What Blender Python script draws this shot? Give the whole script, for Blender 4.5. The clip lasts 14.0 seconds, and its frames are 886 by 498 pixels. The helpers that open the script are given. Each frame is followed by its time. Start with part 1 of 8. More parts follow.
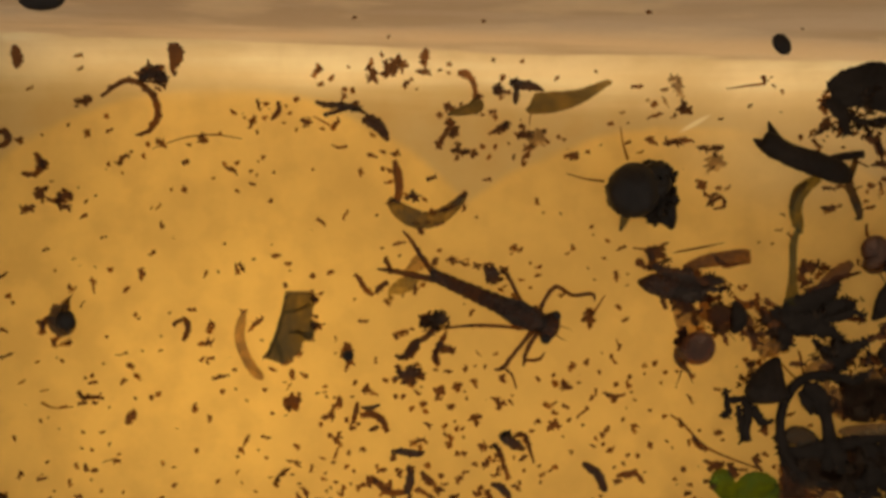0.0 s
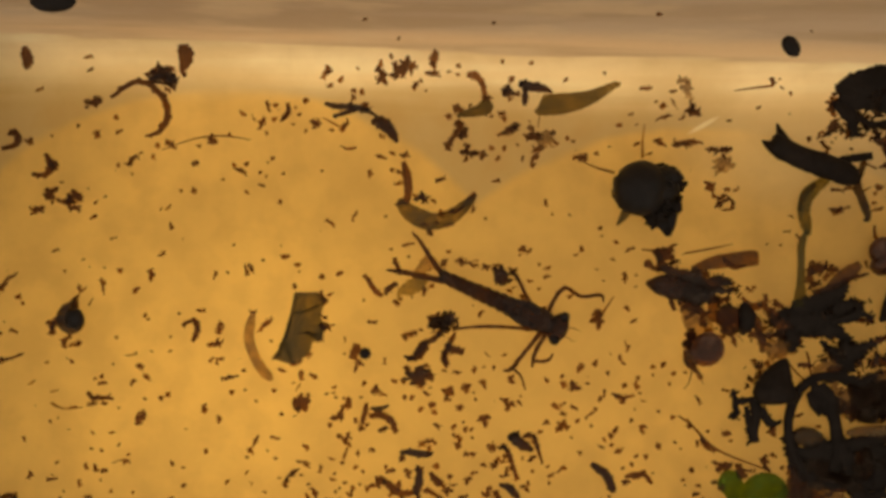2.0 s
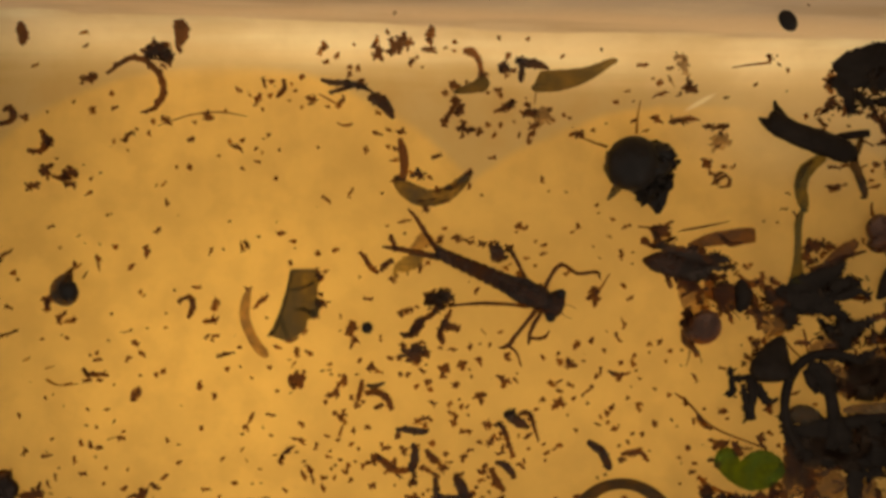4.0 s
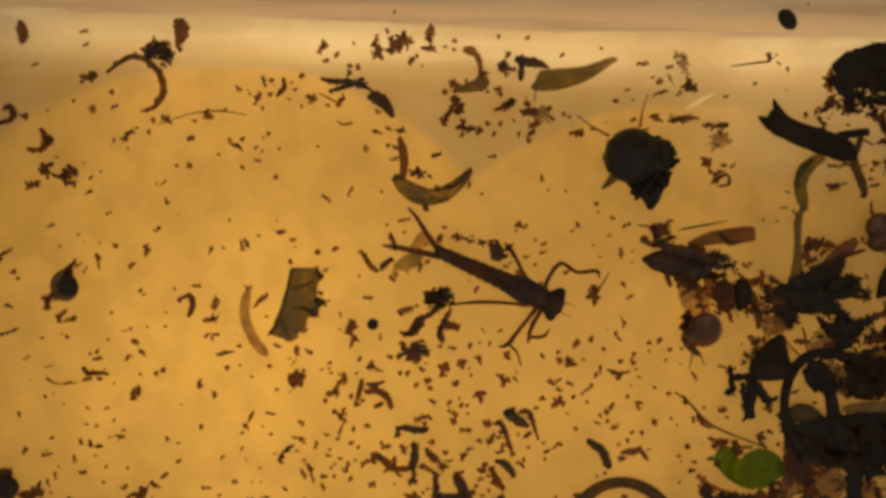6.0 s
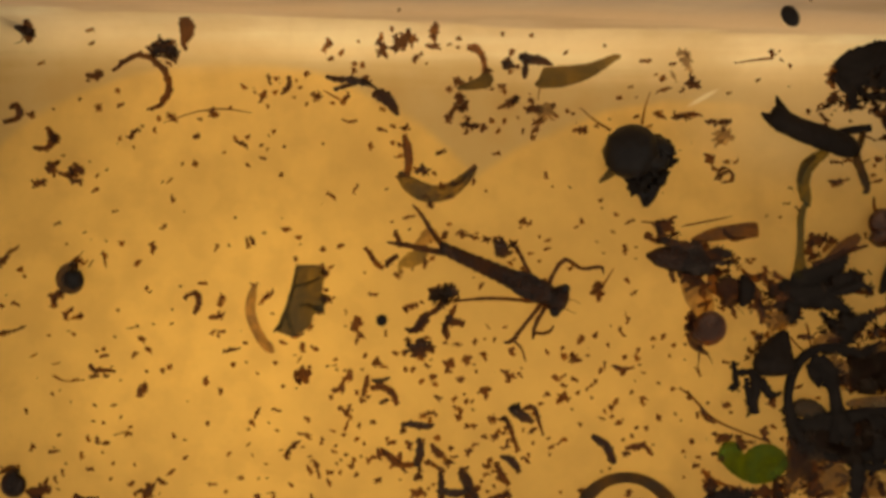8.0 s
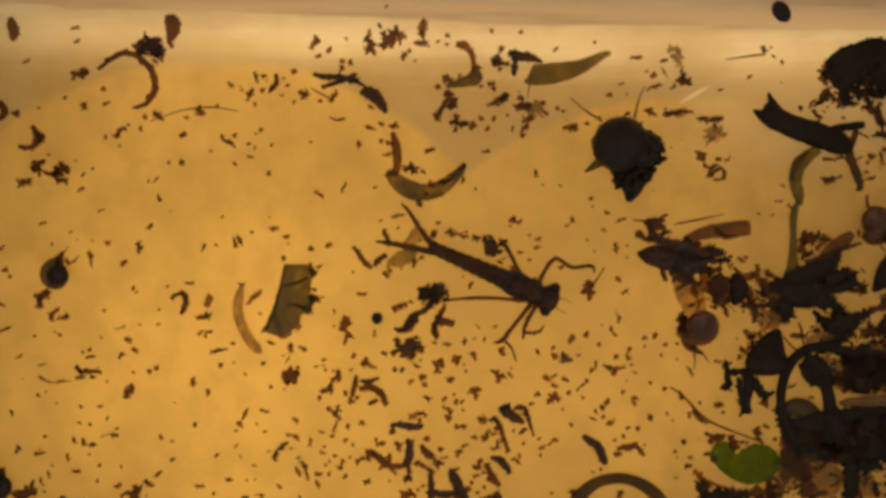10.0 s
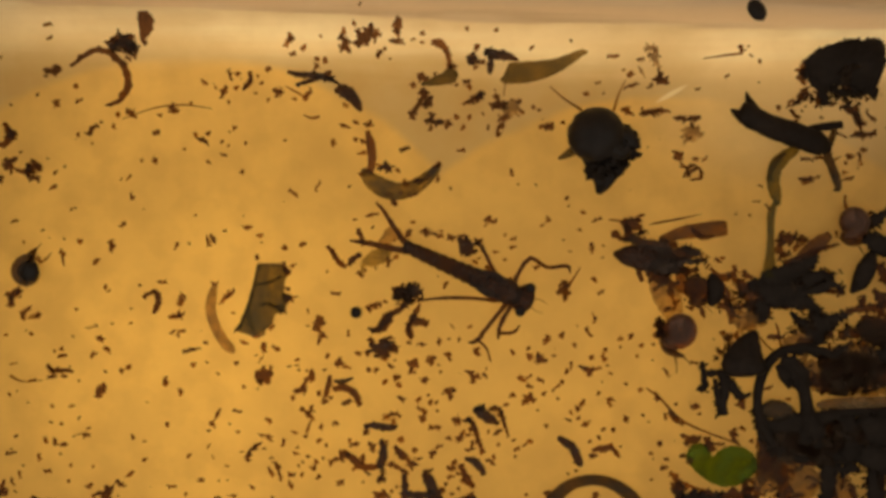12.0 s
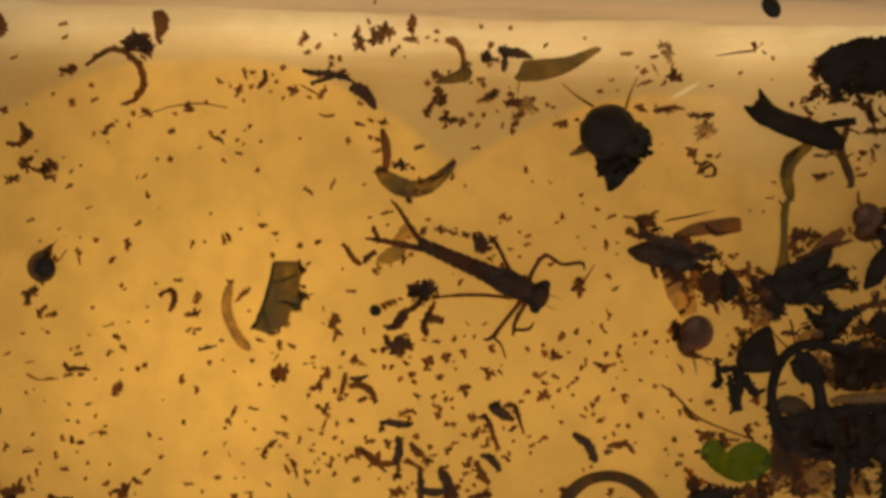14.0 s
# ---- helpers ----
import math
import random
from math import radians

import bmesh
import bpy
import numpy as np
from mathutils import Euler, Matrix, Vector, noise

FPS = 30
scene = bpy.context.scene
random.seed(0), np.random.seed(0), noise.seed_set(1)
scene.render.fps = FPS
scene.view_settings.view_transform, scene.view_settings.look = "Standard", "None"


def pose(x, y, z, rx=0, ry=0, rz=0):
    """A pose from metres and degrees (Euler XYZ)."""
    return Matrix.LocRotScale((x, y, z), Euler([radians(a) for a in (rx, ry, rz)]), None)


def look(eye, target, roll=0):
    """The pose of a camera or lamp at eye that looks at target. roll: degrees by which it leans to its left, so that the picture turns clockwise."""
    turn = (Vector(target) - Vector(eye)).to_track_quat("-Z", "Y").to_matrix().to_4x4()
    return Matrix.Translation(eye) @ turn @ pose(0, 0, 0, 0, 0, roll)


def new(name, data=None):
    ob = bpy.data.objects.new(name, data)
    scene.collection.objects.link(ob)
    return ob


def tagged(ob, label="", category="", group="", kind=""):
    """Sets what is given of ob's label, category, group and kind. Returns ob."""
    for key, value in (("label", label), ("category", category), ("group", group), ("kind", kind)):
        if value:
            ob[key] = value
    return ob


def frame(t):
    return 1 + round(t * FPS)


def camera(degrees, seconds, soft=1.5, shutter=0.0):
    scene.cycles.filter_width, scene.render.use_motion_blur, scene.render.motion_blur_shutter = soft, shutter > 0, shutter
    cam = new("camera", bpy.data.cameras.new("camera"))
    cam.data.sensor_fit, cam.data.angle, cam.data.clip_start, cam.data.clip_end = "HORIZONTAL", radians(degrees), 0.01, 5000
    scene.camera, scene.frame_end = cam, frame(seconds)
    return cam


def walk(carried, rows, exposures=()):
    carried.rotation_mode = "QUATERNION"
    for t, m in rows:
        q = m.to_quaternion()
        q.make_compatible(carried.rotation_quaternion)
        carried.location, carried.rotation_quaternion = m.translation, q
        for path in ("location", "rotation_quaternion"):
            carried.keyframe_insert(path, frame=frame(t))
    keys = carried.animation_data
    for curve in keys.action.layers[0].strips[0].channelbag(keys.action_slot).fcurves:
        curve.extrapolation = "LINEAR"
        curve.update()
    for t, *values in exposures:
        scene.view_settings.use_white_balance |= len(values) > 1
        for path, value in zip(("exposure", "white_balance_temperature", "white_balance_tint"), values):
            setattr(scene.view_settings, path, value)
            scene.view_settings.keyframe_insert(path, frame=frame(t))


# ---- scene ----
# A shallow plastic tray of pond life on a light box, seen from straight above.
MM = 0.001
LENS = 50.0

# ---- camera and its walk: seconds, x, y, height in mm, turn in degrees ----
cam = camera(LENS, 14.0, soft=3.5)
ROWS = [
    (0.0, 0.000, -0.000, 122.734, -0.000),
    (0.5, -0.529, 0.105, 122.705, 0.027),
    (1.0, -0.698, 0.558, 122.836, 0.020),
    (1.5, -0.968, 0.128, 123.052, 0.046),
    (2.0, -1.160, 0.149, 123.007, 0.056),
    (2.5, -1.099, -0.455, 122.838, 0.137),
    (3.0, -0.864, -1.558, 122.723, 0.134),
    (5.5, -0.595, -3.194, 122.753, 0.147),
    (6.0, -0.625, -3.003, 122.795, 0.136),
    (6.5, -0.877, -3.244, 123.090, 0.102),
    (7.0, -1.161, -3.068, 123.432, 0.046),
    (7.5, -1.529, -3.329, 123.304, 0.050),
    (8.0, -1.241, -3.417, 123.382, -0.031),
    (10.5, 0.453, -3.676, 121.677, -0.177),
    (11.0, 1.219, -5.166, 121.144, 0.169),
    (11.5, 3.090, -4.416, 120.828, 0.121),
    (12.0, 3.375, -3.623, 121.306, 0.013),
    (12.5, 2.687, -4.106, 121.376, -0.056),
    (13.0, 2.365, -4.321, 121.406, -0.069),
    (13.5, 2.083, -4.257, 121.591, -0.135),
    (14.0, 1.481, -3.954, 121.721, -0.176),
]
walk(cam, [(t, pose(x * MM, y * MM, h * MM, 0, 0, turn)) for t, x, y, h, turn in ROWS])

# ---- light: a warm lamp in the light box under the tray, an added fill strip, and a dim warm room ----
world = bpy.data.worlds.new("room_light")
scene.world = world
world.use_nodes = True
back = world.node_tree.nodes["Background"]
back.inputs["Color"].default_value = (1.0, 0.86, 0.67, 1)
back.inputs["Strength"].default_value = 0.58


def box_lamp(name, x, y, z, size, watts, colour):
    lamp = bpy.data.lights.new(name, "AREA")
    lamp.shape, lamp.size, lamp.energy, lamp.color = "DISK", size * MM, watts, colour
    ob = new(name, lamp)
    ob.matrix_world = pose(x * MM, y * MM, z * MM, 180, 0, 0)
    return ob


box_lamp("light_box_lamp", -27.50, -18.50, -48, 30, 0.0127, (1.0, 0.735, 0.28))
box_lamp("light_box_lamp", 20.00, -19.00, -36, 24, 0.0046, (1.0, 0.72, 0.29))
# strip lamp added to brighten the band at the far wall's foot
strip = box_lamp("added_fill_strip", 40, 32, -14, 9, 0.0150, (1.0, 0.75, 0.42))
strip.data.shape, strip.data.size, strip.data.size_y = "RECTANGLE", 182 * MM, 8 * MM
scene.view_settings.exposure = -0.08


# ---- materials ----
def nodes_of(name):
    m = bpy.data.materials.new(name)
    m.use_nodes = True
    t = m.node_tree
    t.nodes.clear()
    return m, t.nodes, t.links


def noise_node(n, l, scale, detail, coords):
    tex = n.new("ShaderNodeTexNoise")
    tex.inputs["Scale"].default_value, tex.inputs["Detail"].default_value = scale, detail
    l.new(coords, tex.inputs["Vector"])
    return tex.outputs["Fac"]


def math_node(n, l, op, a, b=None, clamp=False):
    m = n.new("ShaderNodeMath")
    m.operation, m.use_clamp = op, clamp
    for k, v in enumerate((a, b)):
        if v is None:
            continue
        if isinstance(v, (int, float)):
            m.inputs[k].default_value = v
        else:
            l.new(v, m.inputs[k])
    return m.outputs[0]


def mix_colour(n, l, fac, a, b, mode="MIX"):
    m = n.new("ShaderNodeMix")
    m.data_type, m.blend_type = "RGBA", mode
    for k, v in ((0, fac), (6, a), (7, b)):
        if isinstance(v, tuple):
            m.inputs[k].default_value = (*v, 1)
        elif isinstance(v, (int, float)):
            m.inputs[k].default_value = v
        else:
            l.new(v, m.inputs[k])
    return m.outputs[2]


def range_node(n, l, v, lo, hi, a, b, smooth=False):
    m = n.new("ShaderNodeMapRange")
    m.interpolation_type = "SMOOTHSTEP" if smooth else "LINEAR"
    l.new(v, m.inputs[0])
    for k, w in zip((1, 2, 3, 4), (lo, hi, a, b)):
        m.inputs[k].default_value = w
    return m.outputs[0]


def tissue(name, base, dark, tint, clear, rough=0.5, grain=1500.0, spread=0.35, gloss=0.15, heap=False, mottle=(0.72, 1.22)):
    """Wet plant or animal tissue: a mottled surface that lets part of the light straight through."""
    m, n, l = nodes_of(name)
    out, mix = n.new("ShaderNodeOutputMaterial"), n.new("ShaderNodeMixShader")
    skin, thin = n.new("ShaderNodeBsdfPrincipled"), n.new("ShaderNodeBsdfTransparent")
    place, info = n.new("ShaderNodeTexCoord"), n.new("ShaderNodeObjectInfo")
    coarse = noise_node(n, l, grain * 0.35, 3, place.outputs["Object"])
    fine = noise_node(n, l, grain * 1.6, 4, place.outputs["Object"])
    patch = range_node(n, l, coarse, 0.35, 0.65, 0, 1, True)
    colour = mix_colour(n, l, patch, base, dark)
    colour = mix_colour(n, l, range_node(n, l, fine, 0.3, 0.7, 0, 0.6), colour, tuple(c * 0.55 for c in base))
    l.new(colour, skin.inputs["Base Color"])
    skin.inputs["Roughness"].default_value = rough
    skin.inputs["Specular IOR Level"].default_value = gloss
    bump = n.new("ShaderNodeBump")
    bump.inputs["Strength"].default_value, bump.inputs["Distance"].default_value = 0.5, 0.0001
    l.new(fine, bump.inputs["Height"])
    l.new(bump.outputs[0], skin.inputs["Normal"])
    thin.inputs["Color"].default_value = (*tint, 1)
    own = n.new("ShaderNodeNewGeometry").outputs["Random Per Island"] if heap else info.outputs["Random"]
    vary = range_node(n, l, own, 0, 1, clear * (1 - spread), clear * (1 + spread))
    vary = math_node(n, l, "MULTIPLY", vary, range_node(n, l, coarse, 0.3, 0.7, *mottle))
    vary = math_node(n, l, "MULTIPLY", vary, range_node(n, l, fine, 0.3, 0.7, 0.85, 1.12), True)
    l.new(vary, mix.inputs[0])
    l.new(skin.outputs[0], mix.inputs[1])
    l.new(thin.outputs[0], mix.inputs[2])
    l.new(mix.outputs[0], out.inputs["Surface"])
    return m


DARK = tissue("rotted_black_tissue", (0.068, 0.042, 0.029), (0.040, 0.026, 0.019), (0.82, 0.57, 0.39), 0.49, spread=0.12, mottle=(0.75, 1.15))
LITTER = tissue("rotted_litter", (0.050, 0.035, 0.025), (0.033, 0.024, 0.018), (0.77, 0.60, 0.46), 0.38, spread=0.8, gloss=0.04, heap=True)
BROWNLITTER = tissue("brown_litter", (0.10, 0.066, 0.046), (0.06, 0.040, 0.028), (0.81, 0.65, 0.53), 0.60, spread=0.45, heap=True)
BROWN = tissue("brown_plant_tissue", (0.145, 0.084, 0.042), (0.085, 0.05, 0.027), (0.83, 0.59, 0.37), 0.61, spread=0.12)
PALE = tissue("pale_plant_tissue", (0.19, 0.115, 0.055), (0.11, 0.068, 0.034), (0.86, 0.70, 0.48), 0.68, spread=0.2)
OLIVE = tissue("olive_leaf_tissue", (0.13, 0.10, 0.04), (0.075, 0.058, 0.025), (0.76, 0.67, 0.46), 0.62, spread=0.1, grain=900, mottle=(0.6, 1.25))
GREYLEAF = tissue("grey_green_leaf_tissue", (0.12, 0.10, 0.055), (0.045, 0.040, 0.029), (0.74, 0.69, 0.50), 0.60, spread=0.05, grain=900, mottle=(0.60, 1.20))
GREEN = tissue("fresh_green_tissue", (0.15, 0.23, 0.02), (0.06, 0.11, 0.012), (0.50, 0.63, 0.22), 0.74, spread=0.02, grain=1300, mottle=(0.55, 1.25))
AMBER = tissue("amber_husk_tissue", (0.24, 0.16, 0.09), (0.15, 0.10, 0.055), (0.88, 0.78, 0.66), 0.78, spread=0.08)
SHELL = tissue("red_brown_shell", (0.16, 0.082, 0.052), (0.07, 0.034, 0.024), (0.80, 0.52, 0.38), 0.42, 0.35, spread=0.08, grain=900, gloss=0.35, mottle=(0.5, 1.4))
POD = tissue("red_brown_pod", (0.11, 0.065, 0.045), (0.05, 0.03, 0.022), (0.84, 0.67, 0.52), 0.68, 0.45, spread=0.1, grain=900, mottle=(0.55, 1.25))
BLACKSHELL = tissue("black_brown_shell", (0.026, 0.022, 0.021), (0.017, 0.015, 0.015), (0.6, 0.42, 0.34), 0.08, 0.35, spread=0.05, grain=500, gloss=0.15)
GREYSHELL = tissue("smoky_shell", (0.10, 0.08, 0.06), (0.05, 0.04, 0.03), (0.62, 0.52, 0.42), 0.55, 0.3, spread=0.05, grain=900)
CHITIN = tissue("dark_brown_chitin", (0.043, 0.028, 0.022), (0.023, 0.016, 0.014), (0.76, 0.50, 0.38), 0.21, 0.4, spread=0.15, grain=1500, mottle=(0.5, 1.5))
LEG = tissue("brown_leg_chitin", (0.08, 0.045, 0.03), (0.035, 0.02, 0.015), (0.80, 0.54, 0.38), 0.42, 0.4, spread=0.1, grain=1800)
MEMBRANE = tissue("clear_olive_membrane", (0.17, 0.14, 0.07), (0.12, 0.10, 0.05), (0.84, 0.78, 0.60), 0.80, 0.35, spread=0.06)
FLESH = tissue("brown_snail_flesh", (0.10, 0.06, 0.035), (0.06, 0.035, 0.02), (0.75, 0.55, 0.36), 0.48, 0.35, spread=0.1)
BLACK = tissue("smooth_black_tissue", (0.029, 0.023, 0.020), (0.020, 0.016, 0.014), (0.7, 0.5, 0.4), 0.06, 0.5, spread=0.3, grain=700, gloss=0.05)
CHAR = tissue("charred_black_tissue", (0.058, 0.042, 0.034), (0.040, 0.030, 0.025), (0.80, 0.55, 0.40), 0.27, spread=0.12, mottle=(0.5, 1.6))
HUSKSKIN = tissue("mottled_husk_skin", (0.13, 0.105, 0.062), (0.05, 0.042, 0.03), (0.80, 0.74, 0.58), 0.66, spread=0.05, grain=1600, mottle=(0.55, 1.2))
REED = tissue("grey_brown_reed", (0.064, 0.052, 0.036), (0.028, 0.022, 0.017), (0.76, 0.63, 0.45), 0.40, spread=0.05, grain=800, mottle=(0.4, 1.5))
UMBER = tissue("umber_plant_tissue", (0.105, 0.063, 0.043), (0.060, 0.037, 0.027), (0.84, 0.60, 0.39), 0.56, spread=0.12, grain=2200, mottle=(0.75, 1.15))
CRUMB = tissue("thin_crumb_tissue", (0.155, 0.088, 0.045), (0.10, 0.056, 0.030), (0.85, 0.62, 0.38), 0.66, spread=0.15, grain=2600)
FILM = tissue("thin_brown_film", (0.16, 0.11, 0.07), (0.10, 0.07, 0.045), (0.87, 0.79, 0.71), 0.82, spread=0.05, grain=500)
ABDOMEN = tissue("brown_abdomen_chitin", (0.046, 0.029, 0.022), (0.025, 0.017, 0.014), (0.78, 0.53, 0.42), 0.26, 0.4, spread=0.1, grain=1200, mottle=(0.5, 1.5))
GREENSTEM = tissue("yellow_green_stem", (0.12, 0.11, 0.045), (0.07, 0.068, 0.025), (0.78, 0.72, 0.47), 0.70, spread=0.05, grain=900, mottle=(0.6, 1.25))
BLACKMITE = tissue("glossy_black_mite", (0.02, 0.016, 0.015), (0.012, 0.01, 0.01), (0.5, 0.3, 0.2), 0.02, 0.3, spread=0.05)
TAN = tissue("tan_wood", (0.22, 0.15, 0.075), (0.15, 0.10, 0.05), (0.86, 0.70, 0.5), 0.45, spread=0.1)


def tray_plastic(name):
    """Milky plastic: light from under it comes through; lobed pools of light on the floor and a bright band along the
    edge are put into the colour.
    """
    m, n, l = nodes_of(name)
    out, both = n.new("ShaderNodeOutputMaterial"), n.new("ShaderNodeMixShader")
    over, under = n.new("ShaderNodeBsdfDiffuse"), n.new("ShaderNodeBsdfTranslucent")
    where = n.new("ShaderNodeNewGeometry").outputs["Position"]
    cloud = noise_node(n, l, 70, 5, where)
    streak_map = n.new("ShaderNodeMapping")
    streak_map.inputs["Rotation"].default_value = (0, 0, radians(1.95))
    streak_map.inputs["Scale"].default_value = (18, 420, 140)
    l.new(where, streak_map.inputs["Vector"])
    streak = noise_node(n, l, 1.0, 3, streak_map.outputs[0])
    fine = noise_node(n, l, 900, 3, where)
    smear_map = n.new("ShaderNodeMapping")
    smear_map.inputs["Rotation"].default_value = (0, 0, radians(1.95))
    smear_map.inputs["Scale"].default_value = (60, 190, 190)
    l.new(where, smear_map.inputs["Vector"])
    smear = noise_node(n, l, 1.0, 4, smear_map.outputs[0])
    blotch = noise_node(n, l, 210, 4, where)
    split = n.new("ShaderNodeSeparateXYZ")
    l.new(where, split.inputs[0])
    wob = math_node(n, l, "MULTIPLY", math_node(n, l, "SUBTRACT", cloud, 0.5), 0.08)

    def lobe(cx, cy, rx, ry, edge):
        u = math_node(n, l, "DIVIDE", math_node(n, l, "SUBTRACT", split.outputs[0], cx * MM), rx * MM)
        v = math_node(n, l, "DIVIDE", math_node(n, l, "SUBTRACT", split.outputs[1], cy * MM), ry * MM)
        r = math_node(n, l, "SQRT", math_node(n, l, "ADD", math_node(n, l, "MULTIPLY", u, u), math_node(n, l, "MULTIPLY", v, v)))
        return range_node(n, l, math_node(n, l, "ADD", r, wob), 1 - edge, 1 + edge, 1, 0, True)

    # the lamps' pools of light, painted as warmer, brighter lobes
    light_pools = math_node(n, l, "MAXIMUM", lobe(-30.22, -15.99, 40.88, 36.86, 0.022), math_node(n, l, "MULTIPLY", lobe(31.83, -18.91, 40.88, 34.67, 0.022), 0.95))
    light_pools = math_node(n, l, "MAXIMUM", light_pools, range_node(n, l, split.outputs[1], -0.012, 0.0, 1, 0, True))
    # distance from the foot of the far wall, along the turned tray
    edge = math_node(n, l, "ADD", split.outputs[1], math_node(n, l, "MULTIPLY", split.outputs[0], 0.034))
    # brightness of the rounded foot put into the colour, paler towards the wall
    lit_foot = range_node(n, l, math_node(n, l, "ADD", edge, math_node(n, l, "MULTIPLY", math_node(n, l, "SUBTRACT", streak, 0.5), 0.006)), 0.0170, 0.0238, 0, 1, True)
    colour = mix_colour(n, l, light_pools, (0.59, 0.425, 0.21), (0.82, 0.54, 0.18))
    colour = mix_colour(n, l, range_node(n, l, blotch, 0.40, 0.68, 0, 0.36, True), colour, (0.53, 0.33, 0.115))
    # two broad soft-edged patches of darker floor colour
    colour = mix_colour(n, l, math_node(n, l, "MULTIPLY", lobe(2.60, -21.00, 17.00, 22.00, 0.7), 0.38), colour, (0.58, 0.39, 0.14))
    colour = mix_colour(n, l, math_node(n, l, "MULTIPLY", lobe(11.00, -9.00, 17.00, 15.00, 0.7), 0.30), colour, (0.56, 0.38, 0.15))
    # pale, streaked colours of that painted bright band
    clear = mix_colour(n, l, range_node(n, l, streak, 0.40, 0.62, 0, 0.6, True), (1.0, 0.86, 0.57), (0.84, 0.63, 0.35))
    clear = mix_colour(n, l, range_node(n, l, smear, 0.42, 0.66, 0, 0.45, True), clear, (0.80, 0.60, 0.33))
    colour = mix_colour(n, l, lit_foot, colour, clear)
    colour = mix_colour(n, l, range_node(n, l, cloud, 0.36, 0.66, 0, 0.34, True), colour, (0.50, 0.33, 0.125))
    # a soft pale patch under the litter ball, extra brightness put into the colour
    colour = mix_colour(n, l, math_node(n, l, "MULTIPLY", lobe(46.00, 13.50, 14.00, 7.00, 0.6), 0.55), colour, (0.92, 0.70, 0.38))
    # a bright glint by the foot of the wall, painted into the floor colour
    sx, sy = math_node(n, l, "SUBTRACT", split.outputs[0], 32.56 * MM), math_node(n, l, "SUBTRACT", split.outputs[1], 16.21 * MM)
    along = math_node(n, l, "ADD", math_node(n, l, "MULTIPLY", sx, 0.87), math_node(n, l, "MULTIPLY", sy, 0.49))
    across = math_node(n, l, "SUBTRACT", math_node(n, l, "MULTIPLY", sy, 0.87), math_node(n, l, "MULTIPLY", sx, 0.49))
    far = math_node(n, l, "ADD", math_node(n, l, "POWER", math_node(n, l, "DIVIDE", along, 2.48 * MM), 2), math_node(n, l, "POWER", math_node(n, l, "DIVIDE", across, 0.36 * MM), 2))
    colour = mix_colour(n, l, range_node(n, l, far, 0.0, 1.2, 0.7, 0, True), colour, (1.0, 0.90, 0.64))
    # wall colour by height: paler brown near the foot, duller above, streaked
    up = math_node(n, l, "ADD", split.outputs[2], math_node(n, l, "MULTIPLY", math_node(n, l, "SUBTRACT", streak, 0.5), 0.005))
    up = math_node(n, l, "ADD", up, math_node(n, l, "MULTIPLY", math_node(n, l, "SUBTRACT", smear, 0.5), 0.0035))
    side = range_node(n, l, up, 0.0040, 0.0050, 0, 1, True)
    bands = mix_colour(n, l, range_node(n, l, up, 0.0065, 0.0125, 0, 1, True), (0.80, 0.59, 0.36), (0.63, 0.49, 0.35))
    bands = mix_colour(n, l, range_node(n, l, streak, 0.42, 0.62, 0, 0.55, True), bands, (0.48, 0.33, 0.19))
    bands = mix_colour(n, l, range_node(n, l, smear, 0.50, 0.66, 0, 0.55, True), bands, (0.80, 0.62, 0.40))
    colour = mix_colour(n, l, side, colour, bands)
    colour = mix_colour(n, l, range_node(n, l, fine, 0.35, 0.7, 0, 0.05), colour, (0.4, 0.25, 0.1))
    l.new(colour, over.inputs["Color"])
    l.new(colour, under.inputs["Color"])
    both.inputs[0].default_value = 0.62
    l.new(over.outputs[0], both.inputs[1])
    l.new(under.outputs[0], both.inputs[2])
    l.new(both.outputs[0], out.inputs["Surface"])
    return m


TRAY = tray_plastic("milky_tray_plastic")


def plain(name, base, dark, rough, scale, metal=0.0):
    m, n, l = nodes_of(name)
    out, skin = n.new("ShaderNodeOutputMaterial"), n.new("ShaderNodeBsdfPrincipled")
    place = n.new("ShaderNodeTexCoord")
    f = noise_node(n, l, scale, 5, place.outputs["Object"])
    l.new(mix_colour(n, l, range_node(n, l, f, 0.3, 0.7, 0, 1), base, dark), skin.inputs["Base Color"])
    skin.inputs["Roughness"].default_value, skin.inputs["Metallic"].default_value = rough, metal
    l.new(skin.outputs[0], out.inputs["Surface"])
    return m


CASE = plain("grey_box_paint", (0.22, 0.21, 0.20), (0.17, 0.16, 0.15), 0.5, 60)
TABLE = plain("brown_table_wood", (0.22, 0.13, 0.07), (0.14, 0.08, 0.04), 0.5, 25)
GLASS = bpy.data.materials.new("clear_glass")
GLASS.use_nodes = True
GLASS.node_tree.nodes["Principled BSDF"].inputs["Transmission Weight"].default_value = 1.0
GLASS.node_tree.nodes["Principled BSDF"].inputs["Roughness"].default_value = 0.02


# the tray: its turn, the foot of the far wall, the rounded foot, the wall's slope and height
TILT_TRAY = -1.95
EDGE, CURVE, STEEP, HIGH = 25.0, 5.2, 80.0, 42.0
FOOT = EDGE - CURVE * math.sin(radians(STEEP))


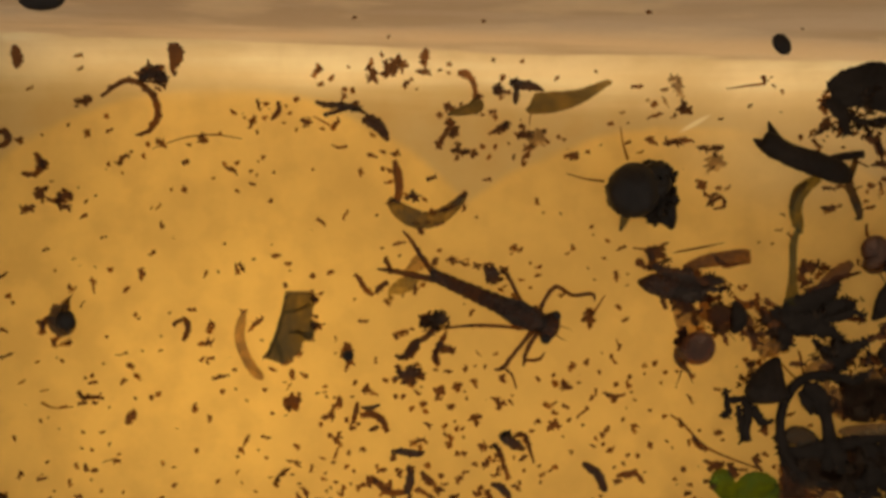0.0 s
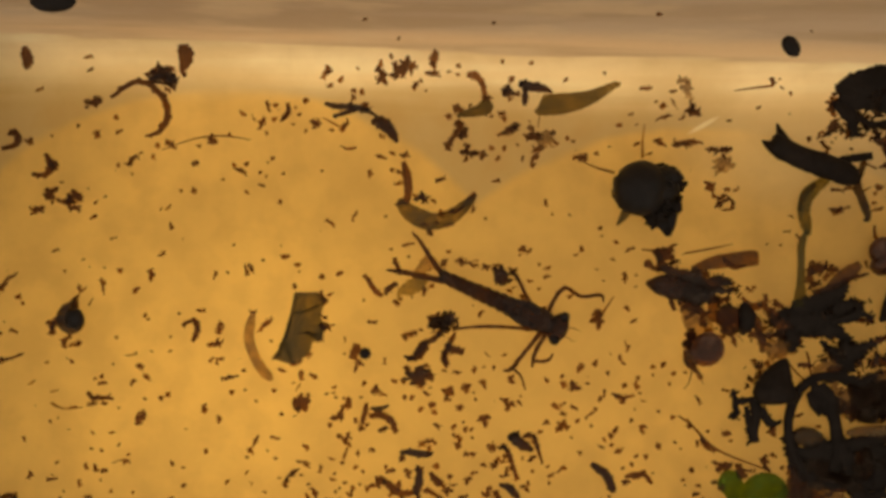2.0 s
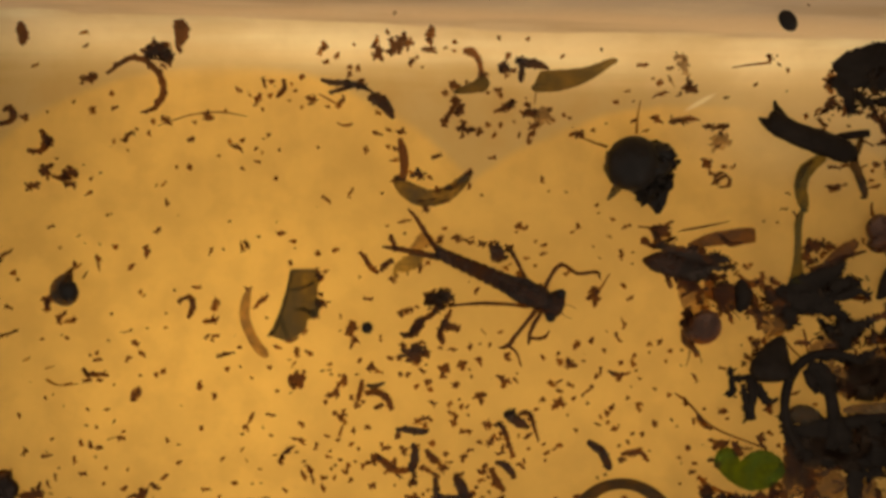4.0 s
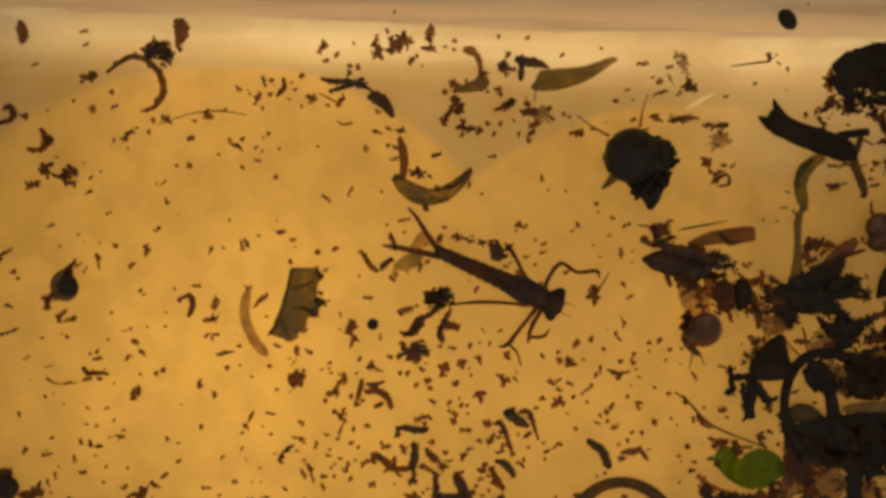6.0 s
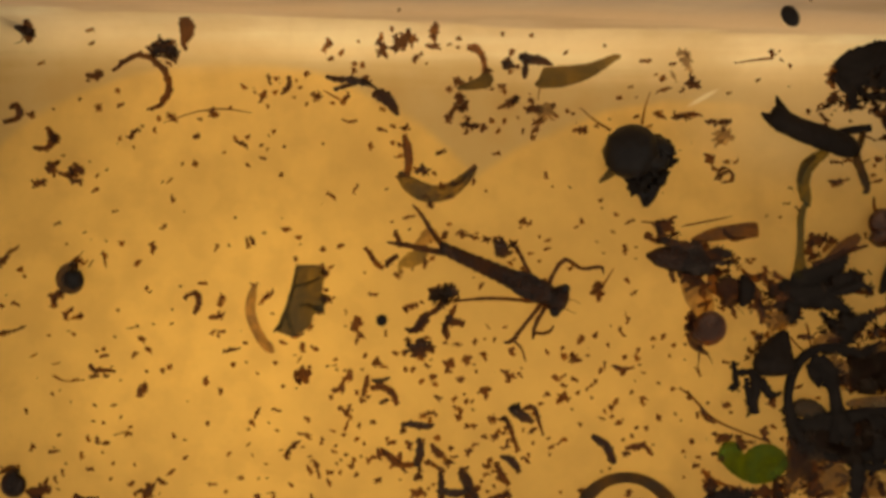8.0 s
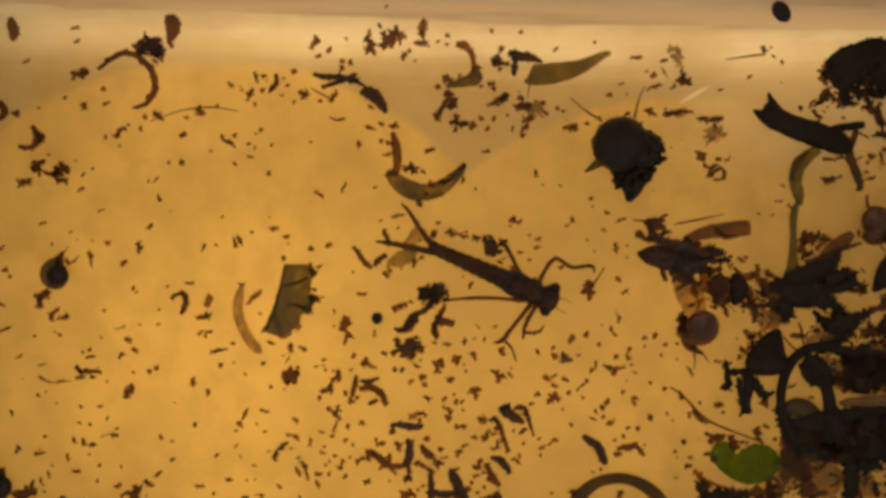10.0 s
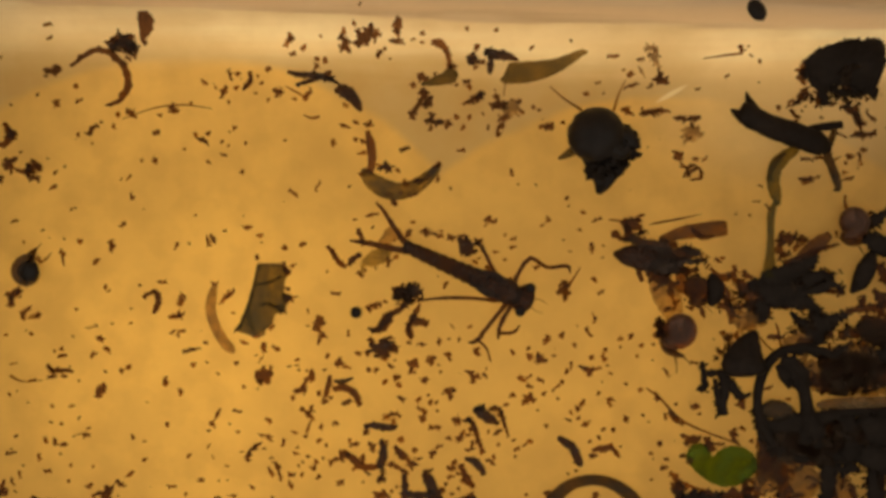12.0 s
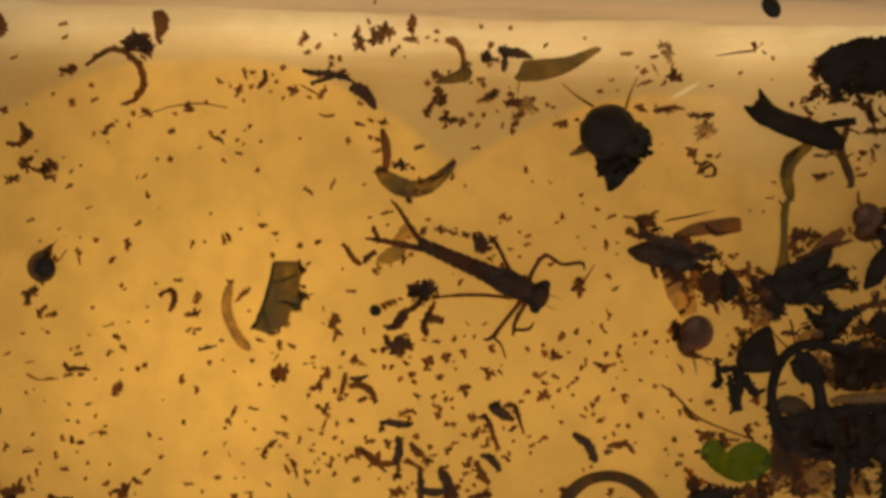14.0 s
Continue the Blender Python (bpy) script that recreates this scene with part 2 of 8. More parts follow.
# ---- mesh tools, all in mm ----
def spline(pts, steps):
    """Points with widths, glided through."""
    if len(pts) == 2:
        a, b = np.array(pts[0], float), np.array(pts[1], float)
        return [a + (b - a) * k / steps for k in range(steps + 1)]
    p = [np.array(q, float) for q in pts]
    p = [2 * p[0] - p[1]] + p + [2 * p[-1] - p[-2]]
    out = []
    for i in range(1, len(p) - 2):
        for k in range(steps):
            t = k / steps
            out.append(0.5 * (2 * p[i] + (p[i + 1] - p[i - 1]) * t + (2 * p[i - 1] - 5 * p[i] + 4 * p[i + 1] - p[i + 2]) * t * t
                              + (3 * p[i] - p[i - 1] - 3 * p[i + 1] + p[i + 2]) * t ** 3))
    return out + [p[-2]]


def sweep(bm, pts, steps=5, sides=6, flat=0.5, most=1.0, rag=0.1, lift=0.0, seed=0, fuzz=0.0):
    """A tapered, flattened, ragged strand along (x, y, width) or (x, y, width, z) points; it lies on the floor unless z is given."""
    rnd = random.Random(seed)
    line = spline(pts, steps)
    rings = []
    for i, q in enumerate(line):
        d = line[min(i + 1, len(line) - 1)] - line[max(i - 1, 0)]
        n = math.hypot(d[0], d[1]) or 1
        ox, oy = -d[1] / n, d[0] / n
        w = max(q[2], 0.05)
        th = min(w * flat, most)
        z = q[3] if len(q) > 3 else th / 2 + lift
        ring = []
        spikes = [fuzz * rnd.random() ** 2 if rnd.random() < 0.45 else 0 for _ in (0, 1)]
        for k in range(sides):
            a = 2 * math.pi * (k + 0.5) / sides
            g = w / 2 * math.cos(a)
            g += math.copysign(spikes[int(g > 0)], g) if abs(math.cos(a)) > 0.8 else 0
            g *= (1 + rag * rnd.uniform(-1, 1))
            ring.append(bm.verts.new(((q[0] + ox * g) * MM, (q[1] + oy * g) * MM, (z + th / 2 * math.sin(a) * (1 + rag * 0.5 * rnd.uniform(-1, 1))) * MM)))
        rings.append(ring)
    for a, b in zip(rings, rings[1:]):
        for k in range(sides):
            bm.faces.new((a[k], a[(k + 1) % sides], b[(k + 1) % sides], b[k]))
    bm.faces.new(rings[0][::-1])
    bm.faces.new(rings[-1])


def blob(bm, x, y, length, width, turn, seed=0, rag=0.3, thick=None, n=9, lift=0.0):
    """A ragged flat flake: a crooked outline with a domed top and underside."""
    rnd = random.Random(seed)
    th = thick if thick else min(0.55 * width, 0.55)
    c, s = math.cos(radians(turn)), math.sin(radians(turn))
    levels = [(0.55, 0.0), (1.0, 0.35), (0.92, 0.7), (0.5, 1.0)]
    out = [1 + rag * rnd.uniform(-1, 0.8) for _ in range(n)]
    out = [(out[k - 1] + 3 * out[k] + out[(k + 1) % n]) / 5 for k in range(n)]
    rings = []
    for size, z in levels:
        ring = []
        for k in range(n):
            a = 2 * math.pi * k / n
            u, v = length / 2 * math.cos(a) * out[k] * size, width / 2 * math.sin(a) * out[k] * size
            ring.append(bm.verts.new(((x + u * c - v * s) * MM, (y + u * s + v * c) * MM, (lift + z * th) * MM)))
        rings.append(ring)
    for a, b in zip(rings, rings[1:]):
        for k in range(n):
            bm.faces.new((a[k], a[(k + 1) % n], b[(k + 1) % n], b[k]))
    bm.faces.new(rings[0][::-1])
    bm.faces.new(rings[-1])


def crumb(bm, x, y, length, width, turn, seed=0, lobes=4, thick=None, lift=0.0, n=20):
    """A flat crumb: one body whose outline is that of an oval with smaller ovals grown into it."""
    rnd = random.Random(seed)
    th = thick if thick else min(0.55 * width, 0.55)
    c, s = math.cos(radians(turn)), math.sin(radians(turn))
    ragged = 1.0 if length < 2 else 0.55
    ovals = [(0.0, 0.0, length / 2, width / 2 * 0.9, 0.0)]
    for _ in range(lobes):
        u, v = rnd.uniform(-0.42, 0.42) * length, rnd.choice((-0.4, 0.4)) * width * rnd.uniform(0.5, 1.3)
        size = max(width * rnd.uniform(0.16, 0.42) * (1 if lobes < 8 else 0.7), 0.06)
        ovals.append((u, v, size * rnd.uniform(1, 1.8), size, rnd.uniform(0, math.pi)))
    out = []
    for k in range(n):
        a = 2 * math.pi * k / n
        dx, dy = math.cos(a), math.sin(a)
        far = 0.03
        for u, v, p, q, g in ovals:
            e, f = math.cos(g), math.sin(g)
            ox, oy = (-u * e - v * f) / p, (u * f - v * e) / q
            wx, wy = (dx * e + dy * f) / p, (-dx * f + dy * e) / q
            aa, bb, cc = wx * wx + wy * wy, ox * wx + oy * wy, ox * ox + oy * oy - 1
            disc = bb * bb - aa * cc
            if disc > 0:
                far = max(far, (-bb + math.sqrt(disc)) / aa)
        out.append(far * rnd.uniform(1 - 0.28 * ragged, 1 + 0.12 * ragged))
    rings = []
    for size, z in ((0.6, 0.0), (1.0, 0.4), (0.6, 1.0)):
        rings.append([bm.verts.new(((x + (c * math.cos(2 * math.pi * k / n) - s * math.sin(2 * math.pi * k / n)) * out[k] * size) * MM,
                                    (y + (s * math.cos(2 * math.pi * k / n) + c * math.sin(2 * math.pi * k / n)) * out[k] * size) * MM, (lift + z * th) * MM)) for k in range(n)])
    for a, b in zip(rings, rings[1:]):
        for k in range(n):
            bm.faces.new((a[k], a[(k + 1) % n], b[(k + 1) % n], b[k]))
    bm.faces.new(rings[0][::-1])
    bm.faces.new(rings[-1])


def ball(bm, x, y, z, rx, ry, rz, seg=14, rings=9, turn=0.0, rough=0.0, seed=0):
    rnd = random.Random(seed)
    m = pose(x * MM, y * MM, z * MM, 0, 0, turn) @ Matrix.Diagonal((rx * MM, ry * MM, rz * MM, 1))
    made = bmesh.ops.create_uvsphere(bm, u_segments=seg, v_segments=rings, radius=1, matrix=m)
    if rough:
        mid = Vector((x, y, z)) * MM
        for v in made["verts"]:
            v.co = mid + (v.co - mid) * (1 + rough * rnd.uniform(-1, 1))


def mesh_from(name, bm, material, smooth=True):
    me = bpy.data.meshes.new(name)
    bmesh.ops.recalc_face_normals(bm, faces=bm.faces)
    bm.to_mesh(me)
    bm.free()
    if smooth:
        for f in me.polygons:
            f.use_smooth = True
    me.materials.append(material)
    return me


def floor_height(x, y):
    """The rise of the rounded foot of the far wall above the flat floor, all in metres."""
    out = -x * math.sin(radians(TILT_TRAY)) + y * math.cos(radians(TILT_TRAY)) - FOOT * MM
    out = min(max(out, 0), CURVE * math.sin(radians(STEEP)) * MM)
    return CURVE * MM - math.sqrt((CURVE * MM) ** 2 - out ** 2)


def thing(name, bm, material, label, category, group="", kind="", at=None, smooth=True):
    """One loose thing; its origin is moved to its middle on the floor (or to at), so that it can be picked up."""
    if at is None:
        for v in bm.verts:
            v.co.z += floor_height(v.co.x, v.co.y) + 0.05 * MM
    me = mesh_from(name, bm, material, smooth)
    ob = new(name, me)
    if at is None:
        co = np.array([v.co for v in me.vertices])
        mid = (co.min(0) + co.max(0)) / 2
        at = (mid[0], mid[1], co[:, 2].min())
        me.transform(Matrix.Translation(-Vector(at)))
        ob.location = at
    return tagged(ob, label, category, group, kind)


def part(name, bm, material, parent, label="", smooth=True):
    ob = new(name, mesh_from(name, bm, material, smooth))
    ob.parent = parent
    return tagged(ob, label)


def holder(name, x, y, z=0.0, turn=0.0, label="", category="", group="", kind=""):
    ob = new(name)
    ob.empty_display_size = 0.002
    ob.matrix_world = pose(x * MM, y * MM, z * MM, 0, 0, turn)
    return tagged(ob, label, category, group, kind)


# ---- the tray, the light box and the table ----
def slab(bm, x0, x1, y0, y1, z0, z1):
    bmesh.ops.create_cube(bm, size=1, matrix=Matrix.Translation(((x0 + x1) / 2 * MM, (y0 + y1) / 2 * MM, (z0 + z1) / 2 * MM))
                          @ Matrix.Diagonal(((x1 - x0) * MM, (y1 - y0) * MM, (z1 - z0) * MM, 1)))


tray = holder("tray", 0, 0, 0, TILT_TRAY, "milky amber plastic tray standing on a light box", "tray", kind="structure")


def side_profile():
    """The inner face from the flat floor through the rounded foot up the wall: (out, up)."""
    rows = []
    start = EDGE - CURVE * math.sin(radians(STEEP))
    for k in range(13):
        a = radians(STEEP * k / 12)
        rows.append((start + CURVE * math.sin(a), CURVE * (1 - math.cos(a))))
    for k in range(1, 9):
        up = (HIGH - rows[12][1]) * k / 8
        rows.append((rows[12][0] + up / math.tan(radians(STEEP)), rows[12][1] + up))
    return rows


LEFT, RIGHT, NEAR, ROUND = -96.0, 104.0, -92.0, 14.0


def tray_outline():
    """The foot of the wall all round, as (x, y, outward x, outward y)."""
    rows = []
    corners = ((RIGHT - ROUND, FOOT - ROUND, 0), (LEFT + ROUND, FOOT - ROUND, 90), (LEFT + ROUND, NEAR + ROUND, 180), (RIGHT - ROUND, NEAR + ROUND, 270))
    for k, (cx, cy, a0) in enumerate(corners):
        for j in range(11):
            a = radians(a0 + 9 * j)
            rows.append((cx + ROUND * math.cos(a), cy + ROUND * math.sin(a), math.cos(a), math.sin(a)))
        nx, ny, na = corners[(k + 1) % 4]
        last, a = rows[-1], radians(a0 + 90)
        goal = (nx + ROUND * math.cos(a), ny + ROUND * math.sin(a))
        for j in range(1, 20):
            rows.append((last[0] + (goal[0] - last[0]) * j / 20, last[1] + (goal[1] - last[1]) * j / 20, math.cos(a), math.sin(a)))
    return rows


def ring_mesh(name, profile):
    bm = bmesh.new()
    rings = [[bm.verts.new(((x + ox * (o - FOOT)) * MM, (y + oy * (o - FOOT)) * MM, u * MM)) for o, u in profile] for x, y, ox, oy in tray_outline()]
    for p, q in zip(rings, rings[1:] + rings[:1]):
        for k in range(len(p) - 1):
            bm.faces.new((p[k], q[k], q[k + 1], p[k + 1]))
    return part(name, bm, TRAY, tray)


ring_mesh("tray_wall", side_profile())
top = side_profile()[-1]
ring_mesh("rim", [(top[0], top[1] + 0.004), (top[0] + 0.4, top[1] + 0.7), (top[0] + 1.2, top[1] + 1.0), (top[0] + 4.0, top[1] + 1.0), (top[0] + 4.6, top[1] + 0.5),
                  (top[0] + 4.7, top[1] - 2.5), (top[0] + 4.0, top[1] - 2.5), (top[0] + 3.8, top[1] + 0.2), (top[0] + 1.2, top[1] + 0.2)])
bm = bmesh.new()
bm.faces.new([bm.verts.new((x * MM, y * MM, 0)) for x, y, _, _ in tray_outline()])
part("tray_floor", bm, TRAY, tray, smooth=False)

light_box = holder("light_box", 0, -30, -134, 0, "grey light box with a glass top under the tray", "light box", kind="structure")
for name, box in (("case_side", (-125, -120, -90, 85, 0, 130)), ("case_side", (120, 125, -90, 85, 0, 130)), ("case_front", (-120, 120, -90, -85, 0, 130)),
                  ("case_back", (-120, 120, 80, 85, 0, 130)), ("case_floor", (-120, 120, -85, 80, 0, 4))):
    bm = bmesh.new()
    slab(bm, *box)
    part(name, bm, CASE, light_box, smooth=False)
bm = bmesh.new()
slab(bm, -125, 125, -90, 85, 130.2, 133.6)
pane = part("glass_pane", bm, GLASS, light_box, smooth=False)
pane.visible_shadow = False
bm = bmesh.new()
slab(bm, -700, 700, -500, 500, -160, -134.2)
tagged(thing("table", bm, TABLE, "dark brown wooden table top under the light box", "table", at=(0, 0, 0), smooth=False), kind="structure")

# ---- kinds of things ----
COUNT = [0]
LOOK = {"DARK": DARK, "BROWN": BROWN, "PALE": PALE, "OLIVE": OLIVE, "AMBER": AMBER, "GREEN": GREEN, "GREENSTEM": GREENSTEM, "TAN": TAN, "SHELL": SHELL, "GREYLEAF": GREYLEAF, "MEMBRANE": MEMBRANE, "CHITIN": CHITIN, "BLACK": BLACK, "LITTER": LITTER, "BROWNLITTER": BROWNLITTER, "REED": REED, "POD": POD, "FILM": FILM, "UMBER": UMBER, "CRUMB": CRUMB, "CHAR": CHAR, "HUSKSKIN": HUSKSKIN}
WORDS = {"DARK": "black rotted", "BROWN": "dark brown", "PALE": "pale brown thin", "OLIVE": "olive green", "AMBER": "amber translucent", "GREEN": "fresh green",
         "TAN": "tan woody", "SHELL": "reddish brown", "GREYLEAF": "grey-green", "MEMBRANE": "clear olive", "CHITIN": "dark brown", "BLACK": "smooth black", "UMBER": "umber brown", "CRUMB": "thin dark brown", "FILM": "pale brown filmy", "CHAR": "black charred-looking"}


def clump(bm, x, y, length, width, turn, seed, lift=0.0, full=0.75, bits=1.0):
    """A matted flake, one body: crooked bits grown together round a core, thin at its ragged rim."""
    rnd = random.Random(seed)
    cell = max(0.075, length / 32)
    bend = rnd.uniform(-0.2, 0.2) * length
    small = min(width, 1.5)
    ovals = [(0.0, 0.0, length * 0.47, width * 0.5 * full, rnd.uniform(-0.1, 0.1))]
    for k in range(int(bits * min(26, 5 + length * 2.6 + length * width * 1.8))):
        u = rnd.uniform(-0.5, 0.5)
        v = rnd.choice((-1, 1)) * rnd.uniform(0.12, 0.5) * width * (1.15 - 1.1 * u * u)
        bit = max(0.15, small * rnd.uniform(0.16, 0.34))
        ovals.append((u * length, v, bit * rnd.uniform(0.8, 1.5), bit * rnd.uniform(0.4, 0.8), rnd.uniform(-1.5, 1.5)))
    nx, ny = int(length * 0.75 / cell) + 3, int(width * 0.95 / cell) + 4
    gu, gv = np.meshgrid(np.arange(-nx, nx + 1) * cell, np.arange(-ny, ny + 1) * cell, indexing="ij")
    rough = np.random.RandomState(seed).uniform(0.72, 1.2, gu.shape)
    mask = np.zeros(gu.shape, bool)
    for u, v, p, q, a in ovals:
        v = v + bend * (0.5 - 4 * (u / length) ** 2) * 0.4
        e, d = (gu - u) * math.cos(a) + (gv - v) * math.sin(a), -(gu - u) * math.sin(a) + (gv - v) * math.cos(a)
        mask |= (e / p) ** 2 + (d / q) ** 2 < rough
    mask[0, :] = mask[-1, :] = mask[:, 0] = mask[:, -1] = False
    grown = np.zeros_like(mask)
    start = np.argwhere(mask)
    mid = start[np.argmin(((start - np.array(mask.shape) / 2) ** 2).sum(1))]
    grown[tuple(mid)] = True
    for _ in range(200):
        more = grown.copy()
        more[1:] |= grown[:-1]
        more[:-1] |= grown[1:]
        more[:, 1:] |= grown[:, :-1]
        more[:, :-1] |= grown[:, 1:]
        more &= mask
        if (more == grown).all():
            break
        grown = more
    deep, inner = grown.astype(float), grown
    for _ in range(3):
        inner = inner & np.roll(inner, 1, 0) & np.roll(inner, -1, 0) & np.roll(inner, 1, 1) & np.roll(inner, -1, 1)
        deep += inner
    th = min(0.5 * width, 0.55)
    c, s = math.cos(radians(turn)), math.sin(radians(turn))
    made = {}

    def corner(i, j, top):
        if (i, j, top) not in made:
            near = deep[i - 1:i + 1, j - 1:j + 1]
            up = th * (0.12 + 0.22 * near.mean()) * rnd.uniform(0.8, 1.1) if near.min() > 0 else th * 0.34
            u, v = gu[i, j] - cell / 2 + rnd.uniform(-0.2, 0.2) * cell, gv[i, j] - cell / 2 + rnd.uniform(-0.2, 0.2) * cell
            z = up if top else (0.0 if near.min() > 0 else th * 0.2)
            made[i, j, top] = bm.verts.new(((x + u * c - v * s) * MM, (y + u * s + v * c) * MM, (lift + z) * MM))
        return made[i, j, top]

    for i, j in np.argwhere(grown):
        ring = ((i, j), (i + 1, j), (i + 1, j + 1), (i, j + 1))
        bm.faces.new([corner(p, q, True) for p, q in ring])
        bm.faces.new([corner(p, q, False) for p, q in ring[::-1]])
        for (p, q), (di, dj) in zip(zip(ring, ring[1:] + ring[:1]), ((0, -1), (1, 0), (0, 1), (-1, 0))):
            if not grown[i + di, j + dj]:
                bm.faces.new([corner(*q, True), corner(*p, True), corner(*p, False), corner(*q, False)])
    bmesh.ops.smooth_vert(bm, verts=bm.verts, factor=0.5, use_axis_x=True, use_axis_y=True, use_axis_z=False)


def flake(x, y, length, width, turn, look="BROWN", lift=0.0):
    """A crumb of plant litter lying on the tray floor."""
    COUNT[0] += 1
    if look == "PALE" and length > 1.5:
        look = "FILM"
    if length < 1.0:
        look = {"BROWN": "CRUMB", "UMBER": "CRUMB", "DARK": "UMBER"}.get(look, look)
    if length < 1.0 and look != "PALE":
        length, width = 1.1 * length, 1.25 * width
    bm = bmesh.new()
    if length < 0.84:
        crumb(bm, x, y, length, width, turn, COUNT[0], int(2 + length * 3), lift=lift, n=14)
    else:
        clump(bm, x, y, length, width, turn, COUNT[0], lift, 0.92 if look == "BLACK" else 0.95 if look == "PALE" else 0.74, 0.35 if look == "PALE" else 1.0)
    size = "crumb" if length < 0.9 else "flake" if length < 1.8 else "shred"
    kind = {"DARK": "rotted_", "BLACK": "rotted_", "UMBER": "bark_"}.get(look, "litter_")
    return thing(kind + size, bm, LOOK[look], WORDS[look] + " " + size + " of plant litter on the tray floor", "plant litter", "plant litter in the tray")


def strand(name, look, label, pts, flat=0.5, most=1.2, rag=0.12, sides=8, steps=6, lift=0.0, category="plant part"):
    COUNT[0] += 1
    bm = bmesh.new()
    rough = look in ("DARK", "BROWN", "UMBER", "CHAR")
    span = math.dist(pts[0][:2], pts[-1][:2]) / (len(pts) - 1)
    sweep(bm, pts, max(steps, int(span / 0.22)) if rough else steps, sides, flat, most, rag, lift, COUNT[0], min(0.32, 0.45 * max(p[2] for p in pts)) if rough and max(p[2] for p in pts) > 0.4 else 0.0)
    return thing(name, bm, LOOK[look], label, category)


def rotted_leaf(look, label, pts, flat=0.25, rag=0.2, lift=0.0, sides=10, torn=1.0):
    """A rotted leaf: a thin blade with a torn rim and barbs of torn vein along both edges, one body."""
    COUNT[0] += 1
    rnd = random.Random(COUNT[0])
    bm = bmesh.new()
    span = sum(math.dist(a[:2], b[:2]) for a, b in zip(pts, pts[1:]))
    wide = max(p[2] for p in pts)
    sweep(bm, pts, max(3, int(span / (len(pts) - 1) / 0.2)), sides, flat, 0.8, rag + 0.08, lift, COUNT[0], min(0.6, 0.4 * wide) * torn)
    line = spline(pts, 6)
    for _ in range(int(span * 1.5)):
        k = rnd.randrange(1, len(line) - 1)
        q, d = line[k], line[k + 1] - line[k - 1]
        along, side, size = math.atan2(d[1], d[0]), rnd.choice((-1, 1)), rnd.uniform(0.3, 0.95) * (0.4 + 0.6 * torn)
        a = along + side * rnd.uniform(0.5, 1.4)
        x, y = q[0] - side * math.sin(along) * q[2] * 0.4, q[1] + side * math.cos(along) * q[2] * 0.4
        w = rnd.uniform(0.2, 0.5)
        sweep(bm, [(x, y, w), (x + size * 0.5 * math.cos(a), y + size * 0.5 * math.sin(a), w * 0.8), (x + size * math.cos(a + 0.4), y + size * math.sin(a + 0.4), w * 0.25)], 3, 5, 0.5, 0.4, 0.3, lift + 0.1, COUNT[0] * 40 + k, 0.1)
    return thing("rotted_leaf", bm, LOOK[look], label, "leaf")


def side_piece(parent, name, look, label, pts, flat=0.5, most=1.2, rag=0.12, sides=8, steps=6, lift=0.0):
    """A part of a strand, given in tray places."""
    COUNT[0] += 1
    bm = bmesh.new()
    sweep(bm, pts, steps, sides, flat, most, rag, lift, COUNT[0])
    for v in bm.verts:
        v.co.z += floor_height(v.co.x, v.co.y) + 0.05 * MM
    bm.transform(Matrix.Translation(-parent.location))
    return part(name, bm, LOOK[look], parent, label)


def mass(name, look, label, x, y, rx, ry, n, seed, turn=0.0, size=(0.6, 1.8), high=1.6, core=0, category="plant litter"):
    """A tangled clump: shreds and short strands heaped within an oval, thinner and more open towards its rim."""
    rnd = random.Random(seed)
    bm = bmesh.new()
    c, s = math.cos(radians(turn)), math.sin(radians(turn))
    for k in range(core):
        r, a = 0.5 * rnd.random() ** 0.5, rnd.uniform(0, 2 * math.pi)
        u, v = rx * r * math.cos(a), ry * r * math.sin(a)
        crumb(bm, x + u * c - v * s, y + u * s + v * c, rx * rnd.uniform(0.8, 1.2), ry * rnd.uniform(0.5, 1.0), turn + rnd.uniform(-40, 40), seed * 77 + k, 7, high * 0.5, n=36)
    for k in range(n):
        r, a = rnd.random() ** 0.62, rnd.uniform(0, 2 * math.pi)
        u, v = rx * r * math.cos(a), ry * r * math.sin(a)
        px, py = x + u * c - v * s, y + u * s + v * c
        up = high * (1 - r) * rnd.random() * 0.8
        big = rnd.uniform(*size) * (1.2 - 0.5 * r)
        if rnd.random() < 0.8:
            crumb(bm, px, py, big * 1.25, big * rnd.uniform(0.3, 0.7), rnd.uniform(0, 180), seed * 100 + k, 4, 0.25, up, 16)
        else:
            d, b = rnd.uniform(0, 2 * math.pi), rnd.uniform(-0.7, 0.7)
            l2 = big * rnd.uniform(0.7, 1.2)
            w = big * rnd.uniform(0.08, 0.26)
            sweep(bm, [(px, py, w * 0.5), (px + l2 / 2 * math.cos(d), py + l2 / 2 * math.sin(d), w), (px + l2 * math.cos(d + b), py + l2 * math.sin(d + b), w * 0.3)], 3, 5, 0.5, 0.4, 0.2, up, seed * 31 + k, 0.08)
    return thing(name, bm, LOOK[look], label, category, kind="stuff")


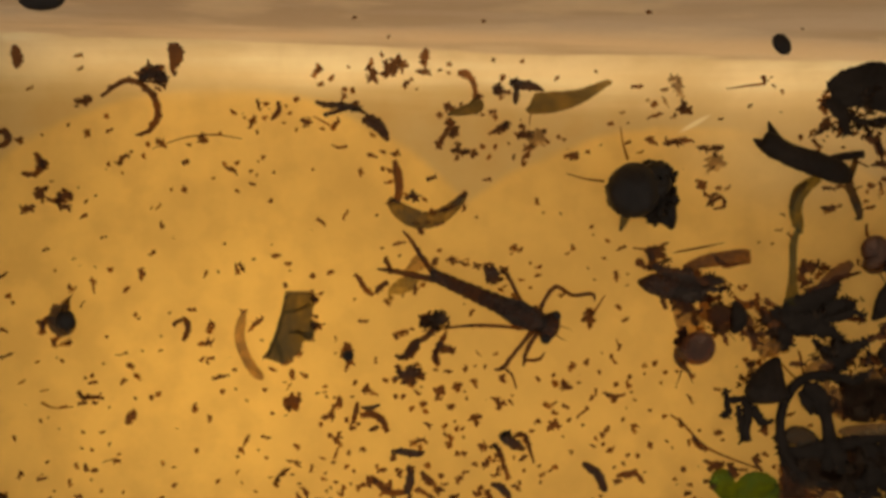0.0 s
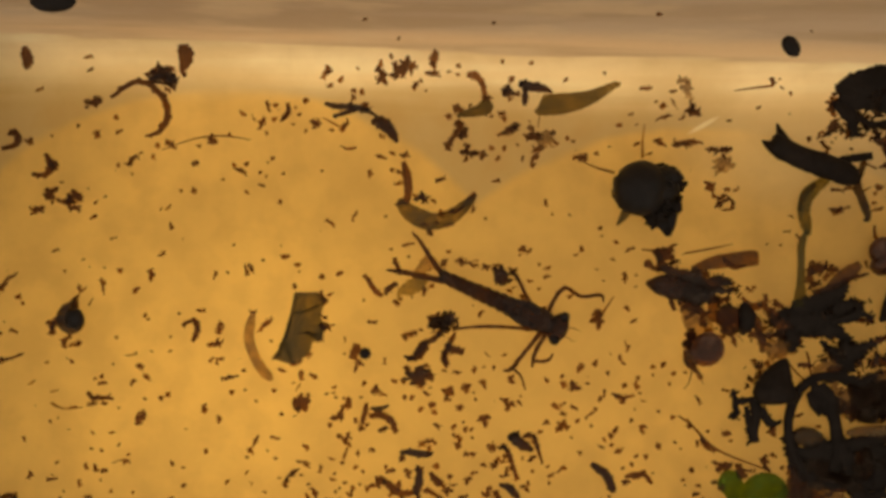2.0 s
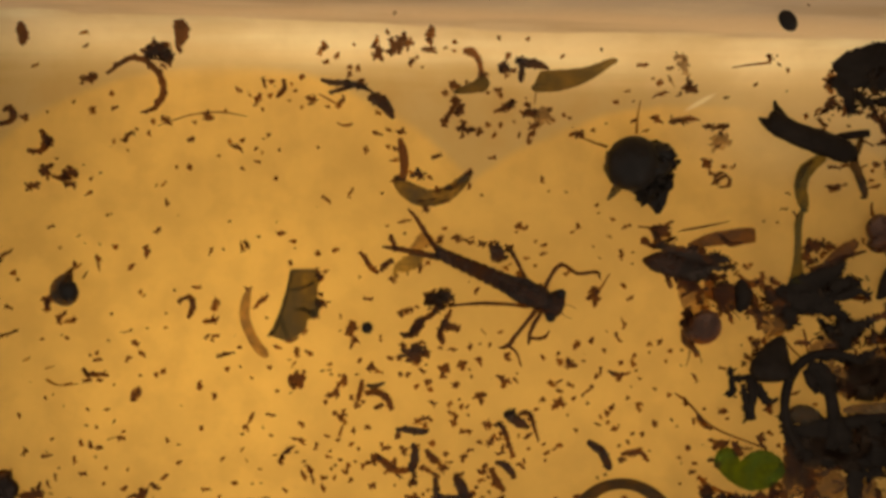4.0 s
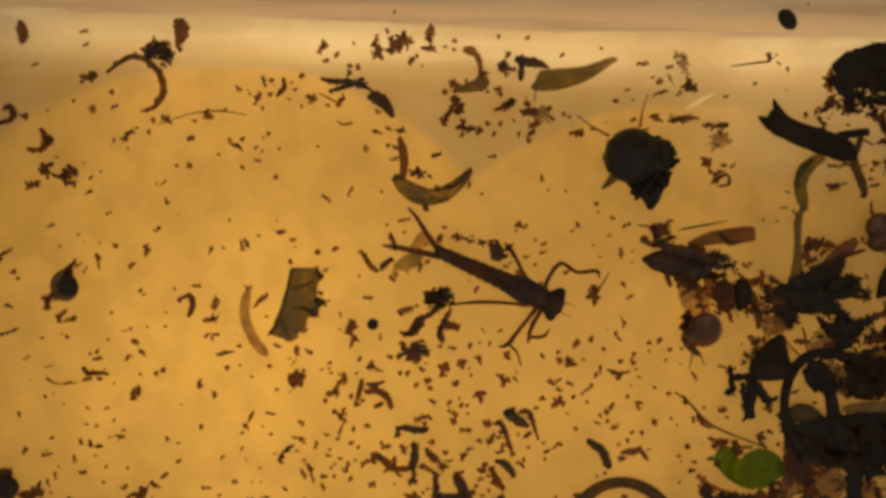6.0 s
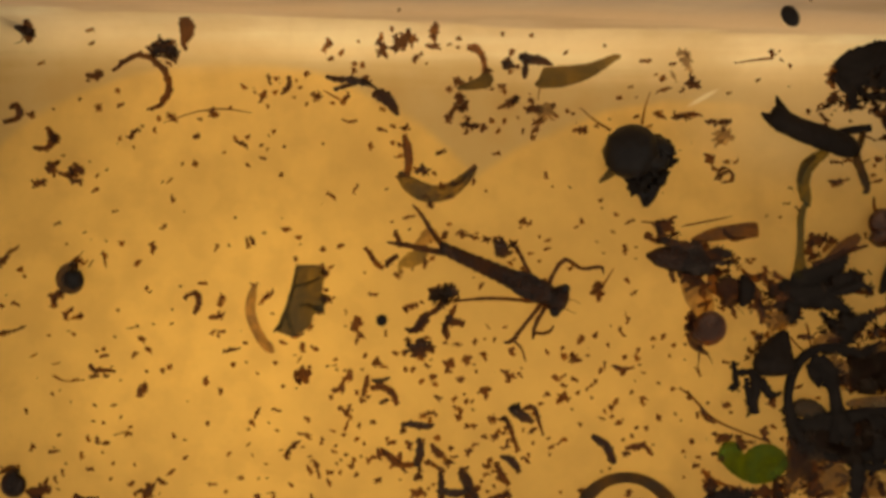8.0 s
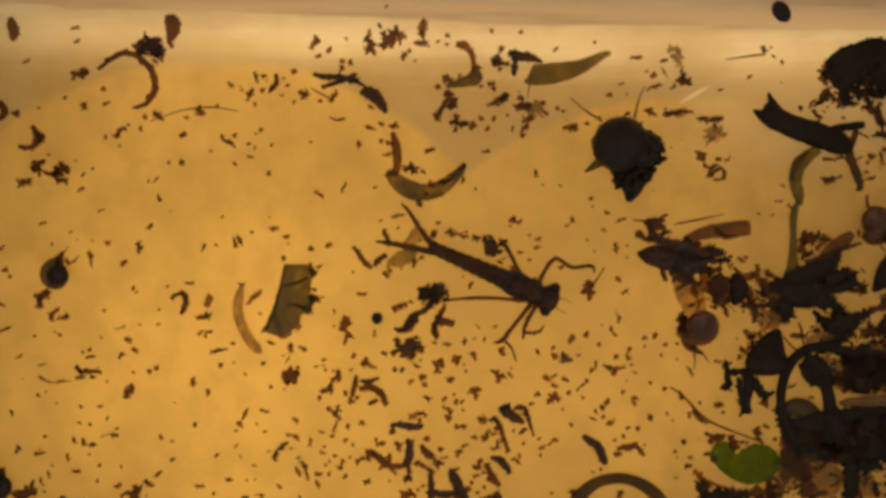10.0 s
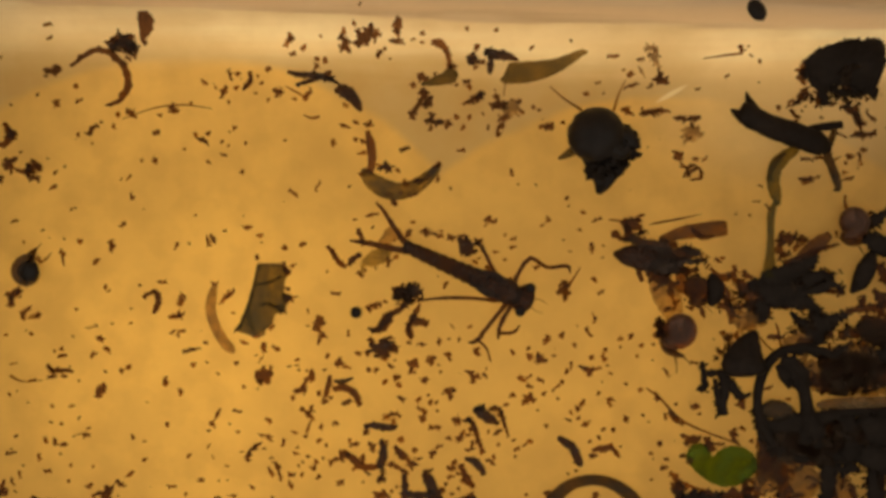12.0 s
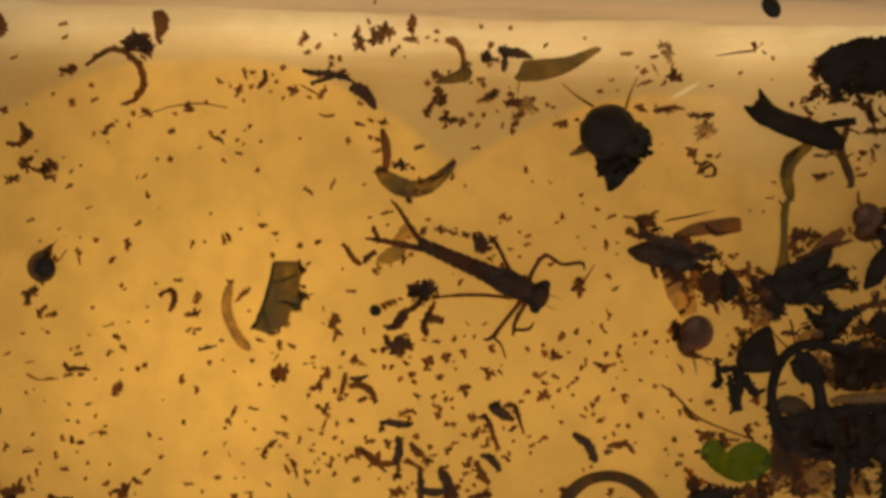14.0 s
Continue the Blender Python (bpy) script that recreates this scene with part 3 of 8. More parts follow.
def coil(bm, turns, big, small, tube, tall, grow=1.0, seg=16, ring=10, start=0.0):
    """A snail's coiled tube: from the mouth (big) inwards to the tip (small), rising by tall."""
    steps = int(turns * seg)
    rings = []
    for k in range(steps + 1):
        t = k / steps
        r = big * (small / big) ** t
        a = start + 2 * math.pi * turns * t
        w = tube * (r / big) ** grow
        cx, cy, cz = r * math.cos(a), r * math.sin(a), tube + tall * t
        row = []
        for j in range(ring):
            b = 2 * math.pi * j / ring
            g = w * math.cos(b)
            row.append(bm.verts.new(((cx + g * math.cos(a)) * MM, (cy + g * math.sin(a)) * MM, (cz + w * math.sin(b)) * MM)))
        rings.append(row)
    for p, q in zip(rings, rings[1:]):
        for j in range(ring):
            bm.faces.new((p[j], p[(j + 1) % ring], q[(j + 1) % ring], q[j]))
    bm.faces.new(rings[0][::-1])
    bm.faces.new(rings[-1])


def ram_snail(x, y, r, turn, material, label, growth=None, core=0.7, tucked=False):
    """A flat coiled pond snail with foot and two feelers; its shell lies on its side."""
    ob = holder("pond_snail", x, y, 0, turn, label, "snail", "snails")
    bm = bmesh.new()
    coil(bm, 2.4, r * 0.56, r * 0.16, r * 0.44, r * 0.30)
    if core:
        ball(bm, 0, 0, r * 0.42, r * core, r * core * 0.94, r * 0.40, 18, 10, 20, 0.03, 7)
    part("shell", bm, material, ob)
    if growth:
        bm = bmesh.new()
        rnd = random.Random(growth[0])
        for k in range(26):
            a, size = growth[1] + rnd.gauss(0, 0.7), r * rnd.uniform(0.14, 0.42)
            g = r * rnd.uniform(0.7, 1.0)
            crumb(bm, g * math.cos(a), g * math.sin(a), size * 1.4, size * rnd.uniform(0.4, 0.8), rnd.uniform(0, 180), growth[0] * 60 + k, 3, 0.2, rnd.uniform(0.05, 0.9), 14)
        tagged(part("shell_growth", bm, DARK, ob), "ragged dark growth on the shell", kind="stuff")
    bm = bmesh.new()
    if tucked:
        sweep(bm, [(r * 0.62, r * 0.1, r * 0.5), (r * 0.95, r * 0.06, r * 0.44), (r * 1.12, r * 0.02, r * 0.26), (r * 1.3, -r * 0.06, r * 0.08)], 4, 8, 0.6, 1.0, 0.14)
        part("foot", bm, FLESH, ob)
        for k in (0, 1):
            bm = bmesh.new()
            sweep(bm, [(r * (1.0 - 0.25 * k), -r * (0.05 + 0.62 * k), r * 0.10), (r * (1.25 - 0.2 * k), -r * (0.1 + 0.72 * k), r * 0.07), (r * (1.6 - 0.42 * k), -r * (0.3 + 0.62 * k), r * 0.03)], 3, 5, 1, 1, 0)
            part("feeler", bm, FLESH, ob)
        return ob
    sweep(bm, [(r * 0.75, r * 0.1, r * 0.5), (r * 0.85, r * 0.55, r * 0.46), (r * 0.6, r * 1.0, r * 0.30), (r * 0.35, r * 1.25, r * 0.12)], 4, 8, 0.6, 1.0, 0.08)
    part("foot", bm, FLESH, ob)
    for k in (0, 1):
        bm = bmesh.new()
        sweep(bm, [(r * (0.45 + 0.3 * k), r * 1.08, r * 0.09), (r * (0.35 + 0.5 * k), r * 1.4, r * 0.06), (r * (0.3 + 0.75 * k), r * 1.75, r * 0.03)], 3, 5, 1, 1, 0)
        part("feeler", bm, FLESH, ob)
    return ob


# ---- the damselfly nymph ----
def nymph(x, y, turn):
    """Lies along its own x axis, head towards +x."""
    ob = holder("damselfly_nymph", x, y, 0, turn, "dark brown damselfly nymph with three tail gills on the tray floor", "insect nymph")

    def limb(name, pts, material=CHITIN, flat=0.9, sides=7, steps=4, rag=0.08, label="", most=2.0):
        bm = bmesh.new()
        sweep(bm, pts, steps, sides, flat, most, rag, 0.0, len(pts) + int(abs(pts[-1][0]) * 10))
        return part(name, bm, material, ob, label)

    # ten ringed segments, widening towards the chest
    for k in range(10):
        a, b = -12.3 + 1.15 * k, -12.3 + 1.15 * (k + 1)
        w = 1.66 + 0.105 * k
        limb("abdomen_segment", [(a - 0.05, 0, w * 0.86, 1.0), (a + 0.35, 0, w, 1.0), (b - 0.25, 0, w * 1.05, 1.0), (b + 0.05, 0, w * 0.92, 1.0)], ABDOMEN if k < 6 else CHITIN, flat=0.75, sides=10, steps=2, rag=0.07)
    limb("chest", [(-0.9, 0, 2.6, 1.1), (0.6, 0, 3.1, 1.2), (1.8, 0, 3.2, 1.2), (2.9, 0, 2.8, 1.15), (3.9, 0, 2.2, 1.1)], sides=12, flat=0.75, rag=0.04)
    for s in (-1, 1):
        limb("wing_pad", [(1.6, s * 0.9, 0.6, 2.0), (0.0, s * 1.2, 1.0, 1.9), (-1.8, s * 1.0, 0.7, 1.7), (-2.6, s * 0.8, 0.2, 1.6)], flat=0.3, rag=0.02)
    bm = bmesh.new()
    ball(bm, 4.3, 0, 1.1, 1.35, 1.95, 0.9, 16, 10, rough=0.03)
    head = part("head", bm, CHITIN, ob)
    for s in (-1, 1):
        bm = bmesh.new()
        ball(bm, 4.55, s * 1.62, 1.2, 0.7, 0.68, 0.6, 12, 8)
        part("eye", bm, BLACKSHELL, head, "black rounded eye")
        bm = bmesh.new()
        sweep(bm, [(5.3, s * 0.45, 0.16, 1.2), (6.2, s * 0.75, 0.11, 1.3), (7.2, s * 0.7, 0.05, 1.3)], 4, 5, 1, 1, 0)
        part("antenna", bm, LEG, head)
    return ob


nymph_ob = nymph(9.64, -8.18, -24)
NYMPH_INV = nymph_ob.matrix_world.inverted()


def nymph_limb(name, pts, material=CHITIN, flat=0.9, rag=0.12, label="", most=1.2, seed=3):
    """A leg or gill of the nymph given in tray places."""
    bm = bmesh.new()
    sweep(bm, [(p[0], p[1], p[2] * (0.85 if name == "leg" else 1), p[3]) for p in pts], 6, 7, flat, most, rag, 0.0, seed + COUNT[0], 0.12)
    COUNT[0] += 1
    bm.transform(NYMPH_INV)
    return part(name, bm, material, nymph_ob, label)


nymph_limb("leg", [(12.12, -8.83, 0.80, 0.9), (12.99, -6.50, 0.66, 1.3), (14.45, -4.82, 0.66, 1.5), (16.64, -5.91, 0.58, 0.8), (19.13, -5.77, 0.58, 0.3), (19.64, -6.72, 0.22, 0.2)], LEG)
nymph_limb("leg", [(10.80, -8.10, 0.73, 0.9), (9.56, -5.91, 0.66, 1.2), (8.32, -3.43, 0.58, 0.9), (7.37, -2.70, 0.44, 0.4)], LEG)
nymph_limb("leg", [(10.51, -10.15, 0.58, 0.9), (5.55, -9.78, 0.58, 1.1), (2.26, -9.93, 0.44, 0.7), (0.07, -10.29, 0.36, 0.4)], LEG)
nymph_limb("leg", [(11.75, -10.15, 0.80, 0.9), (9.34, -13.07, 0.66, 1.2), (7.59, -15.26, 0.66, 0.9), (6.57, -15.55, 0.29, 0.3)], LEG)
nymph_limb("leg", [(7.88, -15.26, 0.44, 0.8), (8.91, -16.28, 0.36, 0.5), (9.49, -18.03, 0.22, 0.15)], LEG)
nymph_limb("leg", [(12.26, -10.44, 0.73, 0.9), (10.66, -13.21, 0.66, 1.1), (10.37, -15.11, 0.36, 0.4)], LEG)
nymph_limb("leg", [(10.66, -14.24, 0.51, 0.7), (12.26, -14.24, 0.44, 0.5), (13.14, -13.36, 0.22, 0.2)], LEG)
nymph_limb("tail_gill", [(-1.02, -3.43, 0.88, 0.6), (-2.85, -0.88, 0.66, 0.6), (-4.09, 1.09, 0.51, 0.5), (-5.18, 2.34, 0.22, 0.3)], LEG, flat=0.5, label="dark narrow tail gill")
nymph_limb("tail_gill", [(-1.02, -3.94, 0.95, 0.6), (-3.94, -3.36, 0.80, 0.6), (-6.35, -2.85, 0.66, 0.5), (-8.47, -2.56, 0.29, 0.3)], LEG, flat=0.5, label="dark narrow tail gill")
nymph_limb("tail_gill", [(-1.90, -2.22, 0.59, 0.3), (-2.85, -1.71, 2.20, 0.3), (-3.80, -2.29, 1.46, 0.3), (-4.97, -2.95, 0.29, 0.3)], FILM, 0.1, 0.1, "clear olive tail gill")
nymph_limb("tail_gill", [(-3.22, -3.90, 0.59, 0.3), (-4.46, -4.49, 2.05, 0.3), (-5.85, -5.07, 1.76, 0.3), (-6.80, -5.66, 0.66, 0.3), (-6.94, -6.83, 0.18, 0.3)], MEMBRANE, 0.1, 0.1, "clear olive tail gill")

mass("litter_tuft", "LITTER", "black tuft of matted litter by the nymph's leg", -1.39, -9.49, 1.97, 1.46, 40, 11, size=(0.4, 0.9), high=0.8, core=2)


# ---- snails and small swimmers ----
def bladder_snail(x, y, turn):
    """A dark globe-shaped pond snail; its foot trails along its own -y."""
    ob = holder("bladder_snail", x, y, 0, turn, "large black-brown bladder snail crawling on the tray floor", "snail", "snails")
    bm = bmesh.new()
    ball(bm, -0.95, 0.15, 2.6, 3.50, 3.36, 2.5, 26, 16, 35, 0.045, 3)
    part("shell", bm, BLACKSHELL, ob)
    bm = bmesh.new()
    coil(bm, 2.2, 1.61, 0.36, 1.46, 1.0)
    bm.transform(pose(1.46 * MM, -1.02 * MM, 1.0 * MM, 0, 25, 0))
    part("spire", bm, BLACKSHELL, ob)
    bm = bmesh.new()
    rnd = random.Random(900)
    for k in range(190):
        a = rnd.uniform(-2.0, 0.55)
        g = rnd.uniform(0.45, 1.16) if a < 0.2 else rnd.uniform(0.5, 1.0)
        size = rnd.uniform(0.35, 1.5)
        crumb(bm, 3.80 * math.cos(a) * g, 3.94 * math.sin(a) * g - 0.29, size, size * rnd.uniform(0.4, 0.9), rnd.uniform(0, 180), k, 4, 0.3, rnd.uniform(0.2, 2.8), 16)
    for k in range(40):
        size = rnd.uniform(0.4, 1.0)
        v = rnd.uniform(-88, -30)
        crumb(bm, (6 + rnd.choice((-1, 1)) * rnd.uniform(0.25, 0.5) * (90 + v) * 1.2) * 0.073, v * 0.073, size, size * 0.6, rnd.uniform(0, 180), 300 + k, 3, 0.25, rnd.uniform(0.1, 0.8), 14)
    for k in range(46):
        a, size = rnd.uniform(0, 6.28), rnd.uniform(0.3, 0.7)
        crumb(bm, -0.95 + 3.36 * math.cos(a), 0.15 + 3.21 * math.sin(a), size, size * 0.5, math.degrees(a) + 90, 500 + k, 3, 0.3, rnd.uniform(1.4, 2.4), 14)
    tagged(part("shell_growth", bm, BLACK, ob), "ragged black growth on the shell", kind="stuff")
    bm = bmesh.new()
    sweep(bm, [(0.44, -1.75, 5.84, 0.8), (0.73, -3.65, 4.82, 0.7), (0.66, -5.40, 2.92, 0.5), (0.22, -7.08, 0.66, 0.25)], 5, 10, 0.35, 1.4, 0.05)
    part("foot", bm, BLACKSHELL, ob)
    bm = bmesh.new()
    sweep(bm, [(-2.48, -1.17, 2.04, 0.7), (-3.50, -1.90, 1.31, 0.6), (-4.38, -2.48, 0.88, 0.4), (-5.18, -2.92, 0.36, 0.3)], 4, 8, 0.4, 1.0, 0.05)
    part("mantle_lobe", bm, OLIVE, ob, "thin brown lobe of the mantle")
    feelers = []
    for length, base in ((4.96, (-2.77, 3.36)), (4.38, (1.31, 3.50))):
        bm = bmesh.new()
        sweep(bm, [(0, 0, 0.44, 0), (length * 0.5, length * 0.04, 0.29, 0), (length, 0, 0.15, -0.2)], 5, 6, 1, 1, 0.02)
        feeler = part("feeler", bm, PALE, ob, "long thin brown feeler")
        feeler.location = (base[0] * MM, base[1] * MM, 1.2 * MM)
        feelers.append(feeler)
    return ob, feelers


big_snail, (long_feeler, short_feeler) = bladder_snail(25.40, 7.52, 40)
ring_snail = ram_snail(-48.84, -9.64, 2.42, 88, GREYSHELL, "smoky ramshorn snail with a black middle on the tray floor", core=0, tucked=True)
bm = bmesh.new()
ball(bm, 0.16, -0.42, 1.50, 1.33, 1.22, 0.98, 14, 8, 0, 0.06, 5)
part("body", bm, BLACKSHELL, ring_snail, "black body seen through the shell")
red_snail = ram_snail(32.70, -12.48, 2.85, 220, SHELL, "reddish brown pond snail at the rim of the litter", (3, -0.3))
edge_snail = ram_snail(55.19, -0.07, 2.55, -125, SHELL, "reddish brown pond snail among dark litter", (4, 1.2))
corner_snail = ram_snail(-56.39, -33.80, 2.12, 80, CHITIN, "small black pond snail on the tray floor")


def mite(x, y):
    ob = holder("water_mite", x, y, 0, 0, "round black water mite on the tray floor", "water mite")
    bm = bmesh.new()
    ball(bm, 0, 0, 0.62, 0.77, 0.73, 0.6, 14, 10)
    part("body", bm, BLACKMITE, ob)
    for k in range(8):
        a = radians(25 + 43 * k)
        bm = bmesh.new()
        sweep(bm, [(0.5 * math.cos(a), 0.5 * math.sin(a), 0.09, 0.5), (0.8 * math.cos(a), 0.8 * math.sin(a), 0.07, 0.45), (0.98 * math.cos(a + 0.2), 0.98 * math.sin(a + 0.2), 0.03, 0.06)], 2, 5, 1, 1, 0)
        part("leg", bm, CHITIN, ob)
    return ob


water_mite = mite(-12.19, -13.72)


def swimmer(x, y, turn):
    """A small swimming water bug with two rowing legs; head towards its +x."""
    ob = holder("water_bug", x, y, 0.4, turn, "small dark swimming water bug with rowing legs", "water bug")
    bm = bmesh.new()
    sweep(bm, [(-2.0, 0, 0.3, 0.6), (-1.2, 0, 1.2, 0.6), (0.2, 0, 1.6, 0.6), (1.4, 0, 1.2, 0.6), (2.0, 0, 0.5, 0.6)], 4, 10, 0.6, 1.2, 0.05)
    part("body", bm, CHITIN, ob)
    for s in (-1, 1):
        bm = bmesh.new()
        sweep(bm, [(0.6, s * 0.6, 0.22, 0.5), (1.0, s * 1.5, 0.16, 0.5), (0.4, s * 2.3, 0.08, 0.4)], 3, 5, 0.8, 1, 0)
        part("rowing_leg", bm, CHITIN, ob)
    return ob


water_bug = swimmer(-61.44, 26.11, -20)

# ---- seeds on the wall ----
def wall_seed(x, y, up, length, width, turn, label):
    """A dark drop-shaped seed that clings to the far wall by its edge."""
    bm = bmesh.new()
    sweep(bm, [(-length / 2, 0, width * 0.3, 0), (-length * 0.3, 0, width * 0.85, 0), (length * 0.05, 0, width, 0), (length * 0.35, 0, width * 0.7, 0), (length / 2, 0, width * 0.15, 0)], 5, 12, 0.6, 1.6, 0.03)
    ob = new("wall_seed", mesh_from("wall_seed", bm, BLACKSHELL))
    ob.matrix_world = pose(x * MM, y * MM, up * MM, 0, 0, turn)
    return tagged(ob, label, "seed", "seeds on the tray wall")


def wall_speck(x, y, up, size, turn):
    COUNT[0] += 1
    bm = bmesh.new()
    crumb(bm, 0, 0, size, size * 0.6, turn, COUNT[0], 3, n=14)
    ob = new("wall_speck", mesh_from("wall_speck", bm, BROWN))
    ob.location = (x * MM, y * MM, up * MM)
    return tagged(ob, "small brown speck clinging to the tray wall", "plant litter", "specks on the tray wall")


wall_speck(-10.17, 26.73, 13.13, 0.66, 0)
wall_speck(4.62, 26.27, 13.40, 0.51, 20)
wall_speck(22.92, 26.32, 17.14, 0.80, -5)
wall_speck(-6.56, 25.68, 7.93, 0.51, 40)
wall_speck(41.11, 25.15, 14.05, 0.44, 0)


# ---- leaves, stems and heaps ----
def leaf_blade(name, material, label, rows, thick=0.22, teeth=0.0, seed=1, along="x", veins=(), vein_look=None):
    """A thin leaf: stations along it with the two edges at each, rounded at the rim, toothed where teeth is given; veins stand a little proud of it."""
    rnd = random.Random(seed)
    fine = spline(rows, 7)
    place = (lambda s, e: (s, e)) if along == "x" else (lambda s, e: (e, s))
    ox, oy = place(rows[0][0], (rows[0][1] + rows[0][2]) / 2)
    ob = holder(name, ox, oy, 0, 0, label, "leaf")
    bm = bmesh.new()
    cols = []
    for s, lo, hi in fine:
        lo, hi = lo + teeth * rnd.uniform(-1, 0.6), hi - teeth * rnd.uniform(-1, 0.6)
        ring = []
        for f, z in ((0, 0.5), (0.08, 0.95), (0.3, 1.08), (0.5, 1.15), (0.7, 1.05), (0.92, 0.95), (1, 0.5), (0.92, 0.06), (0.5, 0.0), (0.08, 0.06)):
            x, y = place(s, lo + (hi - lo) * f)
            up = floor_height(x * MM, y * MM) / MM
            ring.append(bm.verts.new(((x - ox) * MM, (y - oy) * MM, (0.2 + z * thick + up + rnd.uniform(-0.03, 0.03)) * MM)))
        cols.append(ring)
    for p, q in zip(cols, cols[1:]):
        for k in range(10):
            bm.faces.new((p[k], p[(k + 1) % 10], q[(k + 1) % 10], q[k]))
    bm.faces.new(cols[0][::-1])
    bm.faces.new(cols[-1])
    part("blade", bm, material, ob)
    for pts in veins:
        bm = bmesh.new()
        sweep(bm, [(x - ox, y - oy, w, 0.2 + thick * 1.1 + floor_height(x * MM, y * MM) / MM) for x, y, w in pts], 6, 6, 0.6, 0.2, 0.1)
        part("vein", bm, vein_look or material, ob)
    return ob


leaf_blade("olive_leaf", OLIVE, "long pointed olive leaf lying by the tray wall", [(10.66, 17.79, 18.08), (11.03, 17.50, 18.45), (11.47, 17.42, 19.40), (11.90, 17.42, 20.05), (13.79, 17.50, 20.26), (15.25, 17.79, 20.33), (17.07, 18.37, 20.54), (18.51, 19.10, 20.88), (19.93, 20.04, 21.35), (20.99, 20.81, 21.68), (21.66, 21.21, 21.54)], teeth=0.08, seed=3)
leaf_blade("leaf_piece", GREYLEAF, "grey-green torn leaf piece with a toothed edge", [(-5.44, -20.23, -17.38), (-6.09, -20.38, -16.87), (-6.97, -20.52, -16.51), (-7.92, -20.74, -16.80), (-8.87, -21.03, -16.87), (-9.74, -21.33, -16.43), (-10.84, -21.62, -16.58), (-11.57, -21.91, -16.80), (-12.01, -22.13, -18.04), (-13.03, -22.57, -18.33), (-13.91, -23.08, -19.21), (-14.42, -21.84, -20.01), (-14.71, -21.03, -20.45)], teeth=0.12, seed=4, along="y", veins=([(-20.16, -5.73, 0.37), (-20.67, -8.28, 0.44), (-21.33, -10.84, 0.59), (-22.42, -13.54, 0.51)], [(-20.38, -8.14, 0.37), (-18.92, -7.92, 0.51), (-17.09, -7.11, 0.44)], [(-19.79, -10.84, 0.29), (-18.70, -10.55, 0.44), (-17.75, -11.06, 0.66), (-16.73, -10.91, 0.59)], [(-21.55, -11.35, 0.51), (-21.18, -12.88, 0.66), (-20.67, -14.13, 0.44)]), vein_look=OLIVE)
leaf_blade("green_leaf", GREEN, "fresh green two-lobed leaf with dark nibbled edges", [(34.40, -30.47, -29.61), (34.90, -31.19, -28.74), (35.83, -32.20, -28.31), (36.77, -32.92, -28.53), (37.35, -33.28, -29.25), (37.78, -33.49, -30.04), (38.28, -33.71, -29.46), (39.22, -33.85, -28.96), (40.51, -33.78, -28.67), (41.81, -33.28, -28.96), (42.82, -32.48, -29.68), (43.39, -31.76, -30.61)], teeth=0.12, seed=8)
husk = strand("split_husk", "HUSKSKIN", "grey-olive boat-shaped husk with dark crumbs on it", [(-6.86, 6.64, 0.58), (-6.13, 5.47, 1.90), (-4.53, 4.31, 2.48), (-2.34, 3.72, 2.34), (0.07, 4.45, 2.04), (2.04, 6.06, 1.46), (3.07, 7.23, 0.36)], flat=0.3, rag=0.1, category="husk")
side_piece(husk, "stalk", "UMBER", "brown stalk of the split husk", [(-6.28, 11.46, 0.58), (-5.84, 9.71, 1.24), (-5.69, 7.37, 1.09), (-6.13, 5.91, 1.02)], flat=0.5, rag=0.15)
strand("insect_husk", "AMBER", "amber empty insect husk on the tray floor", [(-25.62, -8.03, 0.51), (-25.99, -9.42, 1.24), (-26.21, -11.46, 1.39), (-25.62, -13.43, 1.39), (-24.60, -15.26, 1.39), (-23.73, -16.28, 1.31), (-23.21, -16.86, 0.36)], flat=0.5, rag=0.05, category="husk")
thick_twig = strand("thick_twig", "BLACK", "thick black stem with a split end among litter", [(41.10, 13.94, 2.19), (41.76, 13.65, 2.77), (44.38, 12.19, 2.92), (47.89, 10.88, 3.21), (50.95, 9.71, 2.92), (52.63, 9.12, 1.17)], flat=0.6, most=2.4, rag=0.05, sides=12)
side_piece(thick_twig, "spike", "BLACK", "black pointed spike of the split stem", [(42.05, 16.43, 0.29), (42.34, 15.26, 1.02), (43.07, 13.65, 1.90)], flat=0.6, rag=0.1)
side_piece(thick_twig, "spike", "BLACK", "black corner spike of the split stem", [(40.07, 14.19, 0.29), (41.01, 13.54, 1.31), (42.24, 12.75, 2.04), (43.39, 12.11, 1.90)], flat=0.6, rag=0.08)
side_piece(thick_twig, "side_arm", "BLACK", "black side arm of the thick stem", [(47.89, 10.58, 1.31), (50.95, 11.75, 1.09), (54.17, 12.19, 1.02)], flat=0.7, rag=0.2)
side_piece(thick_twig, "side_arm", "REED", "brown bent side arm of the thick stem", [(53.19, 11.92, 0.73), (52.84, 10.33, 0.88), (52.19, 8.75, 1.17), (52.99, 6.44, 1.17), (53.72, 4.28, 0.88), (53.22, 3.85, 0.36)], flat=0.7, rag=0.15)
water_plant = strand("water_plant", "GREENSTEM", "grey-green bent water plant stem", [(48.47, 9.12, 1.17), (46.43, 7.81, 1.90), (45.41, 5.77, 1.75), (45.70, 3.36, 1.46), (46.14, 1.97, 0.58)], flat=0.5, rag=0.12)
side_piece(water_plant, "torn_edge", "UMBER", "dark brown torn edge of the stem", [(46.86, 8.59, 0.58), (45.57, 7.29, 0.88), (44.92, 5.70, 0.73), (45.29, 4.98, 0.36)], flat=0.5, rag=0.2, lift=0.3)
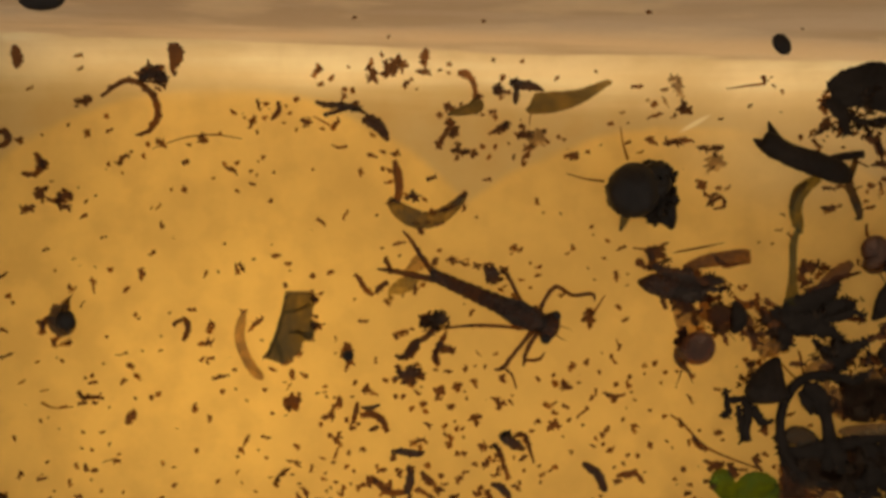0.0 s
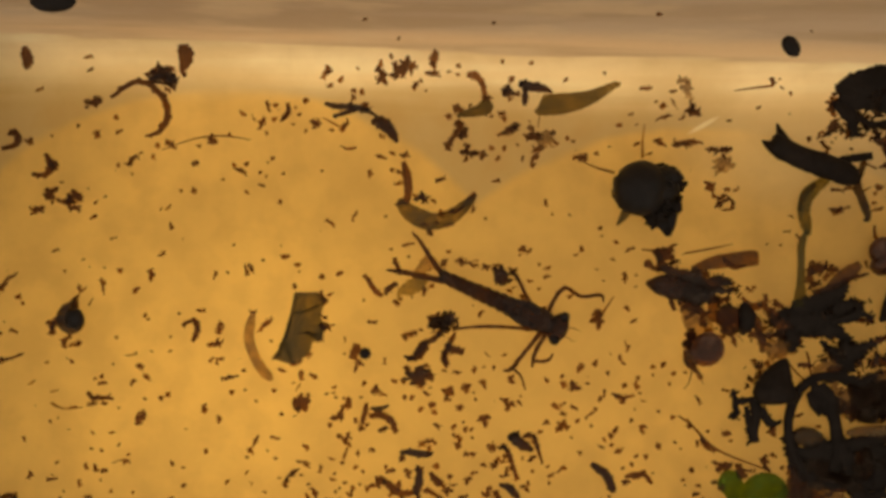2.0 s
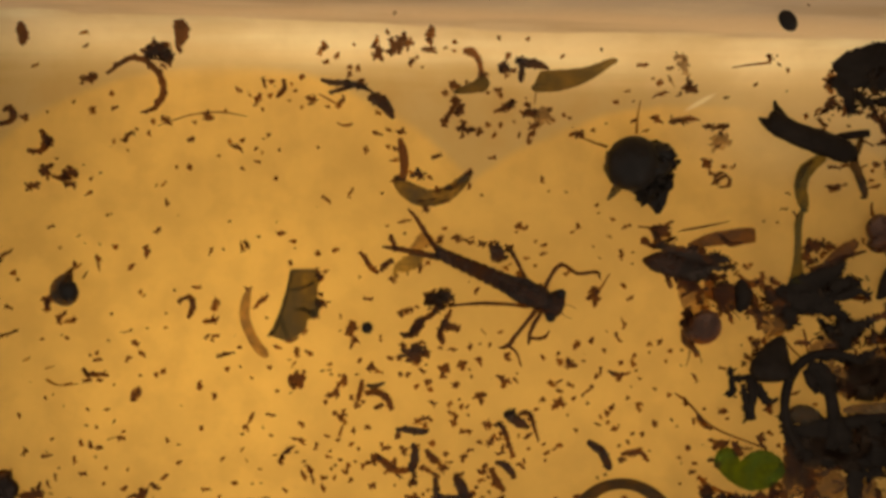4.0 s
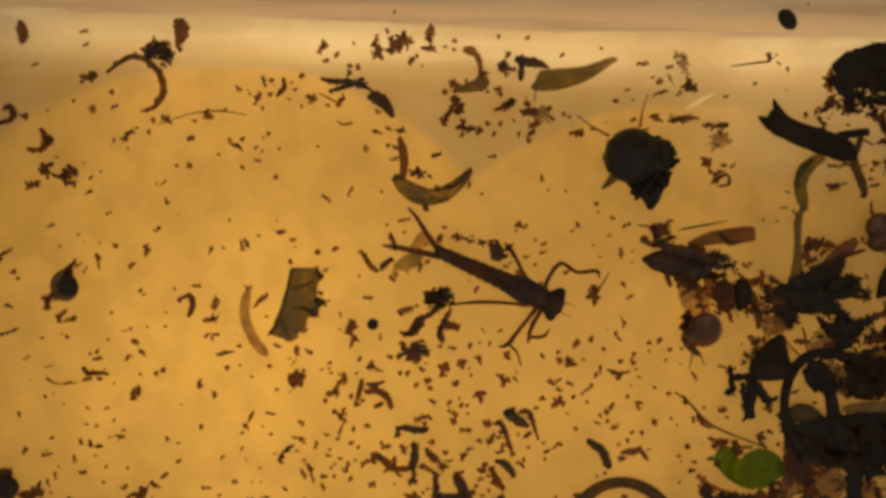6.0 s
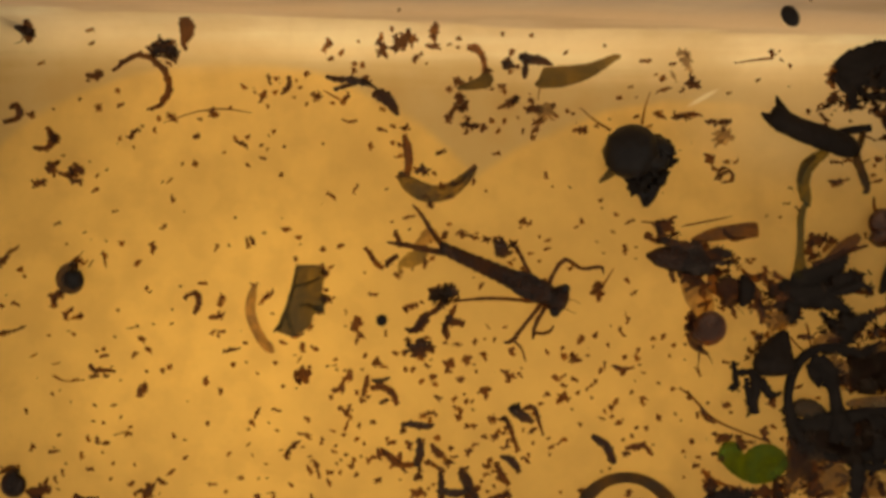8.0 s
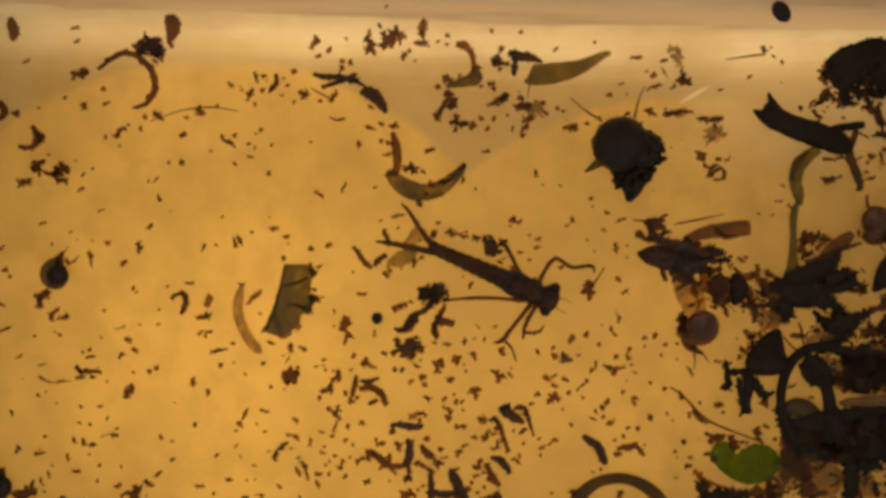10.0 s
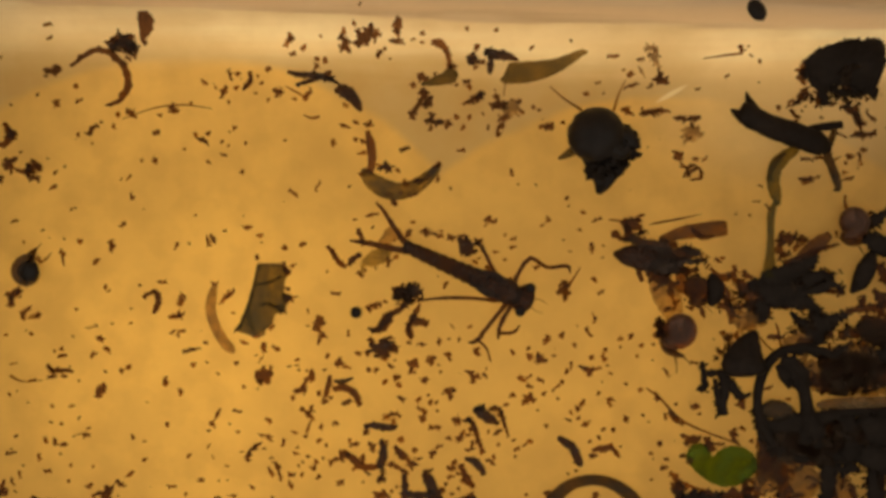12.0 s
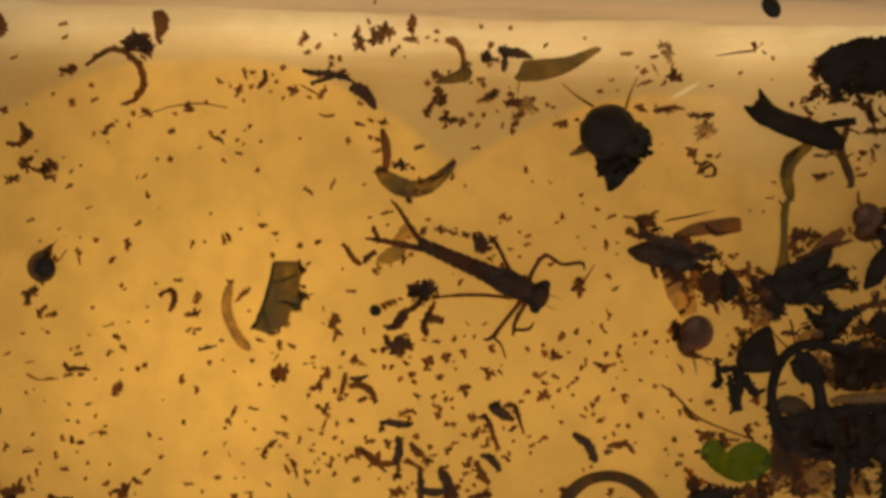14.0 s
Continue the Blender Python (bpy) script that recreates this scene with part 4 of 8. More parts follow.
side_piece(water_plant, "lower_stalk", "GREENSTEM", "yellow-green upright water plant stem", [(45.84, 2.63, 0.58), (45.19, 0.80, 1.02), (45.11, -2.12, 0.95), (45.04, -4.67, 1.24), (44.82, -7.23, 2.19)], flat=0.5, rag=0.08)
black_bud = strand("black_bud", "BLACK", "smooth black bud beside the dark hoop", [(43.32, -14.05, 0.73), (42.61, -15.06, 2.48), (41.96, -16.36, 4.09), (41.61, -17.44, 5.40), (41.39, -18.45, 5.84), (41.32, -19.32, 5.11), (41.32, -19.82, 2.63)], flat=0.5, most=3, rag=0.04, sides=12, category="bud")
side_piece(black_bud, "stalk", "BLACK", "black stalk under the smooth bud", [(38.98, -18.91, 1.75), (39.27, -21.46, 1.31), (38.98, -23.29, 1.17), (39.27, -24.75, 1.02)], flat=0.6, rag=0.15)
side_piece(black_bud, "stalk", "BLACK", "black hooked stalk under the smooth bud", [(40.00, -20.22, 1.02), (40.73, -21.68, 0.95), (41.76, -22.41, 0.73), (42.63, -21.97, 0.44)], flat=0.6, rag=0.15)
strand("dark_hoop", "BLACK", "black hoop-shaped curled stem", [(45.33, -28.54, 1.17), (43.87, -25.84, 1.24), (43.36, -22.56, 1.24), (44.09, -19.27, 1.31), (45.84, -17.01, 1.31), (48.62, -16.13, 1.17), (51.39, -16.57, 1.02), (53.00, -17.74, 0.73)], flat=0.8, most=1.6, rag=0.05, sides=10, steps=7)
strand("curled_twig", "BLACK", "black curled stem across the hoop", [(46.28, -18.18, 1.17), (47.89, -19.05, 1.90), (49.20, -21.46, 1.61), (49.64, -25.11, 1.75), (48.98, -28.40, 1.75)], flat=0.7, rag=0.08, sides=10)
strand("pale_leaf", "FILM", "thin pale brown dead leaf under the snail", [(30.08, -6.13, 1.75), (31.24, -8.32, 3.36), (32.27, -10.51, 3.50), (33.00, -12.48, 2.19)], flat=0.1, most=0.3, rag=0.05)



def film_sheet(x, y, length, width, turn, seed, label):
    """A thin ragged sheet of brown film lying on the tray floor."""
    bm = bmesh.new()
    clump(bm, x, y, length, width, turn, seed, 0.0, 0.9)
    return thing("brown_film", bm, FILM, label, "plant litter")


bm = bmesh.new()
ball(bm, 44.25, -33.21, 0.9, 1.61, 1.31, 0.8, 14, 9, 20, 0.06, 4)
thing("amber_seed", bm, AMBER, "amber rounded seed beside the green leaf", "seed")
wall_seed(39.48, 23.82, 12.10, 2.70, 1.97, -55, "black drop-shaped seed stuck to the tray wall")
wall_seed(-44.94, 27.91, 16.32, 5.11, 2.48, 0, "black oval seed stuck to the tray wall")

# ---- plant litter ----
# litter along the far wall and over the floor
flake(-46.65, 24.73, 1.45, 0.43, 11, "PALE")
flake(-46.75, 23.20, 0.96, 0.43, 15, "PALE")
flake(-53.44, 20.70, 1.26, 0.43, 20, "PALE")
strand("seed", "DARK", "dark oval seed at the foot of the tray wall", [(-54.32, 25.91, 0.38), (-54.38, 25.20, 1.26), (-54.52, 24.32, 1.38), (-55.08, 23.32, 0.38)], flat=0.6, rag=0.1)
strand("curled_twig", "DARK", "dark curled plant twig lying on the tray floor", [(-44.09, 19.64, 0.38), (-41.54, 21.53, 0.63), (-39.35, 21.46, 0.75), (-37.38, 19.78, 0.82), (-36.72, 17.59, 0.88), (-37.67, 15.40, 0.69), (-39.71, 14.67, 0.25)], flat=0.7, rag=0.12)
flake(-37.74, 22.59, 2.91, 1.02, -29, "DARK")
flake(-37.56, 23.54, 1.22, 0.74, -47, "DARK")
flake(-36.27, 22.43, 2.48, 1.02, -79, "DARK")
flake(-37.52, 21.53, 2.35, 0.37, -4, "DARK")
flake(-39.21, 22.60, 1.14, 0.50, -26, "DARK")
flake(-48.87, 5.40, 1.85, 0.74, -5, "UMBER")
flake(-53.62, 5.22, 1.76, 1.02, 9, "UMBER")
flake(-46.43, 4.23, 1.24, 0.50, 45)
flake(-36.79, 5.40, 1.16, 0.31, 45, "PALE")
flake(-36.35, 3.07, 1.04, 0.62, -68, "UMBER")
flake(-37.45, -0.44, 1.14, 0.50, 51)
flake(-44.06, 1.39, 0.35, 0.37, -63, "PALE")
flake(-51.28, -0.04, 1.13, 0.37, 13, "PALE")
flake(-47.67, -1.20, 0.59, 0.25, 27, "PALE")
flake(-50.08, -2.74, 0.45, 0.37, -14, "PALE")
flake(-44.93, -2.34, 0.37, 0.25, -34, "PALE")
flake(-42.81, -2.63, 0.75, 0.43, 50)
flake(-38.98, -3.28, 1.94, 0.81, -90, "UMBER")
flake(-30.66, -3.14, 1.18, 0.50, 63)
flake(-29.02, -2.92, 0.42, 0.37, 34, "PALE")
flake(-40.88, -5.26, 0.99, 0.50, 68)
flake(-45.19, -4.09, 0.95, 0.50, -11)
flake(-45.11, -5.22, 1.57, 0.37, -78)
flake(-48.22, -5.00, 1.09, 0.50, -66)
flake(-47.60, -5.18, 0.93, 0.25, 45, "PALE")
flake(-55.99, -5.99, 0.67, 0.50, -18)
flake(-55.55, -6.94, 0.51, 0.43, -63)
flake(-39.60, -8.40, 0.42, 0.37, -34)
flake(-39.24, -8.91, 0.78, 0.25, 41, "PALE")
flake(-35.33, -8.25, 0.48, 0.37, 27, "PALE")
flake(-32.41, -7.92, 1.40, 0.56, 4)
strand("hooked_shred", "DARK", "black hooked shred of plant litter", [(-34.89, -9.78, 0.38), (-33.87, -9.27, 0.44), (-33.14, -9.13, 0.63), (-32.92, -10.51, 0.75), (-33.51, -11.83, 0.57)], flat=0.7, rag=0.15)
flake(-51.54, -10.15, 1.77, 0.68, -79, "UMBER")
flake(-50.30, -11.90, 0.83, 0.43, -63)
flake(-48.29, -12.12, 0.94, 0.43, -73)
flake(-56.68, -10.55, 1.36, 0.50, -18)
flake(-29.75, -10.22, 1.56, 0.37, 69)
flake(-31.24, -12.30, 0.83, 0.50, 21)
flake(-30.19, -12.05, 1.22, 0.50, -60)
flake(-30.37, -10.62, 0.75, 0.31, -21)
flake(-29.97, -14.09, 0.84, 0.43, 0)
flake(-31.13, -14.24, 0.82, 0.31, 58)
flake(-30.37, -14.71, 0.60, 0.31, -51)
flake(-54.39, -17.16, 1.30, 0.31, 30, "PALE")
flake(-51.50, -18.29, 1.10, 0.31, 13, "PALE")
flake(-48.98, -20.40, 0.86, 0.31, 6)
flake(-52.38, -14.60, 0.39, 0.31, -34)
flake(-49.86, -14.02, 0.31, 0.25, -45, "PALE")
flake(-49.13, -14.45, 0.59, 0.31, -72)
flake(-43.36, -11.31, 0.48, 0.37, 27)
flake(-41.54, -13.54, 1.60, 0.31, 9, "PALE")
flake(-38.80, -13.14, 0.49, 0.31, 0, "PALE")
flake(-36.43, -13.10, 0.57, 0.31, -9, "PALE")
flake(-36.35, -11.24, 0.43, 0.25, 27, "PALE")
flake(-40.44, -15.00, 0.99, 0.56, -17)
flake(-43.80, -14.82, 0.43, 0.25, -27, "PALE")
flake(-39.49, -16.46, 0.99, 0.56, -17)
flake(-41.35, -17.16, 1.08, 0.50, 42)
strand("root_thread", "PALE", "pale root thread on the tray floor", [(-51.76, -19.78, 0.44), (-50.30, -20.51, 0.22), (-47.74, -20.37, 0.18)], flat=0.8, rag=0.2)
flake(-46.72, -18.76, 1.56, 0.62, -63, "DARK")
flake(-45.37, -19.09, 2.89, 0.81, 2, "DARK")
flake(-46.46, -19.89, 1.30, 0.43, 11, "DARK")
flake(-44.97, -19.86, 0.78, 0.43, -14, "DARK")
flake(-45.26, -17.26, 1.35, 0.43, 4)
flake(-45.33, -16.39, 0.60, 0.37, 9)
flake(-46.17, -16.72, 0.49, 0.31, 53)
flake(-36.79, -18.72, 0.67, 0.50, -51)
flake(-37.70, -19.13, 0.57, 0.50, 0)
flake(-39.71, -19.24, 0.45, 0.37, 14)
flake(-43.03, -20.40, 0.36, 0.31, 18, "PALE")
flake(-40.19, -21.64, 1.69, 1.17, 31, "UMBER")
flake(-32.08, -20.22, 0.77, 0.43, -97)
flake(-32.08, -20.73, 0.62, 0.56, -22)
flake(-30.08, -21.86, 1.08, 0.56, -70)
flake(-51.90, -22.19, 0.59, 0.31, -72)
flake(-28.73, -16.46, 2.31, 0.56, 18, "DARK")
flake(-28.47, -18.36, 0.65, 0.43, -51)
flake(-46.43, -23.65, 0.59, 0.31, -72)
flake(-43.98, -23.62, 1.13, 0.37, 13, "PALE")
flake(-49.53, -23.21, 0.27, 0.25, -63, "PALE")
flake(-55.33, -24.31, 0.51, 0.43, -27)
flake(-46.57, -25.73, 0.73, 0.25, -21, "PALE")
flake(-45.26, -25.95, 0.52, 0.37, -37)
flake(-43.07, -25.19, 0.78, 0.31, 63, "PALE")
flake(-41.79, -26.46, 0.64, 0.31, 8)
flake(-42.05, -27.38, 0.97, 0.56, 11)
flake(-43.29, -27.38, 1.42, 0.19, 13, "PALE")
flake(-47.34, -28.03, 0.94, 0.43, -73)
flake(-46.03, -28.11, 1.16, 0.62, -76, "UMBER")
flake(-44.93, -28.65, 1.16, 0.50, 4)
flake(-51.10, -27.52, 0.36, 0.37, -45)
flake(-54.57, -29.13, 1.15, 0.62, 55, "UMBER")
flake(-51.72, -29.60, 1.58, 0.43, 9)
flake(-51.76, -29.13, 0.43, 0.25, -63, "PALE")
flake(-48.18, -30.22, 0.97, 0.43, -68)
flake(-45.41, -29.78, 0.45, 0.31, -27, "PALE")
flake(-50.19, -31.24, 0.39, 0.31, -34, "PALE")
flake(-44.09, -31.21, 0.45, 0.37, 14)
flake(-41.28, -31.50, 0.36, 0.31, -18)
flake(-47.01, -31.90, 1.04, 0.62, 22, "UMBER")
flake(-36.21, -27.67, 0.57, 0.37, -45)
flake(-34.71, -28.14, 0.64, 0.31, -8, "PALE")
flake(-31.76, -25.92, 0.59, 0.43, -45)
flake(-34.68, -30.44, 0.81, 0.37, 27)
flake(-29.02, -29.93, 0.74, 0.37, 30)
flake(-34.38, -23.18, 0.57, 0.19, -27, "PALE")
flake(-56.36, -31.46, 0.54, 0.31, -45, "PALE")
# upper middle
flake(-7.81, 10.40, 0.64, 0.37, -27)
flake(-6.79, 10.04, 1.13, 0.56, -14)
flake(-6.94, 8.58, 0.92, 0.37, 17)
flake(-1.50, 9.16, 1.36, 0.68, 28, "DARK")
flake(-10.69, 9.93, 0.77, 0.50, -50)
flake(-15.70, 3.54, 1.42, 0.50, -33)
flake(-12.59, 4.34, 1.66, 0.31, 65)
flake(-8.58, 4.38, 0.39, 0.31, -34, "PALE")
flake(-28.21, 0.62, 0.50, 0.31, 11, "PALE")
flake(-24.49, -1.35, 0.64, 0.31, -8, "PALE")
flake(-21.46, -0.88, 1.40, 0.56, -0)
flake(-20.08, -1.90, 0.62, 0.50, -45)
flake(-22.12, 0.58, 0.31, 0.25, -45, "PALE")
flake(-14.53, -2.96, 0.97, 0.50, 17)
flake(-16.72, -3.47, 0.69, 0.50, -27)
flake(-16.79, 10.26, 0.43, 0.31, -14)
flake(-26.54, -2.63, 1.54, 0.50, -81, "DARK")
flake(-25.99, -2.37, 1.34, 0.56, -58, "DARK")
flake(-16.57, -6.13, 1.91, 0.68, -63, "DARK")
flake(-16.57, -8.58, 1.04, 0.37, -35)
flake(-16.43, -9.93, 0.95, 0.81, -45, "DARK")
flake(-25.84, -7.96, 1.05, 0.43, 0)
flake(-24.46, -9.89, 2.36, 0.56, 52)
flake(-23.73, -9.31, 1.62, 0.56, 43)
flake(-22.01, -15.55, 1.45, 0.50, -28)
flake(-19.53, -16.10, 0.84, 0.68, -23, "UMBER")
flake(-17.81, -16.28, 0.93, 0.50, 0)
flake(-23.36, -11.75, 0.71, 0.31, 0, "PALE")
flake(-26.86, -15.62, 0.73, 0.31, 14)
# upper, beside the long olive leaf
flake(19.57, 22.71, 0.38, 0.31, -48, "PALE")
flake(18.69, 12.56, 0.61, 0.37, -18)
flake(21.43, 16.13, 0.65, 0.43, -39)
flake(23.83, 16.24, 0.53, 0.25, 31, "PALE")
flake(23.94, 13.80, 0.76, 0.43, 0)
flake(25.11, 20.96, 1.80, 0.50, 5)
flake(27.30, 18.54, 0.96, 0.56, 37)
flake(27.48, 17.26, 2.42, 0.50, 17)
flake(26.39, 19.27, 0.52, 0.31, 22, "PALE")
flake(26.72, 14.31, 0.86, 0.31, 0)
flake(22.96, 17.59, 0.61, 0.25, 0, "PALE")
flake(20.37, 13.40, 0.55, 0.25, 9, "PALE")
flake(25.44, 12.48, 1.26, 0.31, 15, "PALE")
# by the far wall, beyond the snail
flake(29.65, 21.75, 1.95, 0.81, -5, "PALE")
flake(30.36, 20.46, 2.23, 1.02, -63, "PALE")
flake(31.17, 18.03, 2.02, 1.09, -10, "DARK")
flake(30.99, 18.69, 1.42, 0.68, -63, "DARK")
flake(29.86, 17.23, 1.00, 0.37, -121)
flake(28.56, 20.54, 1.03, 0.37, 9)
flake(28.68, 18.98, 1.82, 0.37, -52, "PALE")
flake(30.88, 14.02, 3.06, 0.68, 3, "UMBER")
flake(33.51, 13.07, 1.57, 0.62, 0, "DARK")
flake(35.04, 12.92, 2.37, 0.74, 8, "DARK")
flake(35.04, 11.24, 2.37, 1.61, 14, "PALE")
flake(35.15, 12.26, 0.77, 0.50, -50, "DARK")
flake(33.40, 8.47, 1.58, 1.09, -38, "UMBER")
flake(33.98, 7.08, 1.11, 0.56, -42)
flake(34.60, 10.26, 1.60, 0.62, 29, "PALE")
flake(36.72, 7.85, 0.84, 0.37, 32)
flake(41.04, 21.73, 1.21, 0.56, -45, "DARK")
flake(41.88, 21.95, 0.38, 0.25, 26, "PALE")
flake(42.45, 20.92, 0.81, 0.25, -35, "PALE")
flake(43.67, 20.31, 0.58, 0.37, -40)
flake(39.60, 18.47, 0.42, 0.37, -34)
flake(35.84, 16.79, 0.90, 0.37, 11, "PALE")
strand("root_thread", "BROWN", "thin brown thread against the tray wall", [(36.46, 20.60, 0.13), (38.95, 20.93, 0.25), (41.35, 21.18, 0.31)], flat=0.9, rag=0.1)
strand("ring_shred", "DARK", "black looped shred on the tray floor", [(34.53, 5.47, 0.31), (34.97, 6.28, 0.50), (36.06, 6.64, 0.38), (36.21, 5.47, 0.38), (34.89, 5.18, 0.25)], flat=0.7, rag=0.2)
flake(46.14, 14.53, 0.48, 0.37, -63)
flake(47.52, 15.15, 0.49, 0.31, 37)
flake(48.51, 13.21, 0.49, 0.31, 53)
flake(49.64, 14.56, 0.47, 0.25, 37, "PALE")
flake(51.68, 13.14, 0.45, 0.31, 27)
flake(56.39, 12.70, 2.14, 0.74, -23, "DARK")
flake(56.47, 13.03, 3.58, 0.56, -79, "DARK")
flake(56.43, 10.88, 1.69, 0.62, -24, "UMBER")
flake(55.19, 8.18, 0.95, 0.50, 11)
flake(53.62, 7.96, 1.22, 0.25, 32, "PALE")
flake(56.58, 7.92, 2.03, 0.37, -77)
flake(53.73, 5.66, 1.58, 0.25, 9, "PALE")
flake(50.15, 5.47, 3.23, 0.37, 5, "PALE")
flake(49.64, 4.89, 1.20, 0.68, 18, "PALE")
flake(42.49, 0.69, 0.42, 0.37, -56, "PALE")
flake(43.36, 2.45, 1.27, 0.25, -4, "PALE")
flake(43.87, 4.45, 0.91, 0.31, -22, "PALE")
flake(40.73, 0.88, 0.43, 0.25, 27, "PALE")
# round the nymph
flake(5.66, 8.91, 1.14, 0.43, 9)
flake(12.08, 6.06, 1.11, 0.50, -76)
flake(12.96, 4.71, 0.44, 0.31, -45, "PALE")
flake(19.13, 2.92, 0.48, 0.37, -27)
flake(19.42, 1.93, 0.29, 0.31, -27, "PALE")
flake(21.32, 1.06, 0.78, 0.37, -21)
flake(23.14, 0.15, 1.54, 0.37, 18)
flake(3.65, -8.18, 0.56, 0.56, -27)
flake(22.34, -3.50, 1.58, 0.56, -77)
flake(22.63, -7.52, 0.83, 0.43, -63)
flake(23.80, -3.18, 0.43, 0.31, 14, "PALE")
flake(23.76, -4.67, 0.50, 0.25, 22, "PALE")
flake(23.58, -9.09, 0.94, 0.31, 27)
flake(19.60, -3.98, 0.47, 0.25, -11, "PALE")
flake(2.70, -7.12, 0.27, 0.25, -27, "PALE")
flake(20.84, -1.20, 1.12, 0.25, -21, "PALE")
flake(3.29, -10.04, 1.72, 0.25, 8, "PALE")
strand("litter_limb", "DARK", "black limb of matted litter by the nymph's leg", [(-1.17, -10.73, 0.57), (-3.36, -12.05, 0.69), (-4.53, -13.43, 0.75), (-5.69, -14.09, 0.38)], flat=0.7, rag=0.3)
strand("litter_limb", "DARK", "black limb of matted litter by the nymph's leg", [(0.44, -10.59, 0.38), (-0.44, -12.48, 0.57), (-0.88, -13.65, 0.69), (-0.44, -14.89, 0.38)], flat=0.7, rag=0.3)
flake(-23.03, -18.21, 0.67, 0.37, 8)
flake(-26.75, -18.10, 0.52, 0.31, -22, "PALE")
flake(-25.33, -19.56, 0.59, 0.31, -72, "PALE")
flake(-22.08, -21.24, 0.52, 0.37, -53)
flake(-19.27, -19.71, 2.26, 1.61, 31, "DARK")
flake(-20.00, -20.48, 1.03, 0.37, 5, "DARK")
flake(-20.26, -21.46, 0.61, 0.19, 16, "PALE")
flake(-25.37, -24.67, 2.00, 0.50, 63)
flake(-25.99, -25.88, 0.98, 0.50, -41)
flake(-22.85, -24.31, 1.24, 0.43, -16)
flake(-26.43, -26.75, 0.45, 0.37, -14, "PALE")
flake(-23.83, -25.95, 0.53, 0.25, -31, "PALE")
flake(-22.78, -26.94, 0.57, 0.37, -45)
flake(-26.50, -28.80, 1.02, 0.25, 61, "PALE")
flake(-18.94, -25.44, 0.93, 0.50, -45)
flake(-21.43, -29.89, 1.65, 0.74, 68, "DARK")
flake(-20.55, -28.91, 2.50, 0.62, 36, "DARK")
flake(-19.20, -27.48, 1.80, 0.37, -13)
flake(-18.72, -27.85, 1.40, 0.31, -31)
flake(-22.23, -29.49, 0.78, 0.25, 13, "PALE")
flake(-19.35, -29.09, 0.39, 0.31, -56)
flake(-17.78, -31.39, 1.50, 0.68, -57, "UMBER")
flake(-18.54, -30.37, 0.85, 0.25, 11, "PALE")
flake(-26.02, -30.22, 0.89, 0.19, -63, "PALE")
flake(-24.20, -31.32, 0.60, 0.31, -39, "PALE")
flake(-19.86, -17.67, 1.28, 0.25, 60, "PALE")
flake(-20.44, -17.19, 0.69, 0.25, 7, "PALE")
# lower middle
flake(22.63, -12.23, 1.22, 0.25, -58, "PALE")
# lower right
flake(30.55, -14.71, 0.83, 0.50, -36)
flake(32.08, -16.43, 0.92, 0.50, -24)
flake(31.86, -19.31, 1.39, 0.43, -65)
flake(33.07, -23.36, 0.59, 0.31, 18)
flake(35.48, -23.58, 1.23, 0.74, 18, "UMBER")
flake(36.10, -24.67, 0.52, 0.31, -22)
flake(30.62, -22.74, 0.79, 0.31, -6)
flake(31.86, -24.93, 0.79, 0.25, -72, "PALE")
flake(30.11, -17.81, 0.37, 0.25, -34, "PALE")
flake(29.64, -25.70, 0.43, 0.25, -27, "PALE")
flake(31.03, -28.47, 0.61, 0.37, 18)
flake(29.86, -29.71, 0.45, 0.31, -63)
flake(30.15, -15.84, 0.54, 0.31, -45)
strand("twig", "BROWN", "thin brown twig on the tray floor", [(29.35, -21.39, 0.25), (31.10, -22.70, 0.31), (33.29, -25.04, 0.38), (35.48, -26.35, 0.31), (40.22, -28.18, 0.25)], flat=0.9, rag=0.15)
flake(32.92, -25.08, 2.45, 0.50, -54)
flake(33.29, -25.77, 1.70, 0.31, -22)
flake(35.51, -18.18, 1.15, 0.37, -17)
flake(-25.35, -35.54, 1.07, 0.74, 41, "UMBER")
flake(-23.59, -35.11, 1.33, 0.25, 4, "PALE")
flake(-23.15, -35.65, 1.19, 0.43, -86)
flake(-18.29, -35.59, 1.16, 0.31, -65)
flake(-19.22, -36.53, 0.91, 0.37, 17)
flake(-18.59, -31.99, 1.69, 0.50, -67)
flake(-17.43, -32.49, 1.66, 0.43, -67)
flake(-25.18, -33.24, 0.36, 0.31, -18, "PALE")
flake(-24.06, -33.13, 0.39, 0.25, 0, "PALE")
flake(-16.92, -36.53, 0.81, 0.31, -32, "PALE")
flake(-53.74, -34.80, 3.19, 1.75, 27, "DARK")
flake(-54.10, -35.88, 1.86, 1.02, 17, "DARK")
flake(-47.44, -35.75, 3.59, 0.50, 1, "DARK")
flake(-47.83, -36.51, 2.91, 1.24, -35, "DARK")
flake(-41.64, -33.79, 1.17, 0.56, 23)
flake(-39.55, -34.76, 2.07, 1.53, 49, "DARK")
flake(-37.82, -33.60, 1.71, 0.56, -29, "DARK")
flake(-36.60, -32.37, 1.43, 0.50, 45)
flake(-41.06, -35.05, 0.80, 0.37, 64)
flake(-38.11, -35.26, 0.31, 0.25, -45, "PALE")
flake(-31.19, -33.90, 1.19, 0.43, 4)
flake(-29.43, -34.83, 0.57, 0.37, 31)
flake(-51.55, -33.35, 1.09, 0.37, -67)
flake(-50.62, -32.45, 1.09, 0.31, -77)
flake(-51.15, -34.57, 0.75, 0.25, -26, "PALE")
flake(-44.38, -33.19, 0.54, 0.31, 45)
flake(-44.26, -36.57, 0.85, 0.25, -73, "PALE")
